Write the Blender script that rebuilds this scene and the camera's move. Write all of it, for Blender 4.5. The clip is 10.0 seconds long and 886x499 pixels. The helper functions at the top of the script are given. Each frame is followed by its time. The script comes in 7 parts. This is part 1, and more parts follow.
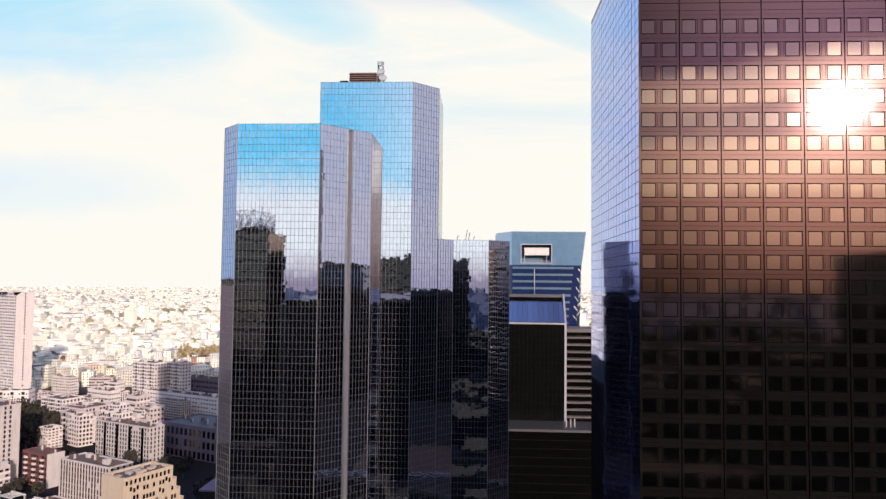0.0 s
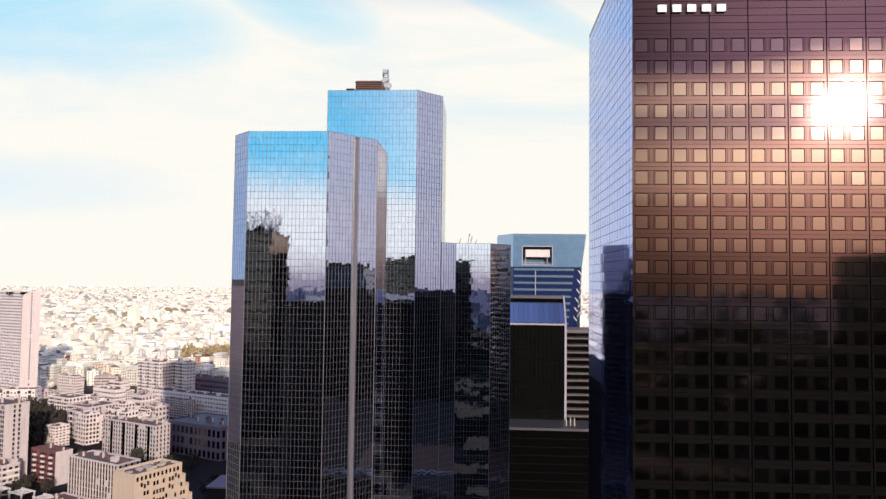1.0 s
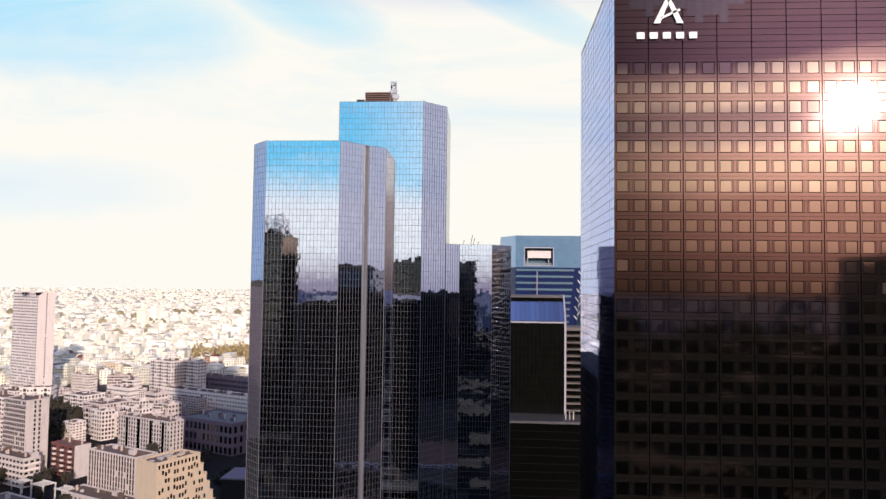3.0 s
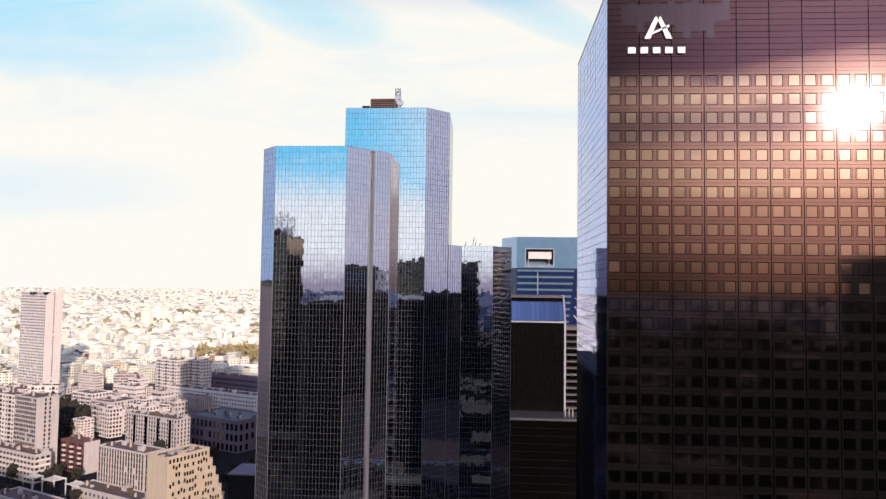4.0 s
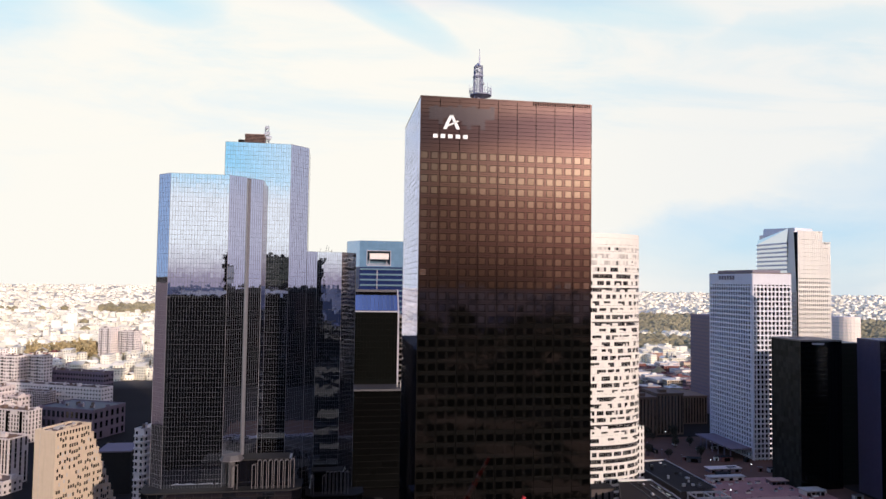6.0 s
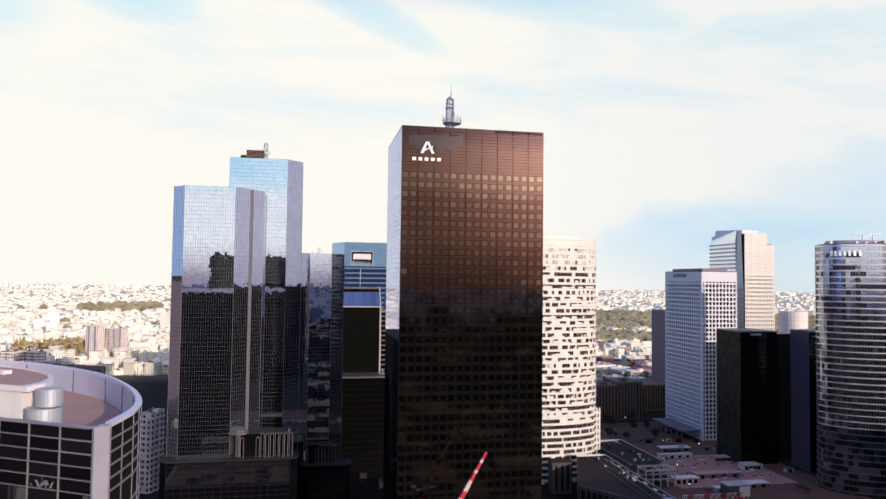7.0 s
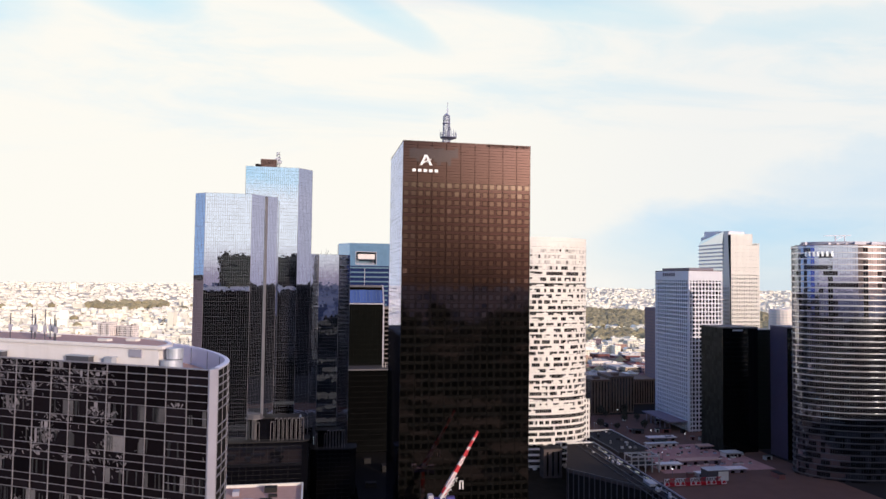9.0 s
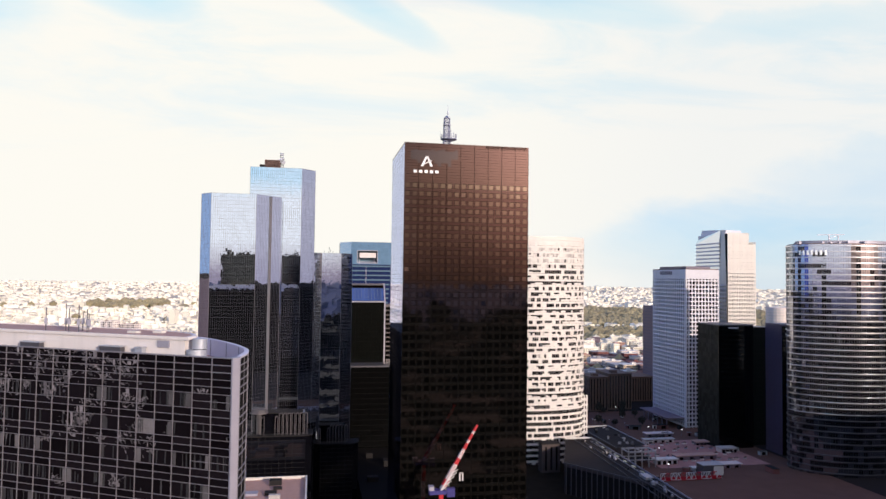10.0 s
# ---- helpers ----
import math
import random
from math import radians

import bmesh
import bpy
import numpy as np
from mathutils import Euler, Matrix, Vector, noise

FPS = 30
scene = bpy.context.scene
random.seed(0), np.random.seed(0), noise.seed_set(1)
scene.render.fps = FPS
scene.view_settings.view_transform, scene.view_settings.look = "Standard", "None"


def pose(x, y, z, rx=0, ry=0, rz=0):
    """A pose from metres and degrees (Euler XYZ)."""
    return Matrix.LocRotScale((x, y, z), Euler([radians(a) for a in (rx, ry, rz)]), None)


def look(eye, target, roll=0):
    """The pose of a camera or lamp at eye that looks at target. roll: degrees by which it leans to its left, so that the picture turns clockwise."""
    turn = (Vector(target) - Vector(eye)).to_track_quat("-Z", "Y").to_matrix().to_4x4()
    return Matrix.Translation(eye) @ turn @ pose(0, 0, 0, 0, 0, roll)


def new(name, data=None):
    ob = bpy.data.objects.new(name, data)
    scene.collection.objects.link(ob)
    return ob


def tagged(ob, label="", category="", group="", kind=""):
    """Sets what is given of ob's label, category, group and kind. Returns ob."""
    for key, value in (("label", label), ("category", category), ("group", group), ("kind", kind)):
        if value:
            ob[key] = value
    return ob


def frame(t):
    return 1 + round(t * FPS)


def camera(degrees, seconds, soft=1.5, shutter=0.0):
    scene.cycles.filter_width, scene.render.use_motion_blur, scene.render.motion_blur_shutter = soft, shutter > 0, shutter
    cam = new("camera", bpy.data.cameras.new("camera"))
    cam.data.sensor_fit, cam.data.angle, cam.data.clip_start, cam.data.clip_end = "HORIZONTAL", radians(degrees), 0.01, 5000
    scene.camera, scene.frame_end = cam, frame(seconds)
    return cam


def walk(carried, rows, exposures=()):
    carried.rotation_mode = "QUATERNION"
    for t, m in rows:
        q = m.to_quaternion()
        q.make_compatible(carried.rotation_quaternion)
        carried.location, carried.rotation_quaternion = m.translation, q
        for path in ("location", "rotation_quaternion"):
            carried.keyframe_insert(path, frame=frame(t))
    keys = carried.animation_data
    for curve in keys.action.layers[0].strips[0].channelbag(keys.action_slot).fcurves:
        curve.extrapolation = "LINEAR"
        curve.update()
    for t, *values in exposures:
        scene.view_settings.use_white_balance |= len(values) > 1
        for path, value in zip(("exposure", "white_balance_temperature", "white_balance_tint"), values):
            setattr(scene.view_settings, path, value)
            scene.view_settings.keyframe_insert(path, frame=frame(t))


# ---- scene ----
cam = camera(65.1, 10.0)
PATH = [
    (0, (7.944, -9.016, 107.541), (7.834, -7.021, 107.638), 0.6),
    (0.5, (7.758, -11.894, 108.167), (7.648, -9.899, 108.261), 0.6),
    (1, (7.874, -14.455, 108.082), (7.759, -12.46, 108.179), 0.7),
    (1.5, (8.113, -17.291, 107.754), (7.994, -15.297, 107.854), 0.7),
    (2, (8.29, -20.289, 107.555), (8.166, -18.295, 107.657), 0.6),
    (2.5, (8.456, -23.923, 107.396), (8.331, -21.93, 107.499), 0.7),
    (2.7, (8.651, -25.046, 107.34), (8.524, -23.053, 107.441), 0.7),
    (3.8, (9.504, -31.599, 107.1), (9.364, -29.607, 107.206), 0.8),
    (4, (9.416, -33.348, 107.175), (9.277, -31.355, 107.278), 0.8),
    (4.5, (9.456, -41.736, 107.801), (9.31, -39.744, 107.895), 0.9),
    (5, (9.276, -59.244, 107.847), (9.285, -57.247, 107.945), 1.1),
    (5.5, (7.921, -77.544, 107.891), (8.094, -75.554, 107.989), 1.1),
    (6, (6.332, -96.596, 108.133), (6.646, -94.623, 108.226), 0.8),
    (6.2, (5.54, -104.173, 108.204), (5.913, -102.21, 108.295), 0.9),
    (6.75, (2.521, -124.608, 107.941), (2.896, -122.645, 108.031), 0.75),
    (7.3, (-0.85, -143.68, 107.678), (-0.473, -141.717, 107.767), 0.6),
    (7.5, (-0.756, -147.568, 107.878), (-0.385, -145.605, 107.966), 0.7),
    (8, (-1.196, -152.214, 107.965), (-0.826, -150.251, 108.05), 0.8),
    (8.5, (-1.826, -156.214, 107.818), (-1.456, -154.25, 107.904), 0.7),
    (9, (-2.442, -160.173, 107.76), (-2.073, -158.209, 107.846), 0.7),
    (9.5, (-3.094, -163.756, 107.741), (-2.725, -161.792, 107.824), 0.8),
    (10, (-3.842, -166.835, 107.569), (-3.473, -164.871, 107.651), 0.7),
]
walk(cam, [(t, look(eye, target, roll)) for t, eye, target, roll in PATH])

# ---- sky, sun, exposure ----
SUN_AZ, SUN_EL = radians(26.8), radians(12.9)      # azimuth from -y towards +x
sun_way = Vector((math.sin(SUN_AZ) * math.cos(SUN_EL), -math.cos(SUN_AZ) * math.cos(SUN_EL), math.sin(SUN_EL)))
scene.view_settings.exposure = 0.0

world = bpy.data.worlds.new("world")
scene.world = world
world.use_nodes = True
wt = world.node_tree
wt.nodes.clear()


def node(tree, kind, **values):
    n = tree.nodes.new(kind)
    for key, value in values.items():
        n.inputs[key.replace("_", " ")].default_value = value
    return n


def link(tree, a, b):
    tree.links.new(a, b)


def math_node(tree, op, a, b=None, clamp=False):
    n = tree.nodes.new("ShaderNodeMath")
    n.operation, n.use_clamp = op, clamp
    for slot, v in zip(n.inputs, (a, b)):
        if v is None:
            continue
        if isinstance(v, (int, float)):
            slot.default_value = v
        else:
            tree.links.new(v, slot)
    return n.outputs[0]


def ramp(tree, fac, stops, mode="LINEAR"):
    n = tree.nodes.new("ShaderNodeValToRGB")
    n.color_ramp.interpolation = mode
    els = n.color_ramp.elements
    while len(els) < len(stops):
        els.new(0.5)
    for el, (p, c) in zip(els, stops):
        el.position, el.color = p, c if len(c) == 4 else (*c, 1)
    tree.links.new(fac, n.inputs[0])
    return n.outputs[0]


def mixed(tree, fac, a, b, how="MIX"):
    n = tree.nodes.new("ShaderNodeMix")
    n.data_type, n.blend_type = "RGBA", how
    for slot, v in ((n.inputs[0], fac), (n.inputs[6], a), (n.inputs[7], b)):
        if isinstance(v, (int, float)):
            slot.default_value = v
        elif isinstance(v, tuple):
            slot.default_value = v if len(v) == 4 else (*v, 1)
        else:
            tree.links.new(v, slot)
    return n.outputs[2]


sky = wt.nodes.new("ShaderNodeTexSky")
sky.sky_type = "NISHITA"
sky.sun_disc = False
sky.sun_elevation = SUN_EL
sky.sun_rotation = math.pi - SUN_AZ
sky.altitude = 100
sky.air_density, sky.dust_density, sky.ozone_density = 1.0, 0.4, 3.0
SKY = 0.30
coord = wt.nodes.new("ShaderNodeTexCoord")
sep = wt.nodes.new("ShaderNodeSeparateXYZ")
link(wt, coord.outputs["Generated"], sep.inputs[0])
dx, dy, dz = sep.outputs
up = math_node(wt, "MAXIMUM", dz, 0.0)
away = ramp(wt, math_node(wt, "ADD", math_node(wt, "MULTIPLY", dy, 0.5), 0.5), [(0.42, (0, 0, 0)), (0.62, (1, 1, 1))], "EASE")
blue = wt.nodes.new("ShaderNodeVectorMath")
blue.operation = "SCALE"
blue.inputs["Scale"].default_value = SKY
link(wt, sky.outputs[0], blue.inputs[0])
# the half away from the sun: a cream veil with thin drifts, torn open to pale cyan in places
ahead = math_node(wt, "MAXIMUM", dy, 0.05)
side_x = math_node(wt, "DIVIDE", dx, ahead)
side_z = math_node(wt, "DIVIDE", up, ahead)
tan_ = wt.nodes.new("ShaderNodeCombineXYZ")
link(wt, side_x, tan_.inputs[0])
link(wt, math_node(wt, "MULTIPLY", side_z, 2.2), tan_.inputs[2])
warp = node(wt, "ShaderNodeTexNoise", Scale=3.2, Detail=5.0, Roughness=0.6)
link(wt, tan_.outputs[0], warp.inputs["Vector"])
drift = node(wt, "ShaderNodeTexNoise", Scale=5.5, Detail=6.0, Roughness=0.62, Distortion=0.6)
slant = wt.nodes.new("ShaderNodeMapping")
slant.inputs["Rotation"].default_value = (0, radians(24), 0)
slant.inputs["Scale"].default_value = (0.42, 1.0, 1.0)
link(wt, tan_.outputs[0], slant.inputs["Vector"])
link(wt, slant.outputs[0], drift.inputs["Vector"])
wx = math_node(wt, "ADD", side_x, math_node(wt, "MULTIPLY", math_node(wt, "SUBTRACT", warp.outputs[0], 0.5), 0.22))
wz = math_node(wt, "ADD", side_z, math_node(wt, "MULTIPLY", math_node(wt, "SUBTRACT", warp.outputs[0], 0.5), -0.10))


def rift(cx, cz, rx, rz, tilt, depth):
    """How far an elongated opening in the veil reaches, 0 to depth."""
    ca, sa = math.cos(radians(tilt)), math.sin(radians(tilt))
    px, pz = math_node(wt, "SUBTRACT", wx, cx), math_node(wt, "SUBTRACT", wz, cz)
    u = math_node(wt, "MULTIPLY", math_node(wt, "ADD", math_node(wt, "MULTIPLY", px, ca), math_node(wt, "MULTIPLY", pz, sa)), 1 / rx)
    v = math_node(wt, "MULTIPLY", math_node(wt, "SUBTRACT", math_node(wt, "MULTIPLY", pz, ca), math_node(wt, "MULTIPLY", px, sa)), 1 / rz)
    r2 = math_node(wt, "ADD", math_node(wt, "MULTIPLY", u, u), math_node(wt, "MULTIPLY", v, v))
    return ramp(wt, r2, [(0.0, (depth,) * 3), (0.25, (depth * 0.75,) * 3), (1.0, (0, 0, 0))], "EASE")


openings = None
for cx, cz, rx, rz, tilt, depth in ((0.05, 0.405, 0.22, 0.036, -25, 0.55), (-0.70, 0.41, 0.38, 0.12, -8, 0.95), (-0.30, 0.42, 0.18, 0.06, -24, 0.6),
                                    (0.34, 0.44, 0.30, 0.06, -6, 0.5), (0.80, 0.065, 0.46, 0.10, 3, 0.75), (0.95, 0.16, 0.30, 0.10, 0, 0.5),
                                    (-0.85, 0.14, 0.45, 0.07, 0, 0.35), (0.80, 0.42, 0.30, 0.05, 10, 0.35)):
    q = rift(cx, cz, rx, rz, tilt, depth)
    openings = q if openings is None else math_node(wt, "MAXIMUM", openings, q)
openings = math_node(wt, "MULTIPLY", openings, math_node(wt, "ADD", math_node(wt, "MULTIPLY", drift.outputs[0], 1.3), 0.30), True)
thin = ramp(wt, math_node(wt, "MULTIPLY", drift.outputs[0], math_node(wt, "ADD", math_node(wt, "MULTIPLY", up, 1.6), 0.55, True)), [(0.40, (0, 0, 0)), (0.70, (0.32, 0.32, 0.32))], "EASE")
openings = math_node(wt, "MAXIMUM", openings, thin)
pale = ramp(wt, up, [(0.0, (0.50, 0.68, 0.86)), (0.12, (0.40, 0.63, 0.86)), (0.26, (0.42, 0.74, 0.90)), (0.38, (0.36, 0.78, 0.92)), (0.7, (0.42, 0.42, 0.72))])
front_clear = mixed(wt, 0.85, blue.outputs[0], pale)
greyer = ramp(wt, math_node(wt, "ADD", math_node(wt, "MULTIPLY", side_x, 0.5), 0.5), [(0.55, (0.99, 0.965, 0.895)), (0.85, (0.90, 0.905, 0.885))], "EASE")
front = mixed(wt, openings, greyer, front_clear)
# overhead the veil ends and the sky is a full blue
front = mixed(wt, ramp(wt, up, [(0.355, (0, 0, 0)), (0.47, (1, 1, 1))], "EASE"), front, (0.05, 0.22, 0.78))
# the sun's half: haze near the horizon, mauve at its foot, deep blue above with thin streaks
haze = ramp(wt, up, [(0.10, (1, 1, 1)), (0.18, (0, 0, 0))], "EASE")
bank = wt.nodes.new("ShaderNodeCombineXYZ")
link(wt, math_node(wt, "MULTIPLY", dx, 5.0), bank.inputs[0])
link(wt, math_node(wt, "MULTIPLY", up, 42.0), bank.inputs[2])
n2 = node(wt, "ShaderNodeTexNoise", Scale=1.0, Detail=5.0, Roughness=0.6, Distortion=0.5)
link(wt, bank.outputs[0], n2.inputs["Vector"])
streak = ramp(wt, n2.outputs[0], [(0.44, (0, 0, 0)), (0.64, (1, 1, 1))], "EASE")
rear_veil = math_node(wt, "MAXIMUM", math_node(wt, "MULTIPLY", haze, 0.95), math_node(wt, "MULTIPLY", streak, 0.20))
paling = ramp(wt, math_node(wt, "ADD", dx, 0.5), [(0.28, (0, 0, 0)), (0.47, (0.6, 0.6, 0.6))], "EASE")
rear_veil = math_node(wt, "MAXIMUM", rear_veil, paling)
dusk = ramp(wt, up, [(0.0, (0.34, 0.26, 0.36)), (0.022, (0.72, 0.64, 0.70)), (0.05, (1.0, 0.95, 0.98))])
whiter = wt.nodes.new("ShaderNodeVectorMath")
whiter.operation = "SCALE"
whiter.inputs["Scale"].default_value = 1.15
link(wt, dusk, whiter.inputs[0])
dusk = whiter.outputs[0]
near_sun = ramp(wt, dx, [(0.0, (0, 0, 0)), (0.16, (1, 1, 1)), (0.60, (1, 1, 1)), (0.80, (0, 0, 0))], "EASE")
deep = ramp(wt, up, [(0.22, (0.02, 0.60, 0.95)), (0.5, (0.30, 0.38, 0.72))])
rear_clear = mixed(wt, 0.78, blue.outputs[0], deep)
rear = mixed(wt, rear_veil, rear_clear, dusk)
# banks of cloud lit by the low sun: brown haze, a golden bank, a grey gap, a bright streak, violet above
layer = math_node(wt, "ADD", up, math_node(wt, "MULTIPLY", math_node(wt, "SUBTRACT", n2.outputs[0], 0.5), 0.07))
banks = ramp(wt, layer, [(0.0, (0.15, 0.092, 0.07)), (0.022, (0.24, 0.15, 0.118)), (0.06, (0.37, 0.245, 0.19)), (0.115, (0.44, 0.305, 0.24)), (0.14, (0.70, 0.56, 0.43)), (0.185, (0.68, 0.55, 0.45)),
                         (0.205, (0.38, 0.32, 0.32)), (0.232, (0.38, 0.32, 0.32)), (0.248, (0.72, 0.62, 0.52)), (0.272, (0.55, 0.47, 0.44)), (0.295, (0.15, 0.11, 0.18)), (0.335, (0.20, 0.16, 0.22)), (0.45, (0.34, 0.29, 0.33))])
facing = wt.nodes.new("ShaderNodeVectorMath")
facing.operation = "DOT_PRODUCT"
facing.inputs[1].default_value = sun_way
link(wt, coord.outputs["Generated"], facing.inputs[0])
near = ramp(wt, facing.outputs["Value"], [(0.90, (0.075,) * 3), (0.945, (0.095,) * 3), (0.960, (0.145,) * 3), (0.975, (0.27,) * 3), (0.988, (0.46,) * 3), (0.9965, (0.62,) * 3), (0.9995, (0.80,) * 3)])
lit_banks = wt.nodes.new("ShaderNodeVectorMath")
lit_banks.operation = "SCALE"
link(wt, math_node(wt, "MULTIPLY", near, 15.0), lit_banks.inputs["Scale"])
link(wt, banks, lit_banks.inputs[0])
rear = mixed(wt, near_sun, rear, lit_banks.outputs[0])
colour = mixed(wt, away, rear, front)
# square to the sun the sky is deeper: mauve on one hand, blue on the other
flank = ramp(wt, math_node(wt, "ABSOLUTE", dx), [(0.77, (0, 0, 0)), (0.95, (1, 1, 1))], "EASE")
hand = ramp(wt, math_node(wt, "ADD", dx, 0.5), [(0.4, (0.22, 0.42, 0.85)), (0.6, (0.52, 0.47, 0.64))])
colour = mixed(wt, math_node(wt, "MULTIPLY", flank, 0.8), colour, hand)
back = wt.nodes.new("ShaderNodeBackground")
link(wt, colour, back.inputs[0])
out = wt.nodes.new("ShaderNodeOutputWorld")
link(wt, back.outputs[0], out.inputs[0])

sun_data = bpy.data.lights.new("sun", "SUN")
sun_data.energy, sun_data.angle, sun_data.color = 4.0, radians(0.53), (1.0, 0.85, 0.74)
sun = new("sun", sun_data)
sun.matrix_world = look(sun_way * 1000, (0, 0, 0))


# ---- materials ----
def material(name, base, rough=0.6, metal=0.0, var=0.12, scale=0.5, fine=6.0, bump=0.0, ior=1.5, per="object", spread=0.0, stain=0.0, tint=(1, 1, 1)):
    """A surface with two scales of variation in world coordinates and a spread of tone from piece to piece."""
    m = bpy.data.materials.new(name)
    m.use_nodes = True
    t = m.node_tree
    p = t.nodes["Principled BSDF"]
    p.inputs["Metallic"].default_value = metal
    p.inputs["IOR"].default_value = ior
    p.inputs["Specular Tint"].default_value = (*tint, 1)
    geo = t.nodes.new("ShaderNodeNewGeometry")
    big = node(t, "ShaderNodeTexNoise", Scale=scale, Detail=4.0)
    small = node(t, "ShaderNodeTexNoise", Scale=fine, Detail=3.0)
    link(t, geo.outputs["Position"], big.inputs["Vector"])
    link(t, geo.outputs["Position"], small.inputs["Vector"])
    v = math_node(t, "ADD", math_node(t, "MULTIPLY", math_node(t, "SUBTRACT", big.outputs[0], 0.5), 2 * var),
                  math_node(t, "MULTIPLY", math_node(t, "SUBTRACT", small.outputs[0], 0.5), var))
    if spread:
        if per == "object":
            info = t.nodes.new("ShaderNodeObjectInfo")
            rnd = info.outputs["Random"]
        else:
            rnd = geo.outputs["Random Per Island"]
        v = math_node(t, "ADD", v, math_node(t, "MULTIPLY", math_node(t, "SUBTRACT", rnd, 0.5), spread))
    v = math_node(t, "ADD", v, 1.0)
    n = t.nodes.new("ShaderNodeVectorMath")
    n.operation = "SCALE"
    n.inputs[0].default_value = base
    link(t, v, n.inputs["Scale"])
    col = n.outputs[0]
    if stain:
        streak = node(t, "ShaderNodeTexNoise", Scale=0.35, Detail=5.0)
        squash = t.nodes.new("ShaderNodeVectorMath")
        squash.operation = "MULTIPLY"
        squash.inputs[1].default_value = (3, 3, 0.25)
        link(t, geo.outputs["Position"], squash.inputs[0])
        link(t, squash.outputs[0], streak.inputs["Vector"])
        dirt = ramp(t, streak.outputs[0], [(0.5, (0, 0, 0)), (0.75, (1, 1, 1))])
        col = mixed(t, math_node(t, "MULTIPLY", dirt, stain), col, tuple(c * 0.45 for c in base))
    link(t, col, p.inputs["Base Color"])
    r = math_node(t, "ADD", math_node(t, "MULTIPLY", math_node(t, "SUBTRACT", small.outputs[0], 0.5), 0.25 * rough), rough, True)
    link(t, r, p.inputs["Roughness"])
    if bump:
        b = node(t, "ShaderNodeBump", Strength=bump, Distance=0.05)
        link(t, small.outputs[0], b.inputs["Height"])
        link(t, b.outputs[0], p.inputs["Normal"])
    return m


def mirror_glass(name, base, rough=0.02, wave=0.02, scale=0.5, spread=0.15, per="object"):
    """Coated reflective glazing, slightly wavy."""
    m = material(name, base, rough, 1.0, 0.03, 0.2, 2.0, spread=spread, per=per)
    t = m.node_tree
    p = t.nodes["Principled BSDF"]
    geo = t.nodes.new("ShaderNodeNewGeometry")
    wav = node(t, "ShaderNodeTexNoise", Scale=scale, Detail=1.0)
    link(t, geo.outputs["Position"], wav.inputs["Vector"])
    b = node(t, "ShaderNodeBump", Strength=wave, Distance=0.2)
    link(t, wav.outputs[0], b.inputs["Height"])
    link(t, b.outputs[0], p.inputs["Normal"])
    return m


M_GRANITE = material("polished_granite", (0.0066, 0.0061, 0.0055), 0.045, var=0.15, scale=0.3, fine=14, ior=2.02, tint=(1.0, 0.63, 0.61), spread=0.35)
M_GRANITE_J = material("polished_granite_far", (0.0066, 0.0061, 0.0055), 0.045, var=0.15, scale=0.3, fine=14, ior=2.02, tint=(1.0, 0.63, 0.61), per="island", spread=0.35)
M_GHOST = material("cleaned_granite", (0.013, 0.011, 0.014), 0.10, var=0.15, ior=2.0, tint=(0.9, 0.75, 0.78), spread=0.5)
M_JOINT = material("dark_joint", (0.008, 0.007, 0.007), 0.8, ior=1.15)
M_AWIN = material("bronze_window_glass", (0.001, 0.001, 0.0008), 0.05, ior=2.38, tint=(1.0, 0.765, 0.675), spread=0.6)
M_AWIN_J = material("bronze_window_glass_far", (0.001, 0.001, 0.0008), 0.05, ior=2.38, tint=(1.0, 0.765, 0.675), per="island", spread=0.6)
M_FLANK = mirror_glass("flank_mirror_glass", (0.19, 0.31, 0.82), 0.04, 0.01, spread=0.1, per="island")
M_BLIND = material("window_blind", (0.05, 0.035, 0.03), 0.05, ior=2.2, tint=(1.0, 0.72, 0.62))
M_CURTAIN = material("window_curtain", (0.27, 0.245, 0.255), 0.3, var=0.4, scale=0.8, fine=5, spread=0.9)
# Pale tone for reflections painted onto the round block's glass.
M_BITS = material("pale_reflection_smears", (0.15, 0.133, 0.143), 0.4, var=0.7, scale=1.5, fine=6, per="island", spread=1.6)
M_DRAPE = material("pale_window_drape", (0.095, 0.086, 0.09), 0.5, var=0.4, scale=0.8, fine=5, per="island", spread=1.3)
M_FOLD = material("dim_curtain_fold", (0.035, 0.033, 0.034), 0.5, var=0.4, scale=1.5, fine=6, per="island", spread=1.6)
M_GRID = material("grey_window_grid", (0.23, 0.215, 0.24), 0.5, 0.2)
M_BRONZE = material("bronze_frame", (0.003, 0.0025, 0.002), 0.7, 0.0, ior=1.1)
M_SIGN = material("white_sign", (0.85, 0.85, 0.85), 0.4, var=0.02)
M_TGLASS = mirror_glass("blue_mirror_glass", (0.70, 0.76, 0.82), spread=0.07)
M_TGLASS_J = mirror_glass("blue_mirror_glass_far", (0.70, 0.76, 0.82), spread=0.07, per="island")
# Darkened copy of the mirror glass: one face painted as if reflecting shade.
M_TGLASS_SHADED = mirror_glass("shaded_mirror_glass", (0.28, 0.29, 0.32), spread=0.07, per="island")
# Bluish copy that shifts the first tower's tan side reflection to lavender.
M_TGLASS_SIDE = mirror_glass("lavender_reflection_glass", (0.44, 0.51, 0.80), 0.05, 0.02, spread=0.07)
M_TRIM = material("corner_trim_metal", (0.17, 0.16, 0.175), 0.5, 0.3)
M_MULLION = material("grey_mullion", (0.085, 0.08, 0.092), 0.45, 0.3)
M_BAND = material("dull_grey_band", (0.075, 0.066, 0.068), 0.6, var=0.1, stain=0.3)
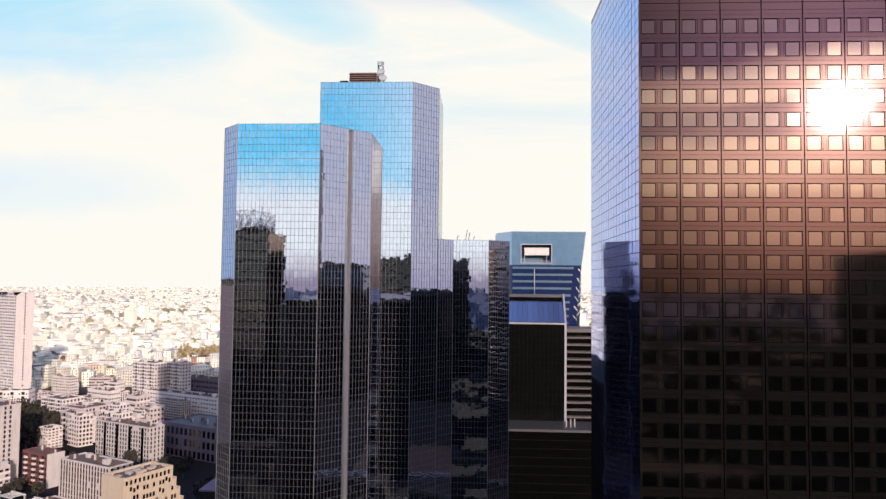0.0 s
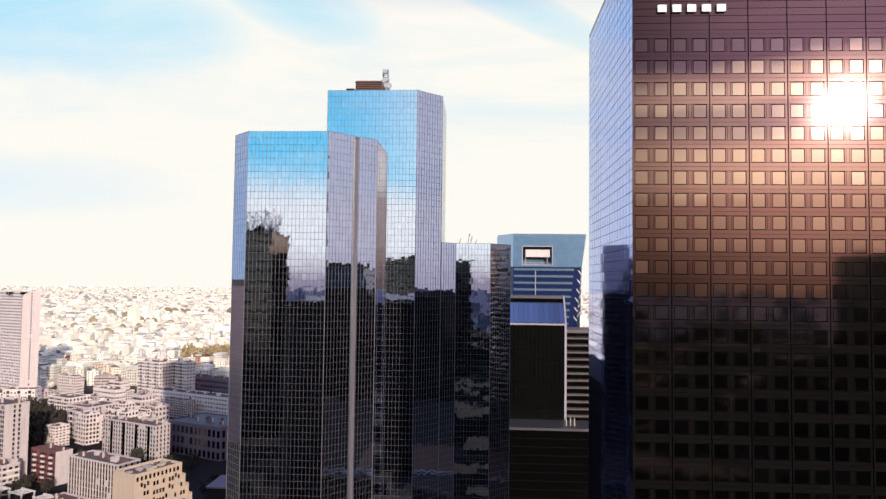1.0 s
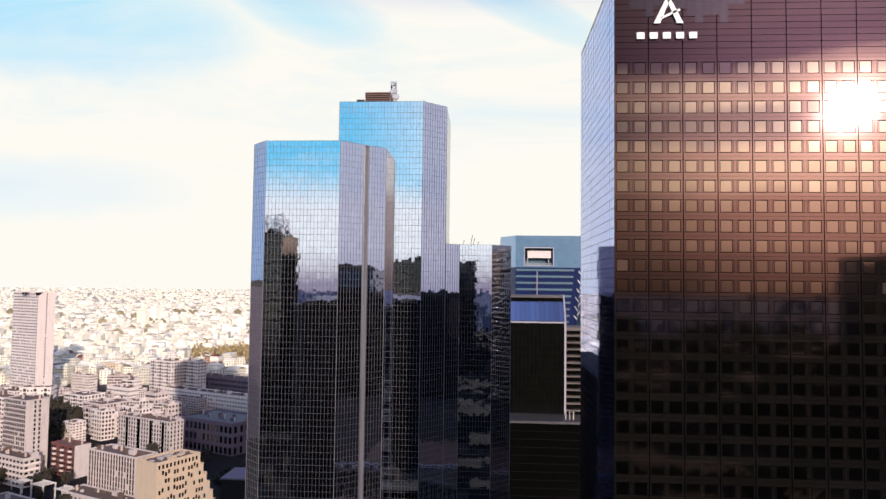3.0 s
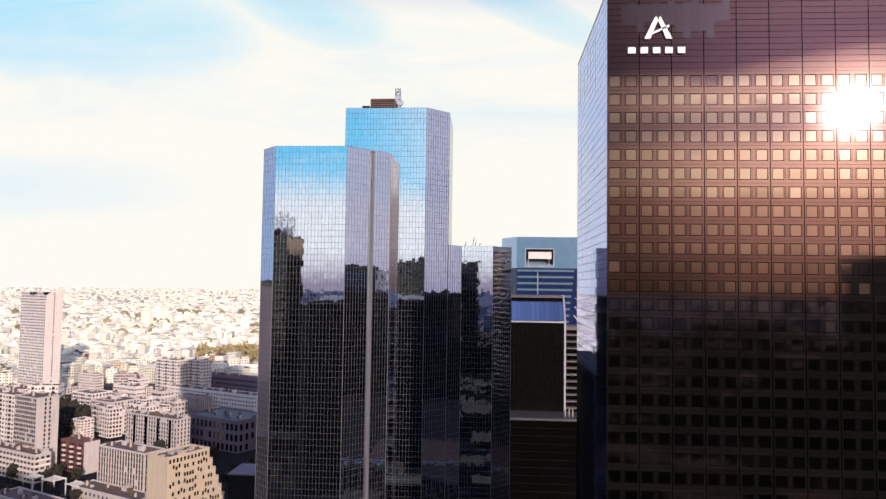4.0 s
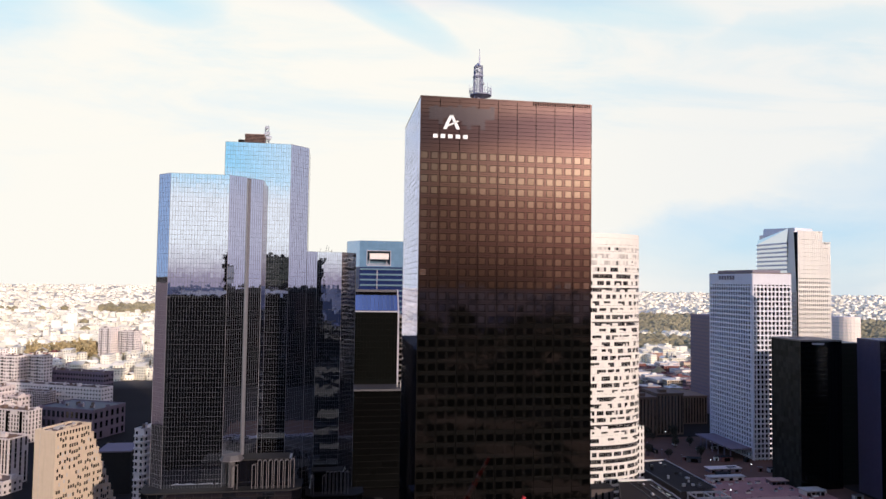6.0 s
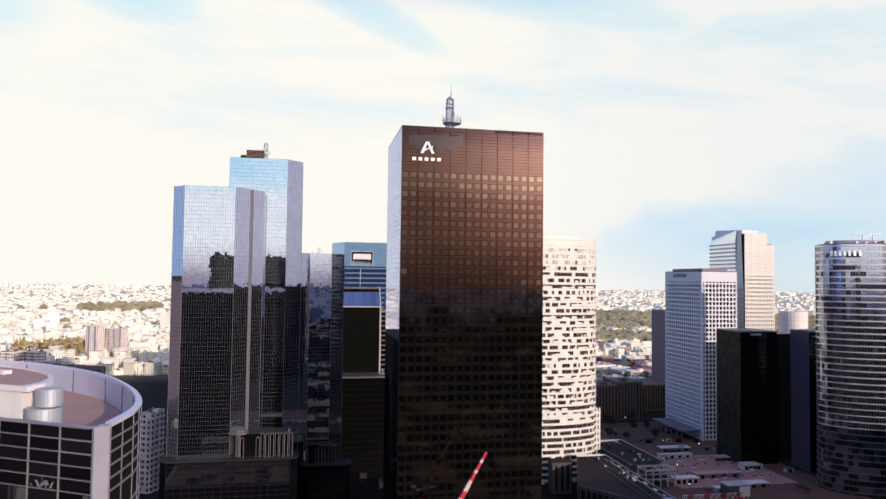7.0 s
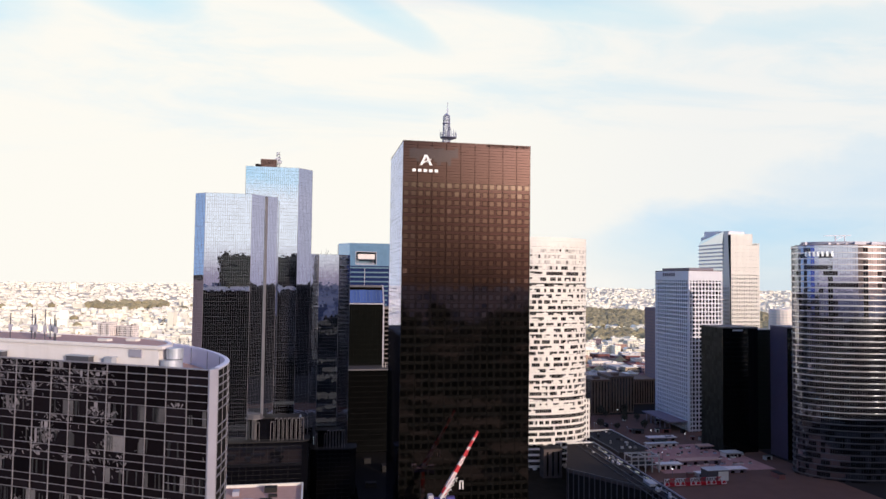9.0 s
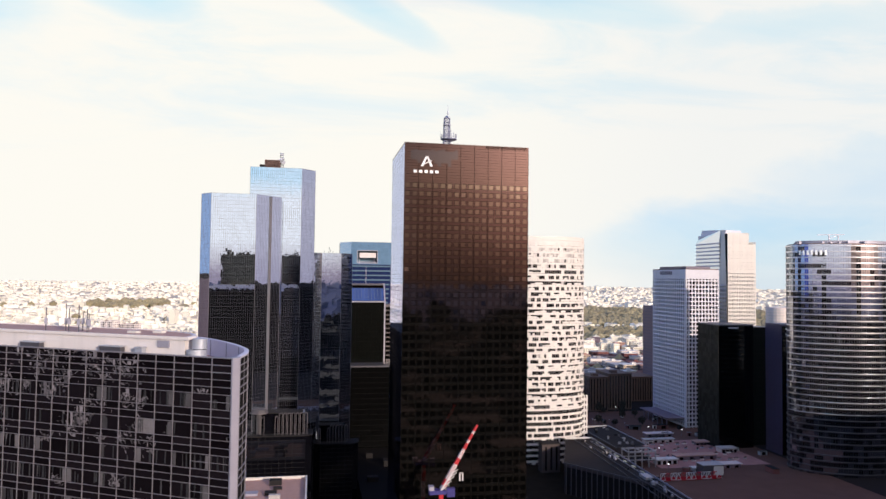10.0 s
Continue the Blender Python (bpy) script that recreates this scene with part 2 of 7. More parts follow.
M_HALL = material("dark_hall_concrete", (0.085, 0.066, 0.062), 0.8, ior=1.2, var=0.2, bump=0.1, stain=0.3)
M_HALLROOF = material("dark_sheet_roof", (0.032, 0.026, 0.024), 0.8, ior=1.15, var=0.25, scale=0.1, fine=2, stain=0.3)
M_HOOP = material("pale_hoop_metal", (0.12, 0.105, 0.11), 0.5, 0.1)
M_STEEL = material("light_steel", (0.36, 0.34, 0.40), 0.45, 0.2)
M_CONC = material("pale_concrete", (0.40, 0.37, 0.36), 0.8, var=0.1, bump=0.1, stain=0.3)
M_DCONC = material("dark_concrete", (0.022, 0.020, 0.020), 0.8, ior=1.2, var=0.15, bump=0.1)
M_WHITE = material("white_cladding", (0.66, 0.61, 0.56), 0.5, var=0.05, spread=0.10, per="object")
M_WHITE_J = material("white_cladding_far", (0.66, 0.61, 0.56), 0.5, var=0.05, spread=0.10, per="island")
M_DARKGL = material("dark_glass", (0.004, 0.004, 0.006), 0.05, ior=1.6, spread=0.5)
M_DARKGL_J = material("dark_glass_far", (0.004, 0.004, 0.006), 0.05, ior=1.6, spread=0.5, per="island")
M_BLACKGL = material("black_glass", (0.003, 0.003, 0.003), 0.06, ior=1.4)
M_RBGL = material("dark_violet_glass", (0.0085, 0.0065, 0.0085), 0.06, ior=1.38, spread=0.9)
M_RBGL_J = material("dark_violet_glass_far", (0.0085, 0.0065, 0.0085), 0.06, ior=1.38, spread=0.9, per="island")
M_TEAL = material("teal_coated_panel", (0.115, 0.215, 0.335), 0.25, 0.1, var=0.06, spread=0.12)
M_GREYPANE = material("grey_window_glass", (0.011, 0.010, 0.010), 0.1, per="island", spread=1.9)
M_PALEBLIND = material("pale_drawn_blind", (0.45, 0.41, 0.38), 0.6, var=0.1, per="island", spread=0.6)
M_MATTEBLK = material("dull_black_glass", (0.016, 0.018, 0.016), 0.4, ior=1.15, per="island", spread=1.0)
M_TEALBAND = material("dark_teal_band", (0.06, 0.13, 0.19), 0.4, var=0.1)
M_GREENGL = material("greenish_black_glass", (0.0035, 0.004, 0.0034), 0.15, ior=1.3, spread=0.4)
M_BALC = material("balcony_concrete", (0.15, 0.125, 0.12), 0.8, var=0.15, stain=0.3)
M_BLUEGL = mirror_glass("blue_roof_glass", (0.13, 0.20, 0.45), 0.14, 0.01, spread=0.2)
M_NAVYGL = material("navy_glass", (0.012, 0.022, 0.085), 0.12, ior=1.6, var=0.2)
M_TOWNWIN = material("town_window_glass", (0.024, 0.019, 0.018), 0.25, per="island", spread=1.5)
M_EDF = mirror_glass("steel_blue_glass", (0.66, 0.70, 0.78), 0.07, 0.09, spread=0.3)
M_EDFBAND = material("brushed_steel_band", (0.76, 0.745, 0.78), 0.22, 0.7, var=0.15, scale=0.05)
M_PURPLE = material("violet_fin_cladding", (0.10, 0.076, 0.12), 0.5)
M_PARAPET = material("pale_parapet_metal", (0.60, 0.57, 0.66), 0.5, 0.1, var=0.06)
M_PENT = material("penthouse_render", (0.72, 0.66, 0.64), 0.8, var=0.06, stain=0.2)
M_CREAM = material("cream_stone", (0.58, 0.45, 0.33), 0.8, var=0.08, stain=0.2, bump=0.05)
M_GRIDCONC = material("bluish_white_concrete", (0.67, 0.64, 0.675), 0.75, var=0.06, stain=0.15)
M_RENDER = material("white_render", (0.76, 0.665, 0.62), 0.85, var=0.08, stain=0.35, spread=0.15)
M_GREYREN = material("greyed_white_render", (0.57, 0.495, 0.47), 0.85, var=0.1, stain=0.4, spread=0.1)
M_PALEPINK = material("pale_pink_concrete", (0.74, 0.64, 0.60), 0.85, var=0.08, stain=0.3)
M_PINK = material("pinkish_concrete", (0.60, 0.50, 0.47), 0.85, var=0.1, stain=0.35, spread=0.15)
M_RED = material("red_brick_render", (0.17, 0.06, 0.055), 0.85, var=0.15, stain=0.3)
M_BRICKTOWN = material("pale_town_brick", (0.42, 0.25, 0.19), 0.85, var=0.15, stain=0.3)
M_VIOLETBRICK = material("violet_grey_stone", (0.175, 0.125, 0.155), 0.8, var=0.12, stain=0.2)
# Near black in place of shade, mainly on sides that only mirrors see.
M_NEARBLACK = material("near_black_cladding", (0.012, 0.011, 0.011), 0.8, var=0.2, ior=1.15)
M_BROWN = material("brown_concrete", (0.145, 0.092, 0.07), 0.85, var=0.15, stain=0.3)
M_ROOF = material("grey_roof", (0.15, 0.092, 0.07), 0.9, var=0.2, scale=0.15, fine=3, bump=0.1)
M_ROOFTERRA = material("reddish_roof_gravel", (0.42, 0.25, 0.20), 0.95, var=0.15, fine=9, bump=0.15)
M_CRANERED = material("red_crane_paint", (0.46, 0.012, 0.024), 0.45)
M_CRANEWH = material("white_crane_paint", (0.62, 0.58, 0.58), 0.45, var=0.2, stain=0.4)
M_CRANEBL = material("blue_crane_paint", (0.035, 0.03, 0.17), 0.45)
M_LATTICE = material("galvanised_lattice", (0.42, 0.43, 0.48), 0.5, 0.4)
M_MAST = material("weathered_mast_steel", (0.22, 0.23, 0.32), 0.5, 0.3)
M_PLAZA = material("plaza_paving", (0.125, 0.07, 0.055), 0.9, ior=1.1, var=0.2, scale=0.1, fine=2)
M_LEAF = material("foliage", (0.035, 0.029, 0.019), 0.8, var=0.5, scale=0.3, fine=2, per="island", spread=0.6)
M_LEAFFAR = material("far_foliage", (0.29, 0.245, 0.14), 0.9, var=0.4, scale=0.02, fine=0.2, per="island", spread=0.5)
M_BARK = material("bark", (0.08, 0.06, 0.045), 0.9, var=0.3, bump=0.3)
# Wall and roof paled beyond their own tone to stand for distance haze.
M_CITYWALL = material("haze_pale_city_wall", (0.88, 0.81, 0.67), 0.85, var=0.12, scale=0.01, fine=0.4, per="island", spread=0.5)
M_CITYROOF = material("haze_pale_city_roof", (0.85, 0.77, 0.62), 0.9, var=0.15, scale=0.01, fine=0.2, per="island", spread=0.6)
# Near-black base stands for a rear town in shade, as the glass mirrors it.
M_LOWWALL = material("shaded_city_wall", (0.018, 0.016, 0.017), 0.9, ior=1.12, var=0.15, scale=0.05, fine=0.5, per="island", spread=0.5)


# ---- mesh helpers ----
UNIT = 0.88        # the plan below is drawn in units of 0.88 m


def metres(m):
    """A pose of the plan, in metres."""
    return Matrix.Translation(m.translation * UNIT) @ m.to_3x3().to_4x4()


class Shape:
    """Collects boxes and quads of one mesh."""

    def __init__(self):
        self.v, self.f, self.mi = [], [], []

    def box(self, x0, x1, y0, y1, z0, z1, m=None, mat=0):
        n = len(self.v)
        pts = [(x, y, z) for z in (z0, z1) for x, y in ((x0, y0), (x1, y0), (x1, y1), (x0, y1))]
        self.v += [tuple(m @ Vector(p)) for p in pts] if m else pts
        self.f += [tuple(n + i for i in q) for q in ((3, 2, 1, 0), (4, 5, 6, 7), (0, 1, 5, 4), (1, 2, 6, 5), (2, 3, 7, 6), (3, 0, 4, 7))]
        self.mi += [mat] * 6
        return self

    def quad(self, pts, m=None, mat=0):
        n = len(self.v)
        self.v += [tuple(m @ Vector(p)) for p in pts] if m else [tuple(p) for p in pts]
        self.f.append(tuple(range(n, n + len(pts))))
        self.mi.append(mat)
        return self

    def bar(self, a, b, w, mat=0):
        """A square bar from a to b."""
        a, b = Vector(a), Vector(b)
        q = (b - a).to_track_quat("Z", "X").to_matrix().to_4x4()
        return self.box(-w / 2, w / 2, -w / 2, w / 2, 0, (b - a).length, Matrix.Translation(a) @ q, mat)

    def prism(self, ring, z0, z1, mat=0, tops=True):
        n, k = len(self.v), len(ring)
        self.v += [(x, y, z0) for x, y in ring] + [(x, y, z1) for x, y in ring]
        for i in range(k):
            j = (i + 1) % k
            self.f.append((n + i, n + j, n + k + j, n + k + i))
        self.mi += [mat] * k
        if tops:
            self.f += [tuple(n + k + i for i in range(k)), tuple(n + i for i in reversed(range(k)))]
            self.mi += [mat] * 2
        return self

    def cyl(self, c, r0, r1, z0, z1, k=16, mat=0):
        n = len(self.v)
        for r, z in ((r0, z0), (r1, z1)):
            self.v += [(c[0] + r * math.cos(2 * math.pi * i / k), c[1] + r * math.sin(2 * math.pi * i / k), z) for i in range(k)]
        for i in range(k):
            j = (i + 1) % k
            self.f.append((n + i, n + j, n + k + j, n + k + i))
        self.f += [tuple(n + k + i for i in range(k)), tuple(n + i for i in reversed(range(k)))]
        self.mi += [mat] * (k + 2)
        return self

    def strip(self, outer, inner, z0, z1, closed=False, mat=0):
        """One connected band of box section along a line of points."""
        n, k = len(self.v), len(outer)
        for o, i in zip(outer, inner):
            self.v += [(*o, z0), (*o, z1), (*i, z1), (*i, z0)]
        for a in range(k if closed else k - 1):
            b = (a + 1) % k
            for c in range(4):
                d = (c + 1) % 4
                self.f.append((n + 4 * a + c, n + 4 * b + c, n + 4 * b + d, n + 4 * a + d))
                self.mi.append(mat)
        if not closed:
            for e in (0, 4 * (k - 1)):
                self.f.append((n + e, n + e + 1, n + e + 2, n + e + 3))
                self.mi.append(mat)
        return self

    def mesh(self, name, mats):
        me = bpy.data.meshes.new(name)
        me.from_pydata([(x * UNIT, y * UNIT, z * UNIT) for x, y, z in self.v], [], self.f)
        for m in mats if isinstance(mats, (list, tuple)) else [mats]:
            me.materials.append(m)
        me.polygons.foreach_set("material_index", self.mi)
        me.update()
        return me


BASE = {}


def thing(name, label, category, at=(0, 0, 0), group="", kind=""):
    ob = new(name)
    at = tuple(v * UNIT for v in at)
    ob.location = at
    ob.empty_display_size = 1
    BASE[ob] = Matrix.Translation(at)
    return tagged(ob, label, category, group, kind)


def part(name, shape, mats, parent, label="", kind="", at=None):
    """One mesh object under a thing or a part; shape: a Shape or a ready mesh, in world coordinates or at a pose."""
    me = shape.mesh(name, mats) if isinstance(shape, Shape) else shape
    ob = new(name, me)
    if at is not None:
        at = metres(at)
        ob.matrix_basis = at
    if parent is not None:
        ob.parent = parent
        ob.matrix_parent_inverse = BASE[parent].inverted()
    BASE[ob] = ob.matrix_basis.copy() if at is not None else Matrix.Identity(4)
    if label:
        ob["label"] = label
    if kind:
        ob["kind"] = kind
    return ob


def face_frame(p0, p1, z0=0.0):
    """Matrix of a wall from p0 to p1 with its outside on the right: local u along, v up, n outward."""
    d = Vector((p1[0] - p0[0], p1[1] - p0[1], 0))
    length = d.length
    d.normalize()
    m = Matrix(((d.x, 0, d.y, p0[0]), (d.y, 0, -d.x, p0[1]), (0, 1, 0, z0), (0, 0, 0, 1)))
    return m, length


def add_box(sh, m, u0, u1, v0, v1, n0, n1, mat=0):
    """A box in a wall's own coordinates."""
    return sh.box(u0, u1, v0, v1, n0, n1, m, mat)


rnd = random.Random(7)


def curtain(owner, p0, p1, z0, z1, cols, rows, glass, glass_far, frame_mat, single=None, gap=0.025, tilt=0.001, mull=0.07, proud=0.06, pane_name="pane"):
    """A curtain wall of glass panes between mullions and transoms. single: the range of z in which panes are objects of their own."""
    m, length = face_frame(p0, p1, 0)
    cw, rh = length / cols, (z1 - z0) / rows
    far = Shape()
    unit = Shape()
    unit.box(-cw / 2 + gap, cw / 2 - gap, -rh / 2 + gap, rh / 2 - gap, -0.04, 0.0)
    shared = unit.mesh(pane_name, [glass])
    for r in range(rows):
        v = z0 + (r + 0.5) * rh
        for c in range(cols):
            u = (c + 0.5) * cw
            a, b = rnd.gauss(0, tilt), rnd.gauss(0, tilt)
            if single and single[0] <= v <= single[1]:
                part(pane_name, shared, None, owner, at=m @ Matrix.Translation((u, v, 0)) @ Euler((b, a, 0)).to_matrix().to_4x4())
            else:
                w, h = cw / 2 - gap, rh / 2 - gap
                far.quad([(u + i * w, v + j * h, i * w * a + j * h * b) for i, j in ((-1, -1), (1, -1), (1, 1), (-1, 1))], m)
    if far.f:
        part("glazing", far, [glass_far], owner, kind="stuff")
    for c in range(cols + 1):
        sh = Shape()
        add_box(sh, m, c * cw - mull / 2, c * cw + mull / 2, z0, z1, -0.05, proud)
        part("mullion", sh, [frame_mat], owner)
    unit = Shape()
    unit.box(0, length, -mull / 2, mull / 2, -0.05, proud * 0.8)
    shared = unit.mesh("transom", [frame_mat])
    for r in range(rows + 1):
        part("transom", shared, None, owner, at=m @ Matrix.Translation((0, z0 + r * rh, 0)))


# ---- ground ----
def ground_height(x, y):
    d = math.hypot(x, y)
    s = min(max((d - 1300) / 3500, 0), 1)
    return 72 * s * s * (3 - 2 * s)


def build_ground():
    sh = Shape()
    rings = [0, 150, 300, 450, 600, 800, 1000, 1250, 1500, 1800, 2200, 2600, 3000, 3400, 3800, 4200, 4600, 4900]
    k = 72
    for r in rings[1:]:
        for i in range(k):
            a = 2 * math.pi * i / k
            x, y = r * math.sin(a), r * math.cos(a)
            sh.v.append((x, y, ground_height(x, y)))
    sh.v.append((0, 0, 0))
    last = len(sh.v) - 1
    for i in range(k):
        sh.f.append((last, (i + 1) % k, i))
        for j in range(len(rings) - 2):
            sh.f.append((j * k + i, j * k + (i + 1) % k, (j + 1) * k + (i + 1) % k, (j + 1) * k + i))
    sh.mi = [0] * len(sh.f)
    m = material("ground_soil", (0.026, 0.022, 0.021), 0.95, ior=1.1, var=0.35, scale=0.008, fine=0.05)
    tree_ = m.node_tree
    p = tree_.nodes["Principled BSDF"]
    soil = p.inputs["Base Color"].links[0].from_socket
    geo = tree_.nodes.new("ShaderNodeNewGeometry")
    place = tree_.nodes.new("ShaderNodeSeparateXYZ")
    link(tree_, geo.outputs["Position"], place.inputs[0])
    # Ground paled northward in its colour, in place of distance haze.
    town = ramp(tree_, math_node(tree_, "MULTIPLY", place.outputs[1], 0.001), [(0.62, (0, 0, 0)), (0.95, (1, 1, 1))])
    # Bluish towards the far rear: haze put into the ground's colour.
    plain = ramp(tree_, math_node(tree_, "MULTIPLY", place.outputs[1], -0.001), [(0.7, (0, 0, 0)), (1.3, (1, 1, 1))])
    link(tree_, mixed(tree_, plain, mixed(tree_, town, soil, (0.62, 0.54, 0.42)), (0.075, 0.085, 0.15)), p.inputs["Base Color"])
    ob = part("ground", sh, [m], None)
    tagged(ob, "wide city ground rising to far hills", "ground", kind="structure")


build_ground()


# ---- the dark granite tower ----
AX0, AX1, AY0, AY1, ATOP = 32.0, 85.1, 92.0, 136.0, 178.0
PITCH, ROW1 = 3.464, 160.33


def granite_tower():
    t = thing("office_tower", "black-brown polished granite office tower with square windows and white sign", "skyscraper", ((AX0 + AX1) / 2, (AY0 + AY1) / 2, 0))
    core = Shape().box(AX0 + 0.3, AX1 - 0.3, AY0 + 0.3, AY1 - 0.3, 0, ATOP - 0.6)
    part("core", core, [M_JOINT], t)
    part("roof", Shape().box(AX0 + 0.8, AX1 - 0.8, AY0 + 0.8, AY1 - 0.8, ATOP - 0.6, ATOP - 0.4), [M_ROOF], t)
    sides = [((AX0, AY0), (AX1, AY0), 9, True), ((AX0, AY1), (AX0, AY0), 6, False), ((AX1, AY0), (AX1, AY1), 6, False), ((AX1, AY1), (AX0, AY1), 9, False)]
    rows = 45
    for p0, p1, bays, front in sides:
        m, length = face_frame(p0, p1)
        if p0[0] == p1[0] == AX1:
            part("glazing", Shape().quad([(0, 0, 0), (length, 0, 0), (length, ATOP, 0), (0, ATOP, 0)], m), [M_FLANK], t)
            continue
        if p0[0] == p1[0]:
            # the flank is flush glazing
            curtain(t, p0, p1, 0, ATOP - 0.5, 18, 102, M_FLANK, M_FLANK, M_BRONZE, None, gap=0.02, tilt=0.0012, mull=0.07, proud=0.012)
            part("parapet", add_box(Shape(), m, 0, length, ATOP - 0.5, ATOP, -0.6, 0.06), [M_GRANITE], t)
            continue
        bw = length / bays
        k = bw / 5.9
        wins = [(0.37 * k, 2.40 * k), (3.40 * k, 5.45 * k)]
        ww = wins[0][1] - wins[0][0]
        win = Shape()
        win.box(-ww / 2, ww / 2, -1.04, 1.04, -0.28, -0.07, None, 0)
        for a in ((-ww / 2, -ww / 2 + 0.07, -1.04, 1.04), (ww / 2 - 0.07, ww / 2, -1.04, 1.04), (-ww / 2 + 0.07, ww / 2 - 0.07, -1.04, -0.97), (-ww / 2 + 0.07, ww / 2 - 0.07, 0.97, 1.04)):
            win.box(a[0], a[1], a[2], a[3], -0.07, -0.03, None, 1)
        win_mesh = win.mesh("window", [M_AWIN, M_BRONZE])
        blind = Shape()
        blind.v, blind.f, blind.mi = list(win.v), list(win.f), list(win.mi)
        blind_mesh = blind.mesh("window", [M_BLIND, M_BRONZE])
        far_win, far_panel = Shape(), Shape()
        span = Shape().box(0.08, bw - 0.08, -0.62, -0.02, -0.25, 0.0)
        span.box(0.08, bw - 0.08, 0.02, 0.62, -0.25, 0.0)
        span_mesh = span.mesh("spandrel_panel", [M_GRANITE])
        for r in range(rows):
            z = ROW1 - r * PITCH
            for b in range(bays):
                u = b * bw
                if front and r < 26:
                    part("spandrel_panel", span_mesh, None, t, at=m @ Matrix.Translation((u, z + PITCH / 2, 0)))
                else:
                    add_box(far_panel, m, u + 0.08, u + bw - 0.08, z + PITCH / 2 - 0.62, z + PITCH / 2 - 0.02, -0.25, 0)
                    add_box(far_panel, m, u + 0.08, u + bw - 0.08, z + PITCH / 2 + 0.02, z + PITCH / 2 + 0.62, -0.25, 0)
                for a, c in ((0.08, wins[0][0] - 0.03), (wins[0][1] + 0.03, wins[0][1] + 0.22), (wins[0][1] + 0.28, wins[1][0] - 0.26), (wins[1][0] - 0.2, wins[1][0] - 0.03), (wins[1][1] + 0.03, bw - 0.08)):
                    add_box(far_panel, m, u + a, u + c, z - 1.06, z + 1.06, -0.25, -0.02)
                for a, c in wins:
                    uc = u + (a + c) / 2
                    if front and r < 17:
                        lit = rnd.random() < 0.03
                        tilt = Euler((rnd.gauss(0, 0.003), rnd.gauss(0, 0.003), 0)).to_matrix().to_4x4()
                        part("window", blind_mesh if lit else win_mesh, None, t, "window with pale blind drawn" if lit else "", at=m @ Matrix.Translation((uc, z, 0)) @ tilt)
                    else:
                        far_win.quad([(uc + i * ww / 2, z + j * 1.04, -0.07 + rnd.gauss(0, 0.003)) for i, j in ((-1, -1), (1, -1), (1, 1), (-1, 1))], m)
        part("cladding", far_panel, [M_GRANITE_J], t, kind="stuff")
        part("glazing", far_win, [M_AWIN_J], t, kind="stuff")
        # louvred plant floors at the top
        zt = ROW1 + PITCH / 2 + 0.64
        n = 13
        hh = (ATOP - 0.5 - zt) / n
        slat = Shape().box(0.08, bw - 0.08, 0.045, hh - 0.045, -0.25, -0.02)
        slat_mesh = slat.mesh("louvre_panel", [M_GRANITE])
        rest = Shape()
        for b in range(bays):
            for i in range(n):
                if not front:
                    add_box(rest, m, b * bw + 0.1, (b + 1) * bw - 0.1, zt + i * hh + 0.012, zt + (i + 1) * hh - 0.012, -0.25, -0.02)
                    continue
                part("louvre_panel", slat_mesh, None, t, at=m @ Matrix.Translation((b * bw, zt + i * hh, 0)))
        if rest.f:
            part("louvre_cladding", rest, [M_GRANITE_J], t, kind="stuff")
        part("parapet", add_box(Shape(), m, 0, length, ATOP - 0.5, ATOP, -0.6, 0.06), [M_GRANITE], t)
        # corner piers
        part("corner_pier", add_box(Shape(), m, 0, 0.3, 0, ATOP - 0.5, -0.3, 0.04), [M_GRANITE], t)
    m, length = face_frame((AX0, AY0), (AX1, AY0))
    # cleaned patches where older lettering was taken down
    g = random.Random(3)
    for i in range(14):
        u = 2.6 + i * 1.42
        bottom = 171.6 - g.choice((0.0, 0.6, 1.3, 2.0)) - (1.2 if 7 < i < 12 else 0)
        part("cleaned_patch", add_box(Shape(), m, u, u + 1.36, bottom, 175.6 - g.choice((0, 0.4, 0.8)), -0.05, 0.015), [M_GHOST], t, "paler patch left by removed lettering")
    # crown of small vertical bars
    bar = Shape().box(-0.12, 0.12, 0, 1.2, -0.1, 0.12)
    bar_mesh = bar.mesh("crown_bar", [M_BRONZE])
    for i in range(34):
        part("crown_bar", bar_mesh, None, t, at=m @ Matrix.Translation((34.5 + i * 0.54, ATOP - 1.25, 0)))
    # the white sign: an emblem of slanted strokes over five plain bars
    sign = Shape()
    z0 = 168.2
    for a, b, c, d in (((6.75, z0), (7.85, z0), (9.55, z0 + 4.2), (8.75, z0 + 4.2)), ((9.0, z0 + 4.2), (9.75, z0 + 4.2), (11.85, z0), (10.75, z0)), ((7.9, z0 + 1.1), (8.2, z0 + 0.8), (11.4, z0 + 2.3), (11.2, z0 + 2.6))):
        pts = [(u, v, 0.5) for u, v in (a, b, c, d)]
        back_pts = [(u, v, 0.15) for u, v in (a, b, c, d)]
        sign.quad(pts, m)
        for i in range(4):
            j = (i + 1) % 4
            sign.quad([back_pts[i], back_pts[j], pts[j], pts[i]], m)
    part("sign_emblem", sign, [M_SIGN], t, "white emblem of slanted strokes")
    for i in range(5):
        u = 3.80 + i * 2.26
        part("sign_bar", add_box(Shape(), m, u, u + 1.35, 165.45, 166.6, 0.15, 0.5), [M_SIGN], t, "white sign bar")
    return t


granite_tower()


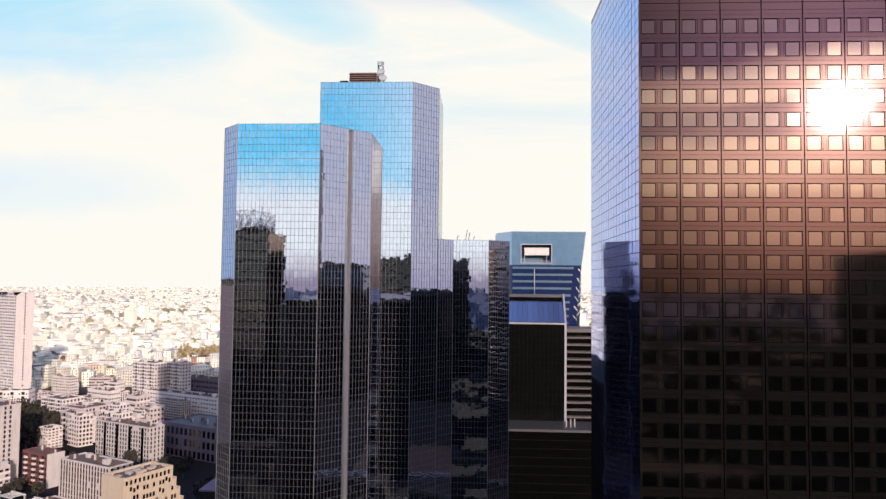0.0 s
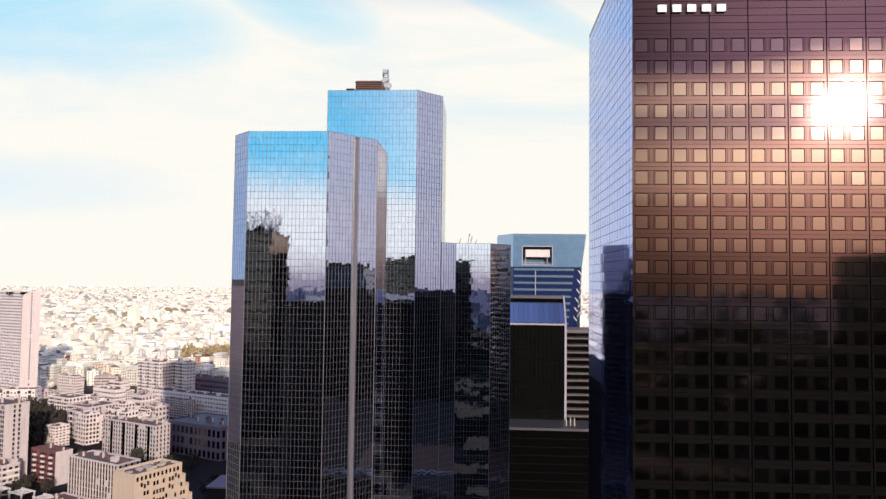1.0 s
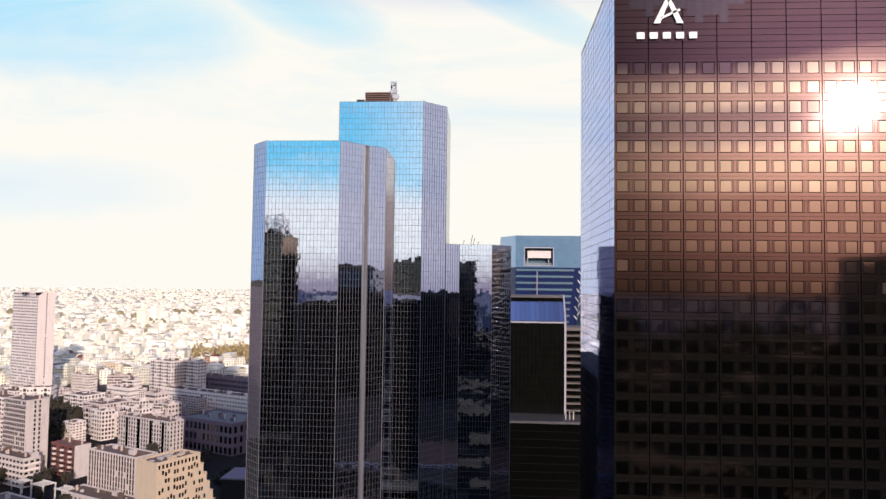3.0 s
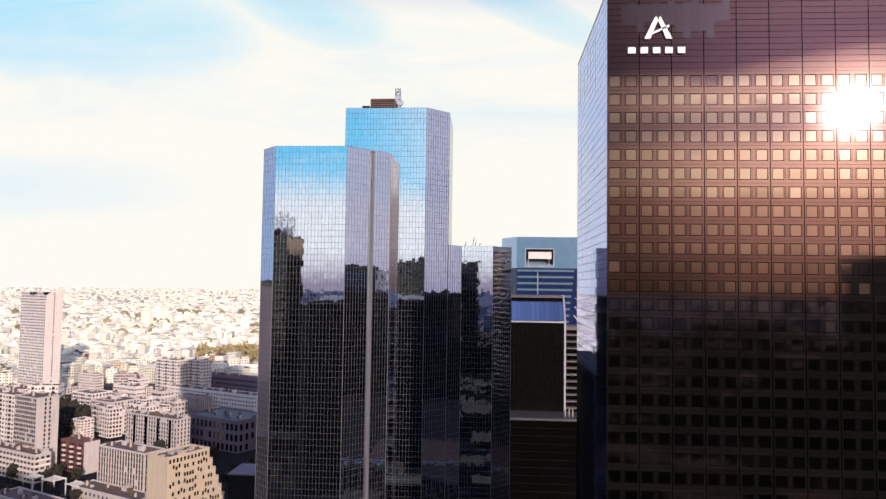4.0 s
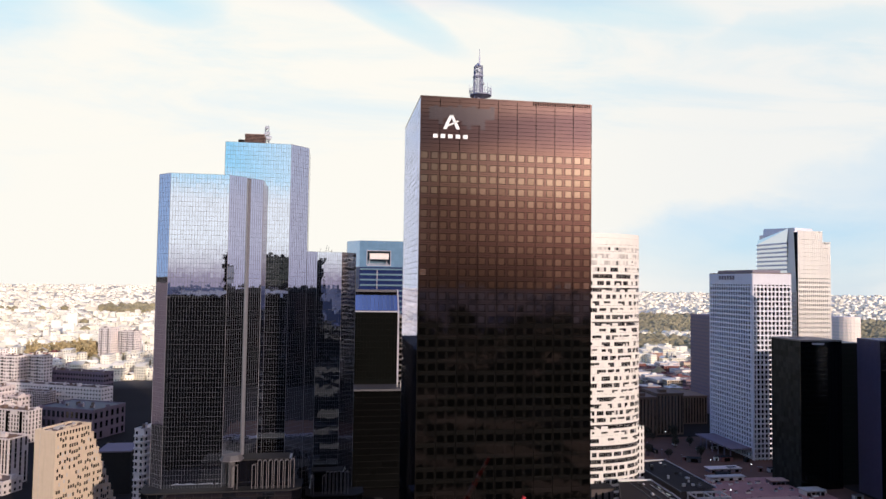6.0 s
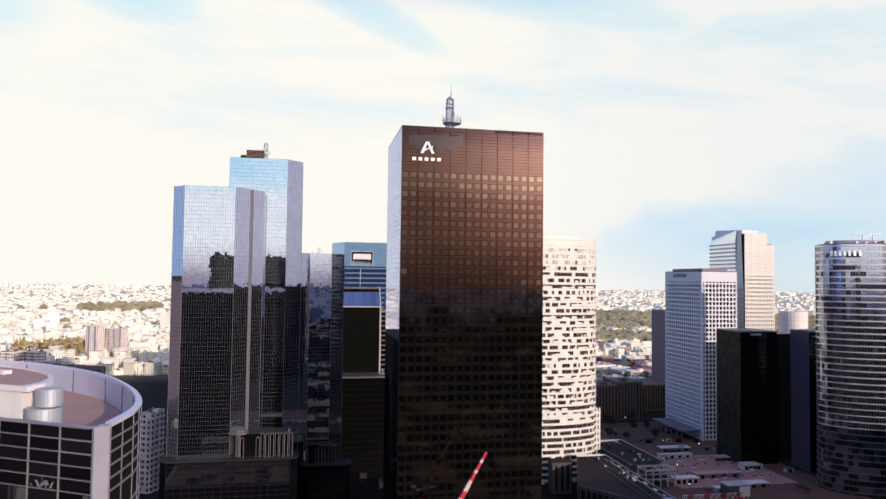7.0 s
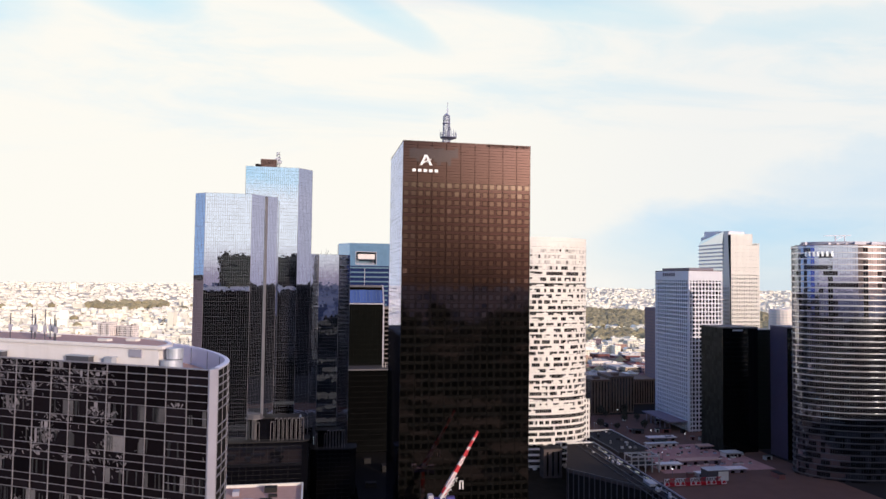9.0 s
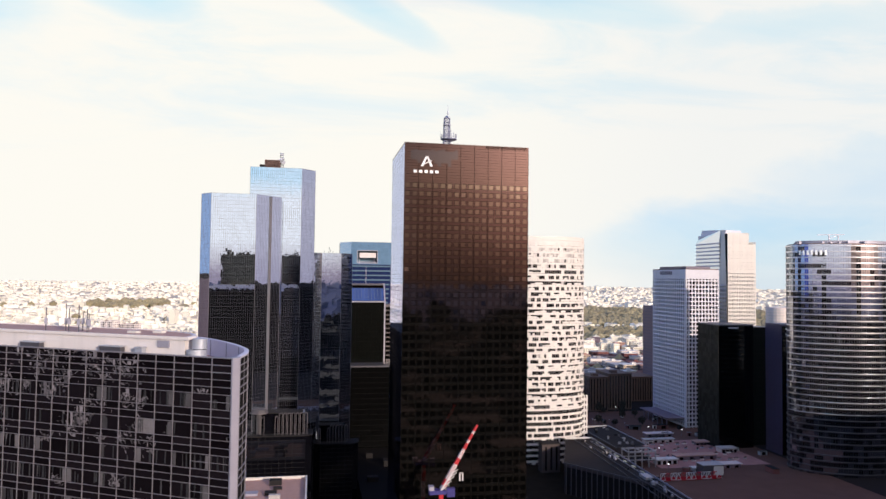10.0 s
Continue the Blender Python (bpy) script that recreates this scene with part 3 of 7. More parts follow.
def antenna_mast():
    """Lattice mast on the granite tower's roof."""
    t = thing("antenna_mast", "grey steel lattice antenna mast standing on the tower roof", "antenna", (52.2, 106, ATOP - 0.4))
    x, y, z0 = 52.2, 106.0, ATOP - 0.4
    bx, r = x + 0.85, 3.5
    basket = Shape().cyl((bx, y), r, r, z0 + 5.0, z0 + 5.25, 20)
    basket.cyl((bx, y), 1.2, r - 0.2, z0 + 4.2, z0 + 5.0, 20)
    platform = part("platform", basket, [M_MAST], t)
    rail = Shape()
    for i in range(18):
        a, b = i * math.pi / 9, (i + 1) * math.pi / 9
        for z in (6.2, 7.1):
            rail.bar((bx + r * math.cos(a), y + r * math.sin(a), z0 + z), (bx + r * math.cos(b), y + r * math.sin(b), z0 + z), 0.10)
        rail.bar((bx + r * math.cos(a), y + r * math.sin(a), z0 + 5.2), (bx + r * math.cos(a), y + r * math.sin(a), z0 + 7.1), 0.09)
        rail.bar((bx + r * math.cos(a), y + r * math.sin(a), z0 + 5.2), (bx + r * math.cos(b), y + r * math.sin(b), z0 + 7.1), 0.07)
    part("railing", rail, [M_MAST], platform)
    h = 14.6
    for sx, sy in ((-1, -1), (1, -1), (1, 1), (-1, 1)):
        part("leg", Shape().bar((x + sx * 1.4, y + sy * 1.4, z0), (x + sx * 1.1, y + sy * 1.1, z0 + h), 0.22), [M_MAST], t)
    for j in range(9):
        br = Shape()
        h0, h1, q = z0 + j * h / 9, z0 + (j + 1) * h / 9, 1.4 - 0.033 * j
        cs = [(-q, -q), (q, -q), (q, q), (-q, q)]
        for i in range(4):
            a, b = cs[i], cs[(i + 1) % 4]
            m = ((a[0] + b[0]) / 2, (a[1] + b[1]) / 2)
            br.bar((x + a[0], y + a[1], h0), (x + b[0], y + b[1], h1), 0.11)
            br.bar((x + b[0], y + b[1], h0), (x + a[0], y + a[1], h1), 0.11)
            br.bar((x + a[0], y + a[1], h1), (x + b[0], y + b[1], h1), 0.12)
            br.bar((x + m[0], y + m[1], h0), (x + m[0], y + m[1], h1), 0.10)
        part("brace", br, [M_MAST], t, kind="stuff")
    part("ladder", Shape().box(x - 0.5, x - 0.4, y - 0.1, y, z0, z0 + h).box(x + 0.2, x + 0.3, y - 0.1, y, z0, z0 + h).box(x + 0.5, x + 0.95, y - 0.6, y + 0.2, z0, z0 + h - 2), [M_MAST], t)
    part("deck", Shape().box(x - 1.5, x + 1.5, y - 1.5, y + 1.5, z0 + 11.2, z0 + 11.5), [M_MAST], t)
    part("crown", Shape().cyl((x, y), 1.3, 0.3, z0 + h, z0 + h + 1.0, 4), [M_MAST], t)
    part("whip", Shape().bar((x + 0.4, y, z0 + h), (x + 0.4, y, z0 + 20.2), 0.16), [M_MAST], t)
    part("whip", Shape().bar((x + 0.4, y, z0 + 15.4), (x + 0.4, y, z0 + 17.6), 0.40), [M_MAST], t)
    g = random.Random(5)
    for i in range(9):
        a = i * 0.7 + g.uniform(0, 0.4)
        l = g.uniform(1.6, 3.6)
        part("rod_antenna", Shape().bar((bx + 3.75 * math.cos(a), y + 3.75 * math.sin(a), z0 + 5.6), (bx + 3.75 * math.cos(a), y + 3.75 * math.sin(a), z0 + 5.6 + l), 0.09).bar((bx + 3.45 * math.cos(a), y + 3.45 * math.sin(a), z0 + 6.2), (bx + 3.8 * math.cos(a), y + 3.8 * math.sin(a), z0 + 6.2), 0.08), [M_MAST], platform)
    for a, z in ((3.9, 9.4), (5.4, 8.6), (4.6, 12.6)):
        d = Shape().cyl((0, 0), 0.5, 0.4, 0, 0.3, 14)
        part("dish", d, [M_LATTICE], t, "grey round dish", at=Matrix.Translation((x + 2.0 * math.cos(a), y + 2.0 * math.sin(a), z0 + z)) @ Matrix.Rotation(a + math.pi / 2, 4, "Z") @ Matrix.Rotation(math.pi / 2, 4, "X"))


antenna_mast()


# ---- the mirror-glass towers ----
def glass_tower(name, label, ring, visible, z1, cols_w, row_h, single_face=None, single=None, tilt=0.001, plain=None, dim=None):
    """A chamfered tower. ring: corners anticlockwise seen from above; visible: indices of sides that carry curtain walls."""
    cx, cy = sum(p[0] for p in ring) / len(ring), sum(p[1] for p in ring) / len(ring)
    t = thing(name, label, "skyscraper", (cx, cy, 0))
    inner = [(cx + (x - cx) * 0.985, cy + (y - cy) * 0.985) for x, y in ring]
    part("core", Shape().prism(inner, 0, z1 - 0.5), [M_JOINT], t)
    part("roof", Shape().prism(inner, z1 - 0.5, z1 - 0.2), [M_ROOF], t)
    for i in range(len(ring)):
        p0, p1 = ring[i], ring[(i + 1) % len(ring)]
        length = math.dist(p0, p1)
        if i in visible:
            cols, rows = max(2, round(length / cols_w)), round(z1 / row_h)
            curtain(t, p0, p1, 0, z1, cols, rows, M_TGLASS, M_TGLASS_SHADED if i == dim else M_TGLASS_J, M_MULLION, single if i == single_face else None, tilt=tilt)
        else:
            m, ln = face_frame(p0, p1)
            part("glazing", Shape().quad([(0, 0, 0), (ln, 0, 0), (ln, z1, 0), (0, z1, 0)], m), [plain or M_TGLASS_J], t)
    for i in visible:
        x, y = ring[(i + 1) % len(ring)]
        part("corner_trim", Shape().box(x - 0.08, x + 0.08, y - 0.08, y + 0.08, 0, z1 + 0.1), [M_TRIM], t)
    return t


T1 = [(-58.7, 167.8), (-53.4, 162.5), (-32.0, 162.5), (-20.6, 173.9), (-20.6, 183.4), (-37.1, 183.4), (-37.1, 194), (-58.7, 194)]
T2 = [(-37.1, 183.5), (-10.6, 183.5), (-3.6, 190.5), (-3.6, 212), (-10.6, 219), (-37.1, 219)]
T3 = [(-3.5, 191.5), (0.7, 195.7), (11.3, 195.7), (17.6, 202.0), (14.5, 222), (-3.5, 222)]
glass_tower("mirror_tower", "chamfered blue mirror-glass office tower with fine grey grid", T1, (0, 1, 2, 7), 162.4, 1.0, 1.78, 1, (129, 152), 0.001, M_TGLASS_SIDE)
# Hidden sides painted navy, so other glass mirrors them dark.
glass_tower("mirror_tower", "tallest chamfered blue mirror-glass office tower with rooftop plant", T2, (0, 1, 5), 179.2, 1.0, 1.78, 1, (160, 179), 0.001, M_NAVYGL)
# Right chamfer and hidden sides darkened in colour, in place of dark reflections.
glass_tower("mirror_tower", "lower mirror-glass tower wing joined to taller ones", T3, (0, 1, 2), 135.1, 1.0, 1.78, 1, (112, 135), 0.001, M_NEARBLACK, 2)


def tower_column():
    t = thing("service_column", "light grey metal service column running up the glass tower", "column", (-25.6, 168.4, 40))
    m, _ = face_frame((-26.4, 168.1), (-24.8, 169.7))
    part("shaft", Shape().box(-0.45, 0.45, 0, 117.6, -0.2, 0.6, m @ Matrix.Translation((1.1, 44, 0))), [M_TRIM], t)
    part("cap", Shape().box(-0.5, 0.5, 117.6, 118.0, -0.2, 0.65, m @ Matrix.Translation((1.1, 44, 0))), [M_MULLION], t)


tower_column()


def roof_plant():
    t = thing("rooftop_plant", "rust-brown louvred plant box on the glass tower roof", "roof equipment", (-26, 196, 179.0))
    part("body", Shape().box(-30.5, -22.5, 192, 200, 179.0, 184.6), [material("rust_louvre", (0.25, 0.155, 0.14), 0.7)], t)
    for i in range(7):
        part("slat", Shape().box(-30.6, -22.4, 191.8, 192, 180.2 + i * 0.62, 180.5 + i * 0.62), [M_BRONZE], t)
    part("plinth", Shape().box(-33, -30.6, 190, 200, 179.0, 181.6), [M_DCONC], t)
    a = thing("roof_antenna", "small grey lattice antenna cluster with dishes on roof", "antenna", (-21.8, 196, 179.0))
    for dx, dy in ((-0.9, -0.9), (0.9, -0.9), (0.9, 0.9), (-0.9, 0.9)):
        part("leg", Shape().bar((-21.8 + dx, 196 + dy, 179.0), (-21.8 + dx * 0.8, 196 + dy * 0.8, 189), 0.16), [M_LATTICE], a)
    for j in range(5):
        z = 180 + j * 1.8
        br = Shape()
        for s in (-1, 1):
            br.bar((-22.7, 195.1, z), (-20.9, 195.1, z + 1.8), 0.12).bar((-20.9, 195.1, z), (-22.7, 195.1, z + 1.8), 0.12)
            br.bar((-22.7, 196.9, z), (-20.9, 196.9, z + 1.8), 0.12)
        part("brace", br, [M_LATTICE], a)
    g = random.Random(9)
    for i in range(7):
        x, z = -21.8 + g.uniform(-1.8, 1.6), g.uniform(183.5, 188.5)
        part("dish", Shape().cyl((0, 0), 0.8, 0.6, 0, 0.35, 12), [M_LATTICE], a, at=Matrix.Translation((x, 194.7, z)) @ Matrix.Rotation(math.pi / 2 + g.uniform(-0.2, 0.2), 4, "X"))
    b = thing("roof_antenna", "thin rods and a davit on the low wing roof", "antenna", (4, 200, 134.9))
    for x, h in ((1.5, 1.6), (4.2, 3.2), (5.0, 2.4), (6.4, 1.2)):
        part("rod", Shape().bar((x, 199, 134.9), (x + 0.6, 199, 135.2 + h), 0.16), [M_MULLION], b)


roof_plant()


def hidden_wing():
    """Unseen wing added behind the low tower: closes the gap, darkens the flank's reflection."""
    t = thing("added_rear_wing", "unseen dark wing added to darken the flank's reflection", "office building", (8.5, 258, 0))
    part("body", Shape().box(-2, 11.5, 224, 350, 0, 86), [M_NEARBLACK], t)
    part("roof", Shape().box(-2.3, 11.8, 223.7, 350.3, 86, 87), [M_DCONC], t)
    for f in range(22):
        part("floor_band", Shape().box(11.5, 11.6, 226, 348, 2 + f * 3.8, 2.5 + f * 3.8), [M_JOINT], t)
    # Near-black deck laid over bright ground, standing for the shade there.
    d = thing("shade_deck", "low near-black deck added in place of shade at the towers' foot", "deck", (64, 205, 0))
    part("slab", Shape().box(23, 108, 137, 277, 0, 9.0), [M_JOINT], d)
    part("kerb", Shape().box(22.6, 108.4, 136.6, 137, 0, 9.8), [M_DCONC], d)
    for x, y, w, h in ((30, 150, 5, 3), (42, 170, 8, 4), (28, 200, 6, 2.5), (40, 230, 9, 3.5), (31, 250, 4, 3)):
        part("vent_box", Shape().box(x, x + w, y, y + w * 0.7, 9, 9 + h), [M_DCONC], d)


hidden_wing()


def finned_pavilion(x0, x1, y, zdeck, ztop, deck_x0, deck_x1, count, depth=16.0):
    """A low pavilion at the towers' foot with tall bent frames along its front."""
    t = thing("finned_pavilion", "dark podium pavilion with row of pale bent frames", "podium", ((deck_x0 + deck_x1) / 2, y + depth / 2, 0), "podium pavilions")
    body = [(deck_x0, y + 3), (deck_x0 + 3, y), (deck_x1 - 3, y), (deck_x1, y + 3), (deck_x1, y + depth), (deck_x0, y + depth)]
    part("body", Shape().prism(body, 0, zdeck), [M_DARKGL], t)
    deck = part("deck", Shape().prism([(a + (0.6 if a > (deck_x0 + deck_x1) / 2 else -0.6), b - 0.5) for a, b in body], zdeck, zdeck + 0.5), [M_DCONC], t)
    for i in range(int(zdeck / 2.2)):
        part("transom", Shape().box(deck_x0 + 3, deck_x1 - 3, y - 0.12, y, i * 2.2 + 1, i * 2.2 + 1.1), [M_DCONC], t)
    for i in range(int((deck_x1 - deck_x0 - 6) / 3.2)):
        part("mullion", Shape().box(deck_x0 + 3 + i * 3.2, deck_x0 + 3.1 + i * 3.2, y - 0.14, y, 0, zdeck), [M_DCONC], t)
    up0 = zdeck + 0.5
    part("upper_block", Shape().box(x0 + 1, x1 - 1, y + 5, y + depth - 1, up0, ztop - 1.0), [M_DARKGL], t)
    part("upper_roof", Shape().box(x0, x1 - 2, y + 3.5, y + depth - 1, ztop - 1.0, ztop - 0.5), [M_DCONC], t)
    for i in range(count):
        f = i / (count - 1)
        x = x0 + 0.5 + (x1 - x0 - 1) * (0.22 + 0.78 * f if i else 0.0)
        h = ztop - 0.3 - (1.6 if i < 2 else 0)
        # a rounded hoop, turned a little so that its opening shows
        hoop, yy, half, r = Shape(), y + 1.2 + 0.35 * (i % 3), (x1 - x0) / count * 0.30, 0.11
        q = Matrix.Translation((x, yy, 0)) @ Matrix.Rotation(radians(-18), 4, "Z")
        line = [(-half, up0), (-half, h - half)] + [(-half * math.cos(math.pi * k / 8), h - half + half * math.sin(math.pi * k / 8)) for k in range(1, 8)] + [(half, h - half), (half, up0)]
        for (a0, b0), (a1, b1) in zip(line, line[1:]):
            hoop.bar(q @ Vector((a0, 0, b0)), q @ Vector((a1, 0, b1)), 2 * r)
        hoop.bar(q @ Vector((-half, 0, h - half)), q @ Vector((-half, 3.6, h - half)), 0.22)
        part("hoop_frame", hoop, [M_HOOP], deck)
    return t


finned_pavilion(-27.0, -5.5, 158.0, 44.6, 56.0, -60.0, -3.0, 9, 14.0)
pod = thing("canopy_pod", "small grey faceted canopy at the service column's foot", "canopy", (-28.5, 163, 45.1))
part("shaft", Shape().cyl((-28.5, 163), 1.2, 1.2, 45.1, 55.6, 8), [M_BAND], pod)
part("roof", Shape().cyl((-28.5, 163), 4.4, 3.4, 55.6, 57.2, 8), [M_BAND], pod)
part("rim", Shape().cyl((-28.5, 163), 4.6, 4.6, 55.2, 55.6, 8), [M_HOOP], pod)
finned_pavilion(0.5, 15.5, 184.0, 34.0, 44.0, -1.5, 21.5, 8, 11.0)


# ---- towers behind ----
def teal_tower():
    y = 349.0
    t = thing("teal_tower", "teal glass office tower with square sky opening near its top", "skyscraper", (40, y + 18, 0))

    def edge(z):
        return 57.5 + (62.9 - 57.5) * max(0, (z - 100) / 50.5) ** 1.3

    zs = [0, 60, 100, 108, 116, 124, 132]
    body = Shape()
    for a, b in zip(zs, zs[1:]):
        body.quad([(24.8, y, a), (edge(a), y, a), (edge(b), y, b), (24.8, y, b)])
        body.quad([(edge(a), y, a), (edge(a) + 3, y + 36, a), (edge(b) + 3, y + 36, b), (edge(b), y, b)])
        body.quad([(17, y + 14, a), (24.8, y, a), (24.8, y, b), (17, y + 14, b)])
    part("lower_glazing", body, [M_NAVYGL], t)
    # crown of panels round the opening
    wx0, wx1, wz0, wz1, top = 29.8, 45.0, 133.2, 142.5, 149.3
    crown = Shape()
    for x0, x1, z0, z1 in ((24.8, wx0, 132, top), (wx0, wx1, wz1, top), (wx0, wx1, 132, wz0)):
        nx, nz = max(1, round((x1 - x0) / 2.6)), max(1, round((z1 - z0) / 2.2))
        for i in range(nx):
            for j in range(nz):
                pa = Shape().box(x0 + (x1 - x0) * i / nx + 0.04, x0 + (x1 - x0) * (i + 1) / nx - 0.04, y - 0.15, y + 0.1, z0 + (z1 - z0) * j / nz + 0.04, z0 + (z1 - z0) * (j + 1) / nz - 0.04)
                part("crown_panel", pa, [M_TEAL], t)
    for j in range(8):
        z0, z1 = 132 + j * (top - 132) / 8, 132 + (j + 1) * (top - 132) / 8
        for i in range(6):
            f0, f1 = i / 6, (i + 1) / 6
            a0, a1 = wx1 + (edge(z0) - wx1) * f0 + 0.04, wx1 + (edge(z0) - wx1) * f1 - 0.04
            b0, b1 = wx1 + (edge(z1) - wx1) * f0 + 0.04, wx1 + (edge(z1) - wx1) * f1 - 0.04
            part("crown_panel", Shape().quad([(a0, y - 0.15, z0 + 0.04), (a1, y - 0.15, z0 + 0.04), (b1, y - 0.15, z1 - 0.04), (b0, y - 0.15, z1 - 0.04)]), [M_TEAL], t)
    side = Shape().quad([(17, y + 14, 132), (24.8, y, 132), (24.8, y, top), (17, y + 14, top)])
    part("chamfer", side, [mirror_glass("pale_teal_glass", (0.45, 0.55, 0.62), 0.15, 0.01)], t)
    part("right_flank", Shape().quad([(edge(132), y, 132), (edge(132) + 3, y + 36, 132), (edge(top) + 3, y + 36, top), (edge(top), y, top)]), [M_BLUEGL], t)
    part("back_wall", Shape().quad([(17, y + 36, 0), (17, y + 36, top), (66, y + 36, top), (62, y + 36, 0)]).quad([(17, y + 14, 0), (17, y + 14, top), (17, y + 36, top), (17, y + 36, 0)]), [M_TEAL], t)
    part("roof", Shape().quad([(24.8, y, top), (edge(top), y, top), (edge(top) + 3, y + 36, top), (17, y + 36, top), (17, y + 14, top)]), [M_ROOF], t)
    # the loggia behind the opening
    loggia = part("loggia", Shape().box(wx0, wx1, y + 7, y + 7.3, wz0, wz1).box(wx0, wx1, y + 0.2, y + 7, wz1, wz1 + 0.3).box(wx0, wx1, y + 0.2, y + 7, wz0 - 0.3, wz0).box(wx0 - 0.3, wx0, y + 0.2, y + 7, wz0, wz1).box(wx1, wx1 + 0.3, y + 0.2, y + 7, wz0, wz1), [M_TEALBAND], t, "dark teal lined loggia")
    part("loggia_frame", Shape().box(wx0 - 0.3, wx1 + 0.3, y - 0.3, y - 0.1, wz1, wz1 + 0.4).box(wx0 - 0.3, wx1 + 0.3, y - 0.3, y - 0.1, wz0 - 0.4, wz0).box(wx0 - 0.4, wx0, y - 0.3, y - 0.1, wz0, wz1).box(wx1, wx1 + 0.4, y - 0.3, y - 0.1, wz0, wz1), [M_STEEL], loggia)
    part("loggia_tube", Shape().box(wx0 + 1.6, wx1 - 0.8, y + 1.6, y + 4.6, wz0 + 4.0, wz1 - 1.4), [M_PENT], loggia)
    part("loggia_rail", Shape().box(wx0 + 0.3, wx1 - 0.3, y + 0.6, y + 0.8, wz0 + 0.9, wz0 + 1.1).box(wx0 + 0.3, wx1 - 0.3, y + 0.6, y + 0.8, wz0 + 0.3, wz0 + 0.45).box(wx0 + 1.4, wx0 + 1.7, y + 1, y + 1.3, wz0, wz0 + 4).box(wx1 - 2.4, wx1 - 2.1, y + 1, y + 1.3, wz0, wz0 + 4), [M_STEEL], loggia)
    for i in range(9):
        z = 130.6 - i * 3.5
        part("floor_band", Shape().box(25.2, edge(z) - 4.0, y - 0.8, y, z - 0.55, z + 0.55), [M_TEALBAND], t)
    part("mast", Shape().bar((36.4, y - 1.2, 112), (36.4, y - 1.2, 130), 0.35), [M_STEEL], t)
    for i in range(12):
        z = 104 + i * 2.4
        part("flank_brace", Shape().bar((edge(z) + 0.3, y - 0.3, z), (edge(z + 2.4) - 1.6 + 3.2 * (i % 2), y - 0.3, z + 2.4), 0.3), [M_SIGN], t)


teal_tower()


def sloped_roof_block():
    y = 297.0
    t = thing("glass_block", "dark glass office block with sloping blue glass roof", "office building", (34, y + 10, 0))
    part("core", Shape().box(20.5, 46.0, y + 0.3, y + 22, 0, 104.8), [M_JOINT], t)
    curtain(t, (20.5, y), (46.0, y), 60, 105, 14, 13, M_GREENGL, M_GREENGL, M_JOINT, (60, 105), mull=0.1, proud=0.05)
    for i in range(11):
        x0 = 20.8 + i * 2.28
        sh = Shape().quad([(x0, y - 0.3, 105.6), (x0 + 2.2, y - 0.3, 105.6), (x0 + 2.2, y + 6.5, 114.6), (x0, y + 6.5, 114.6)])
        part("roof_pane", sh, [M_BLUEGL], t, "blue sloping glass")
    part("roof_edge", Shape().box(20.2, 46.4, y - 0.6, y, 104.7, 105.4), [M_STEEL], t)
    part("ridge_band", Shape().box(20.5, 45.6, y + 6.6, y + 20, 104.8, 117.6), [M_MULLION], t)
    part("ridge_shadow_gap", Shape().box(20.6, 45.4, y + 6.3, y + 6.6, 114.7, 116.4), [M_BLACKGL], t)
    part("gable", Shape().quad([(46.0, y - 0.3, 104.8), (46.0, y + 20, 104.8), (46.0, y + 20, 117.8), (46.0, y + 6.5, 117.8)]).bar((46.1, y - 0.5, 105), (45.9, y + 6.5, 117.7), 0.7), [M_STEEL], t)
    part("side_rib", Shape().box(45.6, 46.5, y - 0.7, y + 0.3, 60, 105), [M_STEEL], t)
    w = thing("balcony_block", "grey office wing with pale horizontal balcony bands", "office building", (54, y + 10, 0))
    part("core", Shape().box(46.6, 72, y + 1.2, y + 20, 0, 101.4), [M_BLACKGL], w)
    for i in range(13):
        z = 61.2 + i * 3.12
        part("balcony_band", Shape().box(46.6, 72, y - 0.2, y + 1.2, z, z + 0.6).box(46.6, 72, y - 0.25, y - 0.15, z + 1.0, z + 1.1), [M_BALC], w)
    part("top_band", Shape().box(46.6, 72, y - 0.3, y + 20, 101.4, 102.8), [M_BALC], w)
    s = thing("podium_block", "long dark glass podium block with concrete coping", "office building", (50, 285, 0))
    part("body", Shape().box(18.5, 110, 278.5, 296.5, 0, 62.0), [M_BLACKGL], s)
    part("coping", Shape().box(18.0, 110, 278, 296.6, 62.0, 63.0), [M_MULLION], s)
    for i in range(16):
        part("floor_band", Shape().box(18.5, 110, 278.44, 278.5, 6 + i * 3.5, 6.2 + i * 3.5), [M_JOINT], s)
    for x in (44.8, 46.6, 48.2):
        part("vent_pipe", Shape().cyl((x, 283), 0.3, 0.3, 63.2, 66.6, 10), [M_CONC], s)


sloped_roof_block()


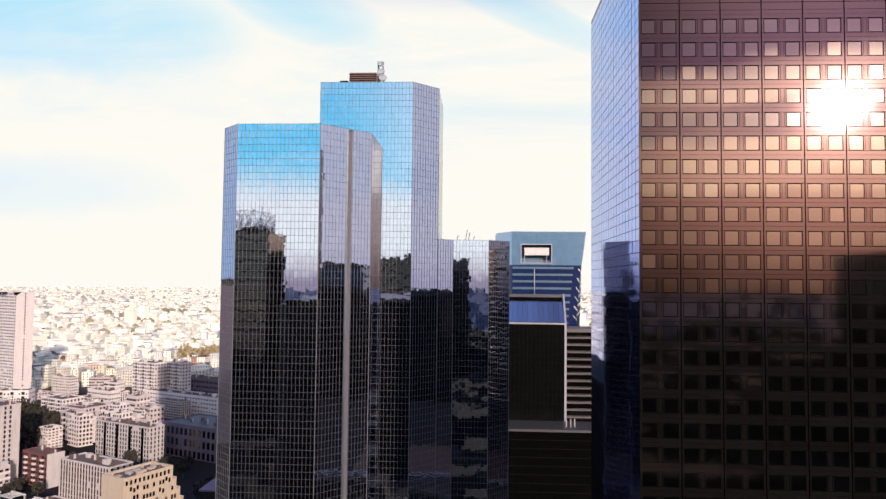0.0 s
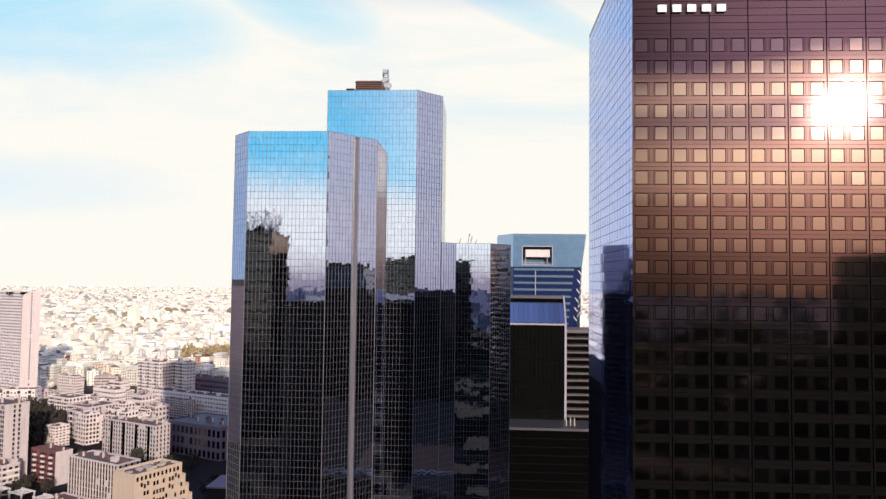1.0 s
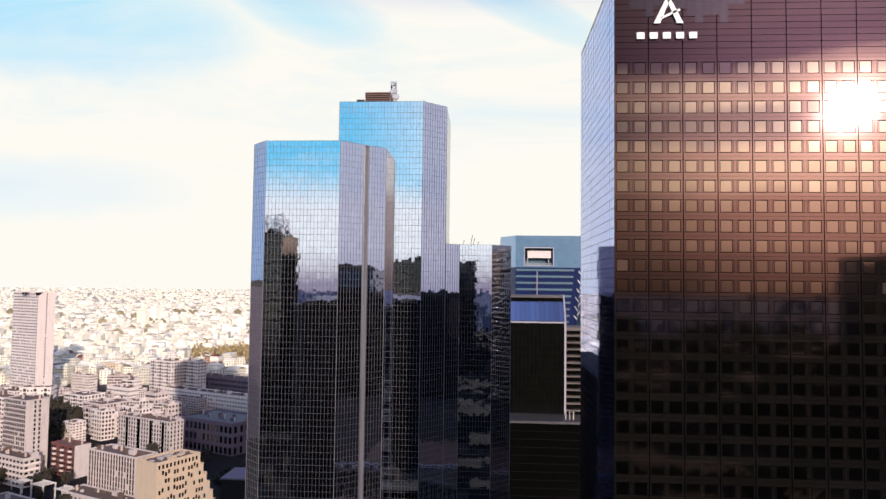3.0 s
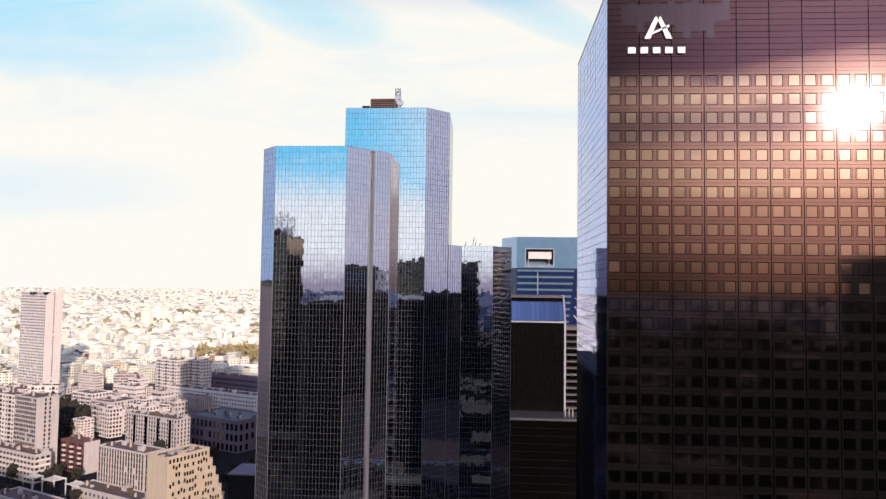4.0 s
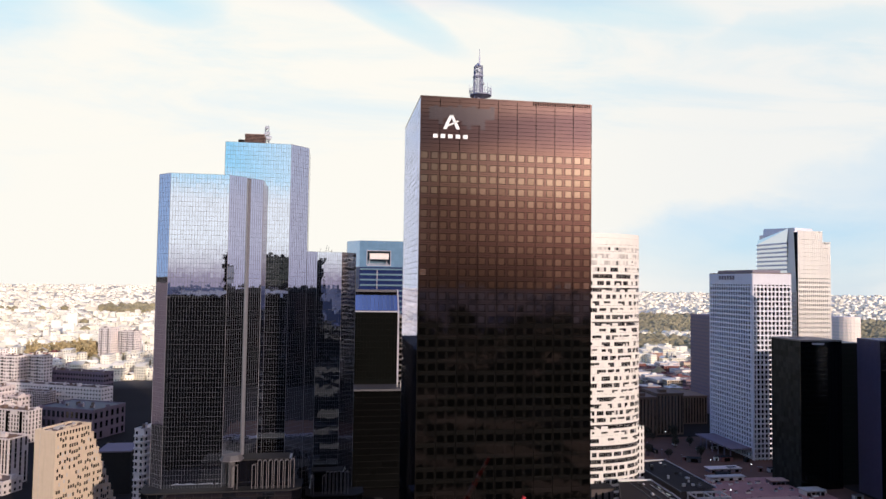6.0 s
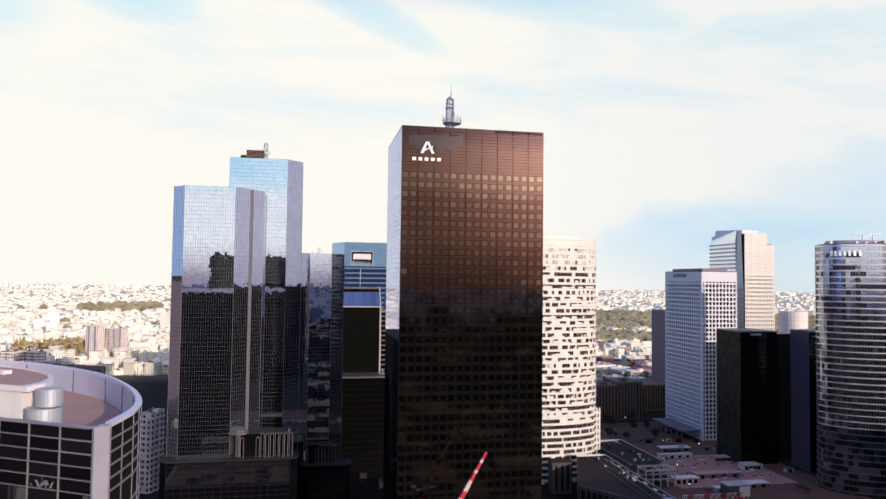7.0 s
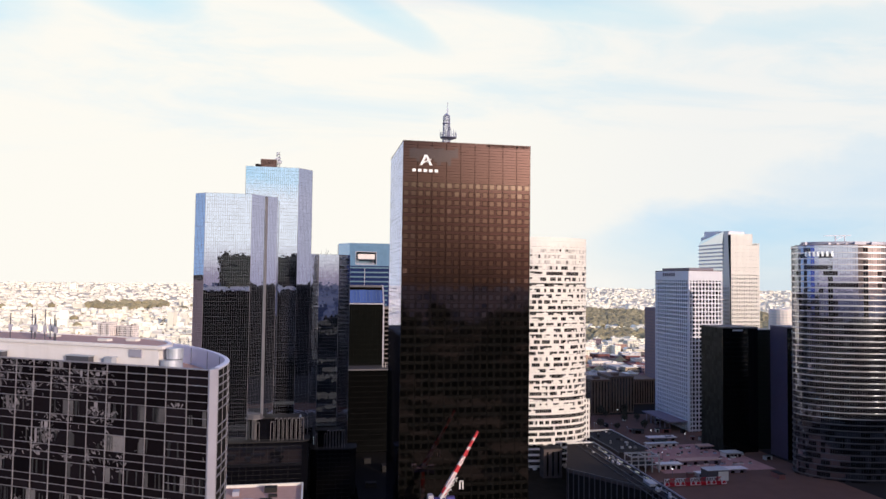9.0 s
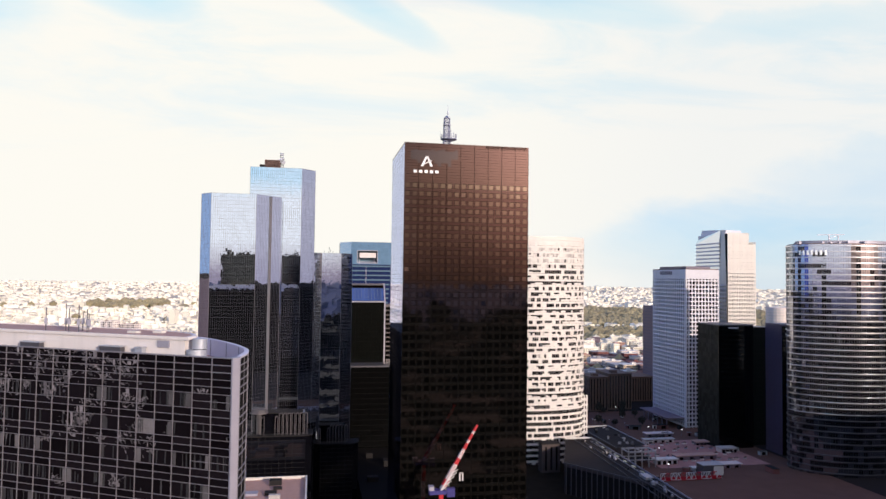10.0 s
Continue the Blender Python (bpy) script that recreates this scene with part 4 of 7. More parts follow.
def white_tower():
    """Lens-shaped tower in white cladding with scattered dark windows."""
    t = thing("white_tower", "curved white-clad tower with irregular rows of dark windows", "skyscraper", (147, 275, 0))
    c, half, bulge = (145.0, 271.0), 36.5, 19.0

    def at(s, out=0.0):
        a = math.pi * s
        return (c[0] - (half + out) * math.cos(a), c[1] - (bulge + out) * math.sin(a) ** 0.8)

    n = 84
    front = [at(i / n) for i in range(n + 1)]
    back_ring = [(c[0] + half * math.cos(math.pi * i / 12), c[1] + 16 * math.sin(math.pi * i / 12)) for i in range(1, 12)]
    part("core", Shape().prism([(c[0] + (x - c[0]) * 0.99, c[1] + (y - c[1]) * 0.985) for x, y in front + back_ring], 0, 148.3), [M_DARKGL], t)
    part("parapet", Shape().prism(front + back_ring, 148.4, 150.8), [M_WHITE], t)
    g = random.Random(21)
    fh = 3.72
    joined, panes, pale = Shape(), Shape(), Shape()
    made, sill = 0, 0.0
    for f in range(40):
        z = 148.4 - (f + 1) * fh
        band = Shape().strip([at(i / n, 0.12) for i in range(n + 1)], [at(i / n, -0.2) for i in range(n + 1)], z + 2.25, z + fh - 0.1)
        part("spandrel_band", band, [M_WHITE_J], t)
        solid = f in (0,)
        strip = f in (7, 12, 27, 30, 32, 36, 37, 38)
        open_, shut = ((2, 3, 4, 6, 8), (1, 1, 2)) if f > 30 else g.choice((((1, 2, 3, 4), (1, 2, 3)), ((2, 3, 4, 6), (1, 1, 2, 3)), ((3, 4, 6, 9), (1, 2, 2, 4))))
        i = 0
        state = g.random() < 0.5
        while i < n:
            state = not state
            run = 9 if strip else g.choice(open_) if state else g.choice(shut)
            window = (state or strip) and not solid
            for k in range(i, min(n, i + run)):
                m, ln = face_frame(front[k], front[k + 1])
                if not window:
                    sh = joined if made > 300 or not 30 < k < n - 3 else Shape()
                    add_box(sh, m, 0.0, ln, z, z + 2.25, -0.2, 0.10)
                    if sh is not joined:
                        part("panel", sh, [M_WHITE], t)
                        made += 1
                else:
                    bright = g.random() < (0.92 if f < 4 else 0.5 if f == 4 else 0.03)
                    (pale if bright else panes).quad([(0.06, z, 0.0), (ln - 0.06, z, 0.0), (ln - 0.06, z + 2.25, 0.0), (0.06, z + 2.25, 0.0)], m)
                    add_box(joined, m, -0.035, 0.035, z, z + 2.25, -0.2, 0.04)
                    if g.random() < 0.4:
                        sill = g.choice((0.0, 0.0, 0.0, 0.0, 0.0, 0.7, 1.1, 1.4)) if f < 30 else 0.0
                    if sill:
                        add_box(joined, m, 0.0, ln, z, z + sill, -0.2, 0.10)
            i += run
    part("cladding", joined, [M_WHITE_J], t, kind="stuff")
    part("glazing", panes, [M_GREYPANE], t, kind="stuff")
    part("blind_glazing", pale, [M_PALEBLIND], t, "windows with pale blinds drawn", kind="stuff")
    # lower shoulder on the side
    s = thing("white_annex", "lower white-clad annex beside the curved tower", "office building", (177, 268, 0))
    part("core", Shape().box(172, 182.0, 262, 285, 0, 43), [M_DARKGL], s)
    for f in range(11):
        part("spandrel_band", Shape().box(171.8, 182.3, 261.7, 285.2, 2.6 + f * 3.72, 4.2 + f * 3.72), [M_WHITE], s)
        for x in (172.4, 174.8, 177.0, 179.4, 181.2):
            if g.random() < 0.7:
                part("panel", Shape().box(x, x + 1.0, 261.75, 262.2, 4.2 + f * 3.72, 6.32 + f * 3.72), [M_WHITE], s)


white_tower()


def grid_tower():
    """White concrete grid tower."""
    x0, x1, y0, y1, top = 303.0, 333.0, 344.2, 401.0, 132.5
    t = thing("grid_tower", "white concrete office tower with deep grid of square windows", "skyscraper", ((x0 + x1) / 2, (y0 + y1) / 2, 0))
    part("core", Shape().box(x0 + 0.9, x1 - 0.9, y0 + 0.9, y1 - 0.9, 0, top - 0.5), [M_BLACKGL], t)
    part("roof", Shape().box(x0, x1, y0, y1, top - 0.6, top), [M_ROOF], t)
    part("roof_screen", Shape().box(x0 + 4, x1 - 4, y0 + 6, y1 - 5, top, top + 2.2), [M_PURPLE], t, "dark violet roof screen")
    for p0, p1, cols in (((x0, y0), (x1, y0), 10), ((x0, y1), (x0, y0), 18)):
        m, length = face_frame(p0, p1)
        cw = length / cols
        pier = Shape().box(-0.46, 0.46, 0, top - 0.6, -1.0, 0.0)
        pm = pier.mesh("pier", [M_GRIDCONC])
        for c in range(cols + 1):
            part("pier", pm, None, t, at=m @ Matrix.Translation((c * cw, 0, 0)))
        beam = Shape().box(0, length, -0.54, 0.54, -0.95, -0.06)
        bm_ = beam.mesh("beam", [M_GRIDCONC])
        for r in range(36):
            part("beam", bm_, None, t, at=m @ Matrix.Translation((0, 122.5 - r * 3.46, 0)))
        part("top_wall", add_box(Shape(), m, 0, length, 124, top - 0.6, -0.9, -0.04), [M_GRIDCONC], t)
        rib = Shape().box(-0.25, 0.25, 124.4, top - 0.6, -0.05, 0.08)
        rm = rib.mesh("rib", [M_GRIDCONC])
        for c in range(cols * 2 + 1):
            part("rib", rm, None, t, at=m @ Matrix.Translation((c * cw / 2, 0, 0)))
    m, length = face_frame((x0, y1), (x0, y0))
    for i in range(6):
        part("sign_bar", add_box(Shape(), m, 14 + i * 3.6, 16.4 + i * 3.6, 127.5, 130.5, 0.1, 0.4), [M_PURPLE], t, "violet sign bar")
    part("canopy", Shape().box(x0 - 16, x0 - 0.2, y0 + 2, y1 - 6, 7.5, 8.4), [M_VIOLETBRICK], t)
    for i in range(6):
        part("canopy_post", Shape().box(x0 - 15.8, x0 - 15.2, y0 + 3 + i * 8, y0 + 3.8 + i * 8, 0, 7.5), [M_VIOLETBRICK], t)
    b = thing("slab_tower", "violet-grey slab tower with fine horizontal floors", "skyscraper", (370, 530, 0))
    part("core", Shape().box(367, 392, 512, 548, 0, 94), [M_VIOLETBRICK], b)
    for r in range(26):
        part("floor_band", Shape().box(366.7, 392.2, 511.7, 548.2, 3 + r * 3.5, 4.4 + r * 3.5), [M_PURPLE], b)


grid_tower()


def crystal_tower():
    """Tower with a slanted, folded crown."""
    x0, x1, y0, y1 = 365.0, 392.2, 379.5, 433.0
    t = thing("faceted_tower", "pale ribbed tower with slanted glass crown and black slit", "skyscraper", ((x0 + x1) / 2, (y0 + y1) / 2, 0))
    part("core", Shape().box(x0 + 2.0, x1 - 0.5, y0 + 0.5, y1 - 0.5, 0, 157.5), [M_BLACKGL], t)
    part("upper_core", Shape().box(x0 + 2.0, x1 - 8.0, y0 + 4, y1 - 1, 157.5, 166), [M_GRIDCONC], t)
    part("side_glazing", Shape().quad([(x0 + 0.35, y1, 0), (x0 + 0.35, y0 + 2.5, 0), (x0 + 0.35, y0 + 2.5, 120), (x0 + 0.35, y1, 120)]).quad([(x0 + 0.35, y1, 120), (x0 + 0.35, y0 + 14, 120), (x0 + 0.35, y0 + 14, 158), (x0 + 0.35, y1, 158)]), [M_EDF], t, "blue-grey window strips")
    ridge = Shape()
    ridge.quad([(x0, y1, 158), (x0, y0 + 14, 158), (x0 + 1.5, y0 + 14, 169.5), (x0 + 1.5, y1, 162)])
    part("slant_face", ridge, [M_EDF], t)
    part("fold", Shape().quad([(x0, y0 + 14, 120), (x0, y0 + 2.6, 120), (x0 + 1.5, y0 + 7.5, 169.5), (x0 + 1.5, y0 + 14, 169.5)]), [M_WHITE], t, "bright folded wedge")
    part("slit", Shape().quad([(x0 + 0.5, y0 + 2.6, 60), (x0 + 0.5, y0 + 0.3, 60), (x0 + 1.8, y0 + 0.3, 166), (x0 + 1.8, y0 + 8.5, 166)]), [M_JOINT], t)
    for i in range(5):
        part("side_rib", Shape().box(x0 - 0.25, x0 + 0.3, y0 + 2.6 + i * 2.6, y0 + 3.5 + i * 2.6, 0, 120), [M_WHITE], t)
    m, length = face_frame((x0, y1), (x0, y0))
    for r in range(30):
        z = 157.5 - r * 3.5
        part("floor_band", add_box(Shape(), m, 0, length - (14 if z > 119 else 2.6), z - 0.7, z + 0.7, -0.3, 0.1), [M_GRIDCONC], t)
    part("back_crown", Shape().quad([(x0 + 2, y1 - 4, 160), (x0 + 2, y0 + 9, 160), (x0 + 4, y0 + 9, 169.5), (x0 + 4, y1 - 4, 171.5)]).quad([(x0 + 2, y0 + 9, 160), (x1 - 8, y0 + 9, 160), (x1 - 8, y0 + 9, 169), (x0 + 4, y0 + 9, 169.5)]), [M_GRIDCONC], t)
    m, length = face_frame((x0, y0), (x1, y0))
    for i in range(17):
        u = i * length / 16
        top = 166.5 if u < 20.5 else 158.3
        part("rib", add_box(Shape(), m, u - 0.40, u + 0.40, 0, top, -0.3, 0.32), [M_WHITE], t)
    for r in range(36):
        z = 128 - r * 3.5
        part("sill_band", add_box(Shape(), m, 0, length, z - 0.85, z + 0.85, -0.2, 0.12), [M_WHITE], t)
    for r in range(9):
        z = 131.5 + r * 3.3
        part("wall_band", add_box(Shape(), m, 0, length if z < 155 else 20.5, z - 1.55, z + 1.55, -0.4, 0.1), [M_WHITE], t)
    part("wall_band", add_box(Shape(), m, 0, 20.5, 160, 166.3, -0.4, 0.1), [M_WHITE], t)


crystal_tower()


def black_towers():
    x0, x1, y0, y1, top = 289.0, 317.2, 274.5, 302.5, 89.6
    t = thing("black_tower", "black glass office tower with faint grid", "skyscraper", (303, 288, 0))
    part("core", Shape().box(x0 + 0.3, x1 - 0.2, y0 + 0.3, y1, 0, top), [M_BLACKGL], t)
    curtain(t, (x0, y1), (x0, y0), 0, top, 12, 26, M_MATTEBLK, M_MATTEBLK, M_DCONC, None, tilt=0.004, mull=0.15, proud=0.06)
    for c in range(13):
        part("mullion", Shape().box(x0 + c * 2.33 - 0.08, x0 + c * 2.33 + 0.08, y0 + 0.1, y0 + 0.3, 0, top), [M_BLACKGL], t)
    part("roof_edge", Shape().box(x0, x1, y0, y1, top, top + 0.9), [M_MULLION], t)
    part("sign_bar", Shape().box(x0 + 8, x0 + 16, y0 - 0.1, y0 + 0.1, top - 2, top - 0.8), [M_STEEL], t, "grey sign bar")
    k = thing("rear_black_tower", "narrow dark glass tower between black and finned towers", "skyscraper", (322, 292, 0))
    part("core", Shape().box(317.6, 338.0, 284, 300, 0, 87.4), [M_MATTEBLK], k)
    for r in range(25):
        part("floor_band", Shape().box(317.5, 338.1, 283.85, 284, 2 + r * 3.45, 2.7 + r * 3.45), [M_DCONC], k)
    part("roof_edge", Shape().box(317.4, 338.2, 283.8, 300.2, 87.4, 88.0), [M_MULLION], k)
    f = thing("finned_tower", "violet-grey tower with close vertical fins", "skyscraper", (335, 261, 0))
    part("core", Shape().box(325.0, 346, 252.9, 270.5, 0, 91), [M_BLACKGL], f)
    for i in range(16):
        y = 253.2 + i * 1.13
        part("fin", Shape().box(324.5, 325.0, y, y + 0.7, 0, 91.4), [M_PURPLE], f)
    part("roof_edge", Shape().box(324.4, 346, 252.6, 270.8, 91.4, 92.2), [M_PURPLE], f)


black_towers()


def steel_band_tower():
    """Elliptical tower with a stainless band at every floor."""
    c, a, b, turn, top = (340.0, 214.0), 34.5, 20.0, radians(-15), 147.0
    t = thing("elliptical_tower", "elliptical glass tower ringed by bright steel floor bands", "skyscraper", (*c, 0))
    k = 72

    def ring(out=0.0):
        pts = []
        for i in range(k):
            s = 2 * math.pi * i / k
            x, y = (a + out) * math.cos(s), (b + out) * math.sin(s)
            pts.append((c[0] + x * math.cos(turn) - y * math.sin(turn), c[1] + x * math.sin(turn) + y * math.cos(turn)))
        return pts

    part("core", Shape().prism(ring(-0.4), 0, top), [M_EDF], t)
    inner, outer = ring(-0.3), ring(0.25)
    for f in range(41):
        z = top - 0.6 - f * 3.7
        # Bands thin and turn dull downward, painting in the tower's shaded foot.
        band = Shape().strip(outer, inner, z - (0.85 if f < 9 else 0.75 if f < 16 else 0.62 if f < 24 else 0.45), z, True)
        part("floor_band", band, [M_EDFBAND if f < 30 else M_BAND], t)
    mul = Shape().box(-0.05, 0.05, -0.06, 0.06, 0, top)
    mm = mul.mesh("mullion", [M_MULLION])
    rim = ring(-0.3)
    for p in rim:
        part("mullion", mm, None, t, at=Matrix.Translation((*p, 0)))
    glazing_bar = Shape()
    for p, q in zip(rim, rim[1:] + rim[:1]):
        x, y = (p[0] + q[0]) / 2, (p[1] + q[1]) / 2
        glazing_bar.box(x - 0.05, x + 0.05, y - 0.05, y + 0.05, 0, top)
    part("glazing_bar", glazing_bar, [M_MULLION], t, kind="stuff")
    g = random.Random(4)
    pane = Shape()
    pts, dark = ring(-0.32), False
    for f in range(40):
        z = top - 1.6 - f * 3.7
        for i in range(k):
            if g.random() < 0.8:
                # Dark panes multiply downward: the darker light low on the tower, in colour.
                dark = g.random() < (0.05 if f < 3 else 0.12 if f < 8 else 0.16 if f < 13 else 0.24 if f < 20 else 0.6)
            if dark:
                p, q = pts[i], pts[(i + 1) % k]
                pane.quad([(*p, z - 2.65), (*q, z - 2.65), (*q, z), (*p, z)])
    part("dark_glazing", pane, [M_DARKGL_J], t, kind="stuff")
    part("roof", Shape().prism(ring(-2.0), top, top + 0.5), [M_ROOF], t)
    part("roof_ring", Shape().prism(ring(-6.0), top + 0.5, top + 2.6), [M_STEEL], t)
    for i in range(7):
        x, y = ring(-4.2)[k // 2 + g.randint(0, 26)]
        part("roof_plant", Shape().box(x - 0.9, x + g.uniform(0.4, 1.6), y - 0.7, y + 0.7, top + 0.5, top + g.uniform(1.2, 2.6)), [M_STEEL], t, "grey rooftop plant box")
    for i in range(7):
        part("sign_bar", Shape().box(-0.7, 0.7, 0, 0.4, -1.5, 1.5, Matrix.Translation((*ring(0.35)[k // 2 + 6 + i], top - 5.5)) @ Matrix.Rotation(-0.75 + i * 0.09, 4, "Z")), [M_SIGN], t, "white sign bar")
    cr = thing("roof_crane", "thin white building maintenance crane on tower roof", "roof equipment", (331, 210, top + 2.6))
    part("post", Shape().bar((328, 210, top + 2.6), (328, 210, top + 6.5), 0.5), [M_STEEL], cr)
    part("post", Shape().bar((334, 209, top + 2.6), (334, 209, top + 6.6), 0.4), [M_STEEL], cr)
    part("stay", Shape().bar((328, 210, top + 4.0), (334, 209, top + 6.6), 0.3), [M_STEEL], cr)
    part("jib", Shape().bar((321, 212, top + 6.5), (338, 208, top + 6.9), 0.4), [M_STEEL], cr)


steel_band_tower()


# ---- round-ended block ----
def round_block():
    Z = 112.2
    p_corner, p_left = Vector((-13.65, -101.85)), Vector((-105.3, -50.6))
    knots = [(-12.9, -103.5), (-12.85, -101.0), (-12.4, -96.6), (-12.8, -92.4), (-13.9, -88.4), (-15.3, -84.6), (-17.3, -80.3), (-19.3, -76.6), (-22.2, -72.4), (-26.9, -67.3), (-31.5, -63.4), (-37, -60.0), (-46, -55.6), (-60, -49.6), (-96, -36.0), (-120, -28)]
    arc = []
    for k0, k1, k2, k3 in zip(knots, knots[1:], knots[2:], knots[3:]):
        for f in (0.0, 0.5):
            arc.append(tuple(0.5 * (2 * q1 + (q2 - q0) * f + (2 * q0 - 5 * q1 + 4 * q2 - q3) * f * f + (3 * q1 - q0 - 3 * q2 + q3) * f ** 3) for q0, q1, q2, q3 in zip(k0, k1, k2, k3)))
    arc.append(knots[-2])
    ring = [tuple(p_left), tuple(p_corner)] + arc
    t = thing("round_block", "dark glass office block with rounded end and open roof terrace", "office building", (-50, -60, 0))

    def inset(pts, d):
        cxx, cyy = -50.0, -64.0
        return [(x + (cxx - x) * d, y + (cyy - y) * d) for x, y in pts]

    part("core", Shape().prism(inset(ring, 0.012), 0, Z - 2.6), [M_JOINT], t)
    part("roof_deck", Shape().prism(inset(ring, 0.02), Z - 2.6, Z - 2.4), [M_ROOFTERRA], t)
    # front grid
    m, length = face_frame(tuple(p_left), tuple(p_corner))
    cols, bay = 36, 2.8
    vstart = length - 0.1 - cols * bay
    heights = []
    z = Z - 0.04
    for h in (0.89,) * 5:
        heights.append((z - h, z, False))
        z -= h
    while z > 55:
        for h, window in ((1.84, True), (0.92, False), (0.92, False)):
            heights.append((z - h, z, window))
            z -= h
    g = random.Random(12)
    near, joined, drapes = 0, Shape(), Shape()
    pane_cache = {}
    for r, (za, zb, window) in enumerate(heights):
        h = zb - za
        for c in range(cols):
            u0 = vstart + c * bay
            kind = M_RBGL
            q = g.random()
            if window and q < 0.022:
                kind = M_CURTAIN
            elif window and g.random() < 0.5:
                bw = g.uniform(0.3, 0.9)
                bu = u0 + g.choice((0.15, bay - bw - 0.15))
                add_box(drapes, m, bu, bu + bw, za + 0.1, zb - 0.1, 0.0, 0.02)
            if near < 300 and c >= 18 and r < 17:
                key = (round(h, 2), kind.name)
                if key not in pane_cache:
                    pane_cache[key] = Shape().box(0.07, bay - 0.07, 0.06, h - 0.06, -0.06, 0.0).mesh("pane", [kind])
                part("pane", pane_cache[key], None, t, "pane with pale blind" if kind is M_CURTAIN else "", at=m @ Matrix.Translation((u0, za, 0)) @ Euler((g.gauss(0, 0.006), g.gauss(0, 0.006), 0)).to_matrix().to_4x4())
                near += 1
            else:
                a, b = g.gauss(0, 0.006), g.gauss(0, 0.006)
                joined.quad([(u0 + bay / 2 + i * (bay / 2 - 0.06), (za + zb) / 2 + j * (h / 2 - 0.06), i * a * 1.5 + j * b) for i, j in ((-1, -1), (1, -1), (1, 1), (-1, 1))], m)
    part("glazing", joined, [M_RBGL_J], t, kind="stuff")
    part("curtain", drapes, [M_DRAPE], t, "pale window curtains", kind="stuff")
    # smeared reflections painted as pale scraps on the glass, thickest in the middle floors
    bits = Shape()
    hubs = [(g.uniform(vstart + 13 * bay, vstart + 31.5 * bay), Z - g.uniform(0.6, 12.0), g.uniform(0.4, 1.5)) for i in range(64)]
    hubs += [(g.uniform(vstart + 10 * bay, vstart + 35 * bay), Z - g.uniform(2.0, 24.0), 0.5) for i in range(14)]
    for hu, hv, hr in hubs:
        for i in range(int(14 + hr * 26)):
            u0, v0 = hu + g.gauss(0, hr), hv + g.gauss(0, hr * 0.7)
            row = [q for q in heights if q[0] + 0.06 < v0 < q[1] - 0.1]
            if not row or u0 > vstart + 35.5 * bay:
                continue
            top_ = min(row[0][1] - 0.05, v0 + g.uniform(0.08, 0.5))
            w_, lean = g.uniform(0.04, 0.26) * g.choice((1, 1, 1, 2.2)), g.uniform(-0.5, 0.5)
            bits.quad([(u0, v0, 0.012), (u0 + w_, v0 + 0.1 * lean, 0.012), (u0 + w_ + lean, top_, 0.012), (u0 + lean, top_ - 0.03, 0.012)], m)
    for hu, hv, hr in hubs[:60]:
        row = [q for q in heights if q[0] < hv < q[1]]
        if row and row[0][1] - row[0][0] > 0.7:
            za, zb = row[0][0] + 0.07, row[0][1] - 0.07
            w_ = g.uniform(0.15, 0.6)
            cut = za + (zb - za) * g.choice((0.0, 0.0, 0.3, 0.6))
            bits.quad([(hu, cut, 0.016), (hu + w_, cut + g.uniform(0, 0.1), 0.016), (hu + w_, zb, 0.016), (hu - g.uniform(0, 0.1), zb, 0.016)], m)
    folds = Shape()
    for za, zb, window in heights:
        if not window:
            continue
        for c in range(10, cols):
            for i in range(g.randrange(1, 6)):
                u0 = vstart + c * bay + g.uniform(0.15, bay - 0.5)
                folds.quad([(u0, za + 0.08, 0.008), (u0 + g.uniform(0.05, 0.3), za + 0.08, 0.008), (u0 + g.uniform(0.05, 0.3), zb - 0.08, 0.008), (u0, zb - 0.08, 0.008)], m)
    part("curtain_fold", folds, [M_FOLD], t, "dim curtain folds behind glass", kind="stuff")
    # This mesh holds the painted reflection smears, not drawn blinds.
    part("blind", bits, [M_BITS], t, "pale smeared reflections painted on the glass", kind="stuff")
    for c in range(cols + 1):
        u = vstart + c * bay
        if c < cols:
            part("mullion", add_box(Shape(), m, u - 0.032, u + 0.032, 50, Z - 0.1, -0.1, 0.09), [M_GRID], t)
    for r, (za, zb, window) in enumerate(heights):
        part("transom", add_box(Shape(), m, vstart, length, zb - 0.028, zb + 0.028, -0.1, 0.06), [M_GRID], t)
    for za, zb, window in heights:
        if window:
            part("transom", add_box(Shape(), m, vstart + (cols - 2) * bay, length, za + 0.89, za + 0.95, -0.1, 0.055), [M_GRID], t)
    part("corner_pier", Shape().prism([tuple(p_corner + Vector((-0.12, 0.08))), tuple(p_corner + Vector((0.05, -0.1))), (-12.78, -100.95), (-13.6, -100.4)], 0, Z), [M_STEEL], t, "pale metal corner pier")
    # rounded end
    for i in range(17):
        mm, ln = face_frame(arc[i], arc[i + 1])
        part("end_glazing", add_box(Shape(), mm, 0.05, ln - 0.05, 0, Z - 0.15, -0.1, 0.05), [M_JOINT], t)
        part("mullion", add_box(Shape(), mm, -0.04, 0.04, 50, Z - 0.15, -0.1, 0.10), [M_GRID], t)
    for r, (za, zb, window) in enumerate(heights):
        band = Shape().strip(inset(arc[:18], -0.0045), inset(arc[:18], 0.002), zb - 0.045, zb + 0.045)
        if zb < Z - 0.5:
            part("transom", band, [M_GRID], t)
    # parapet: low along the front, taller round the end and back
    part("front_coping", add_box(Shape(), m, vstart, length - 0.3, Z - 0.1, Z, -0.5, 0.10), [M_GRID], t)
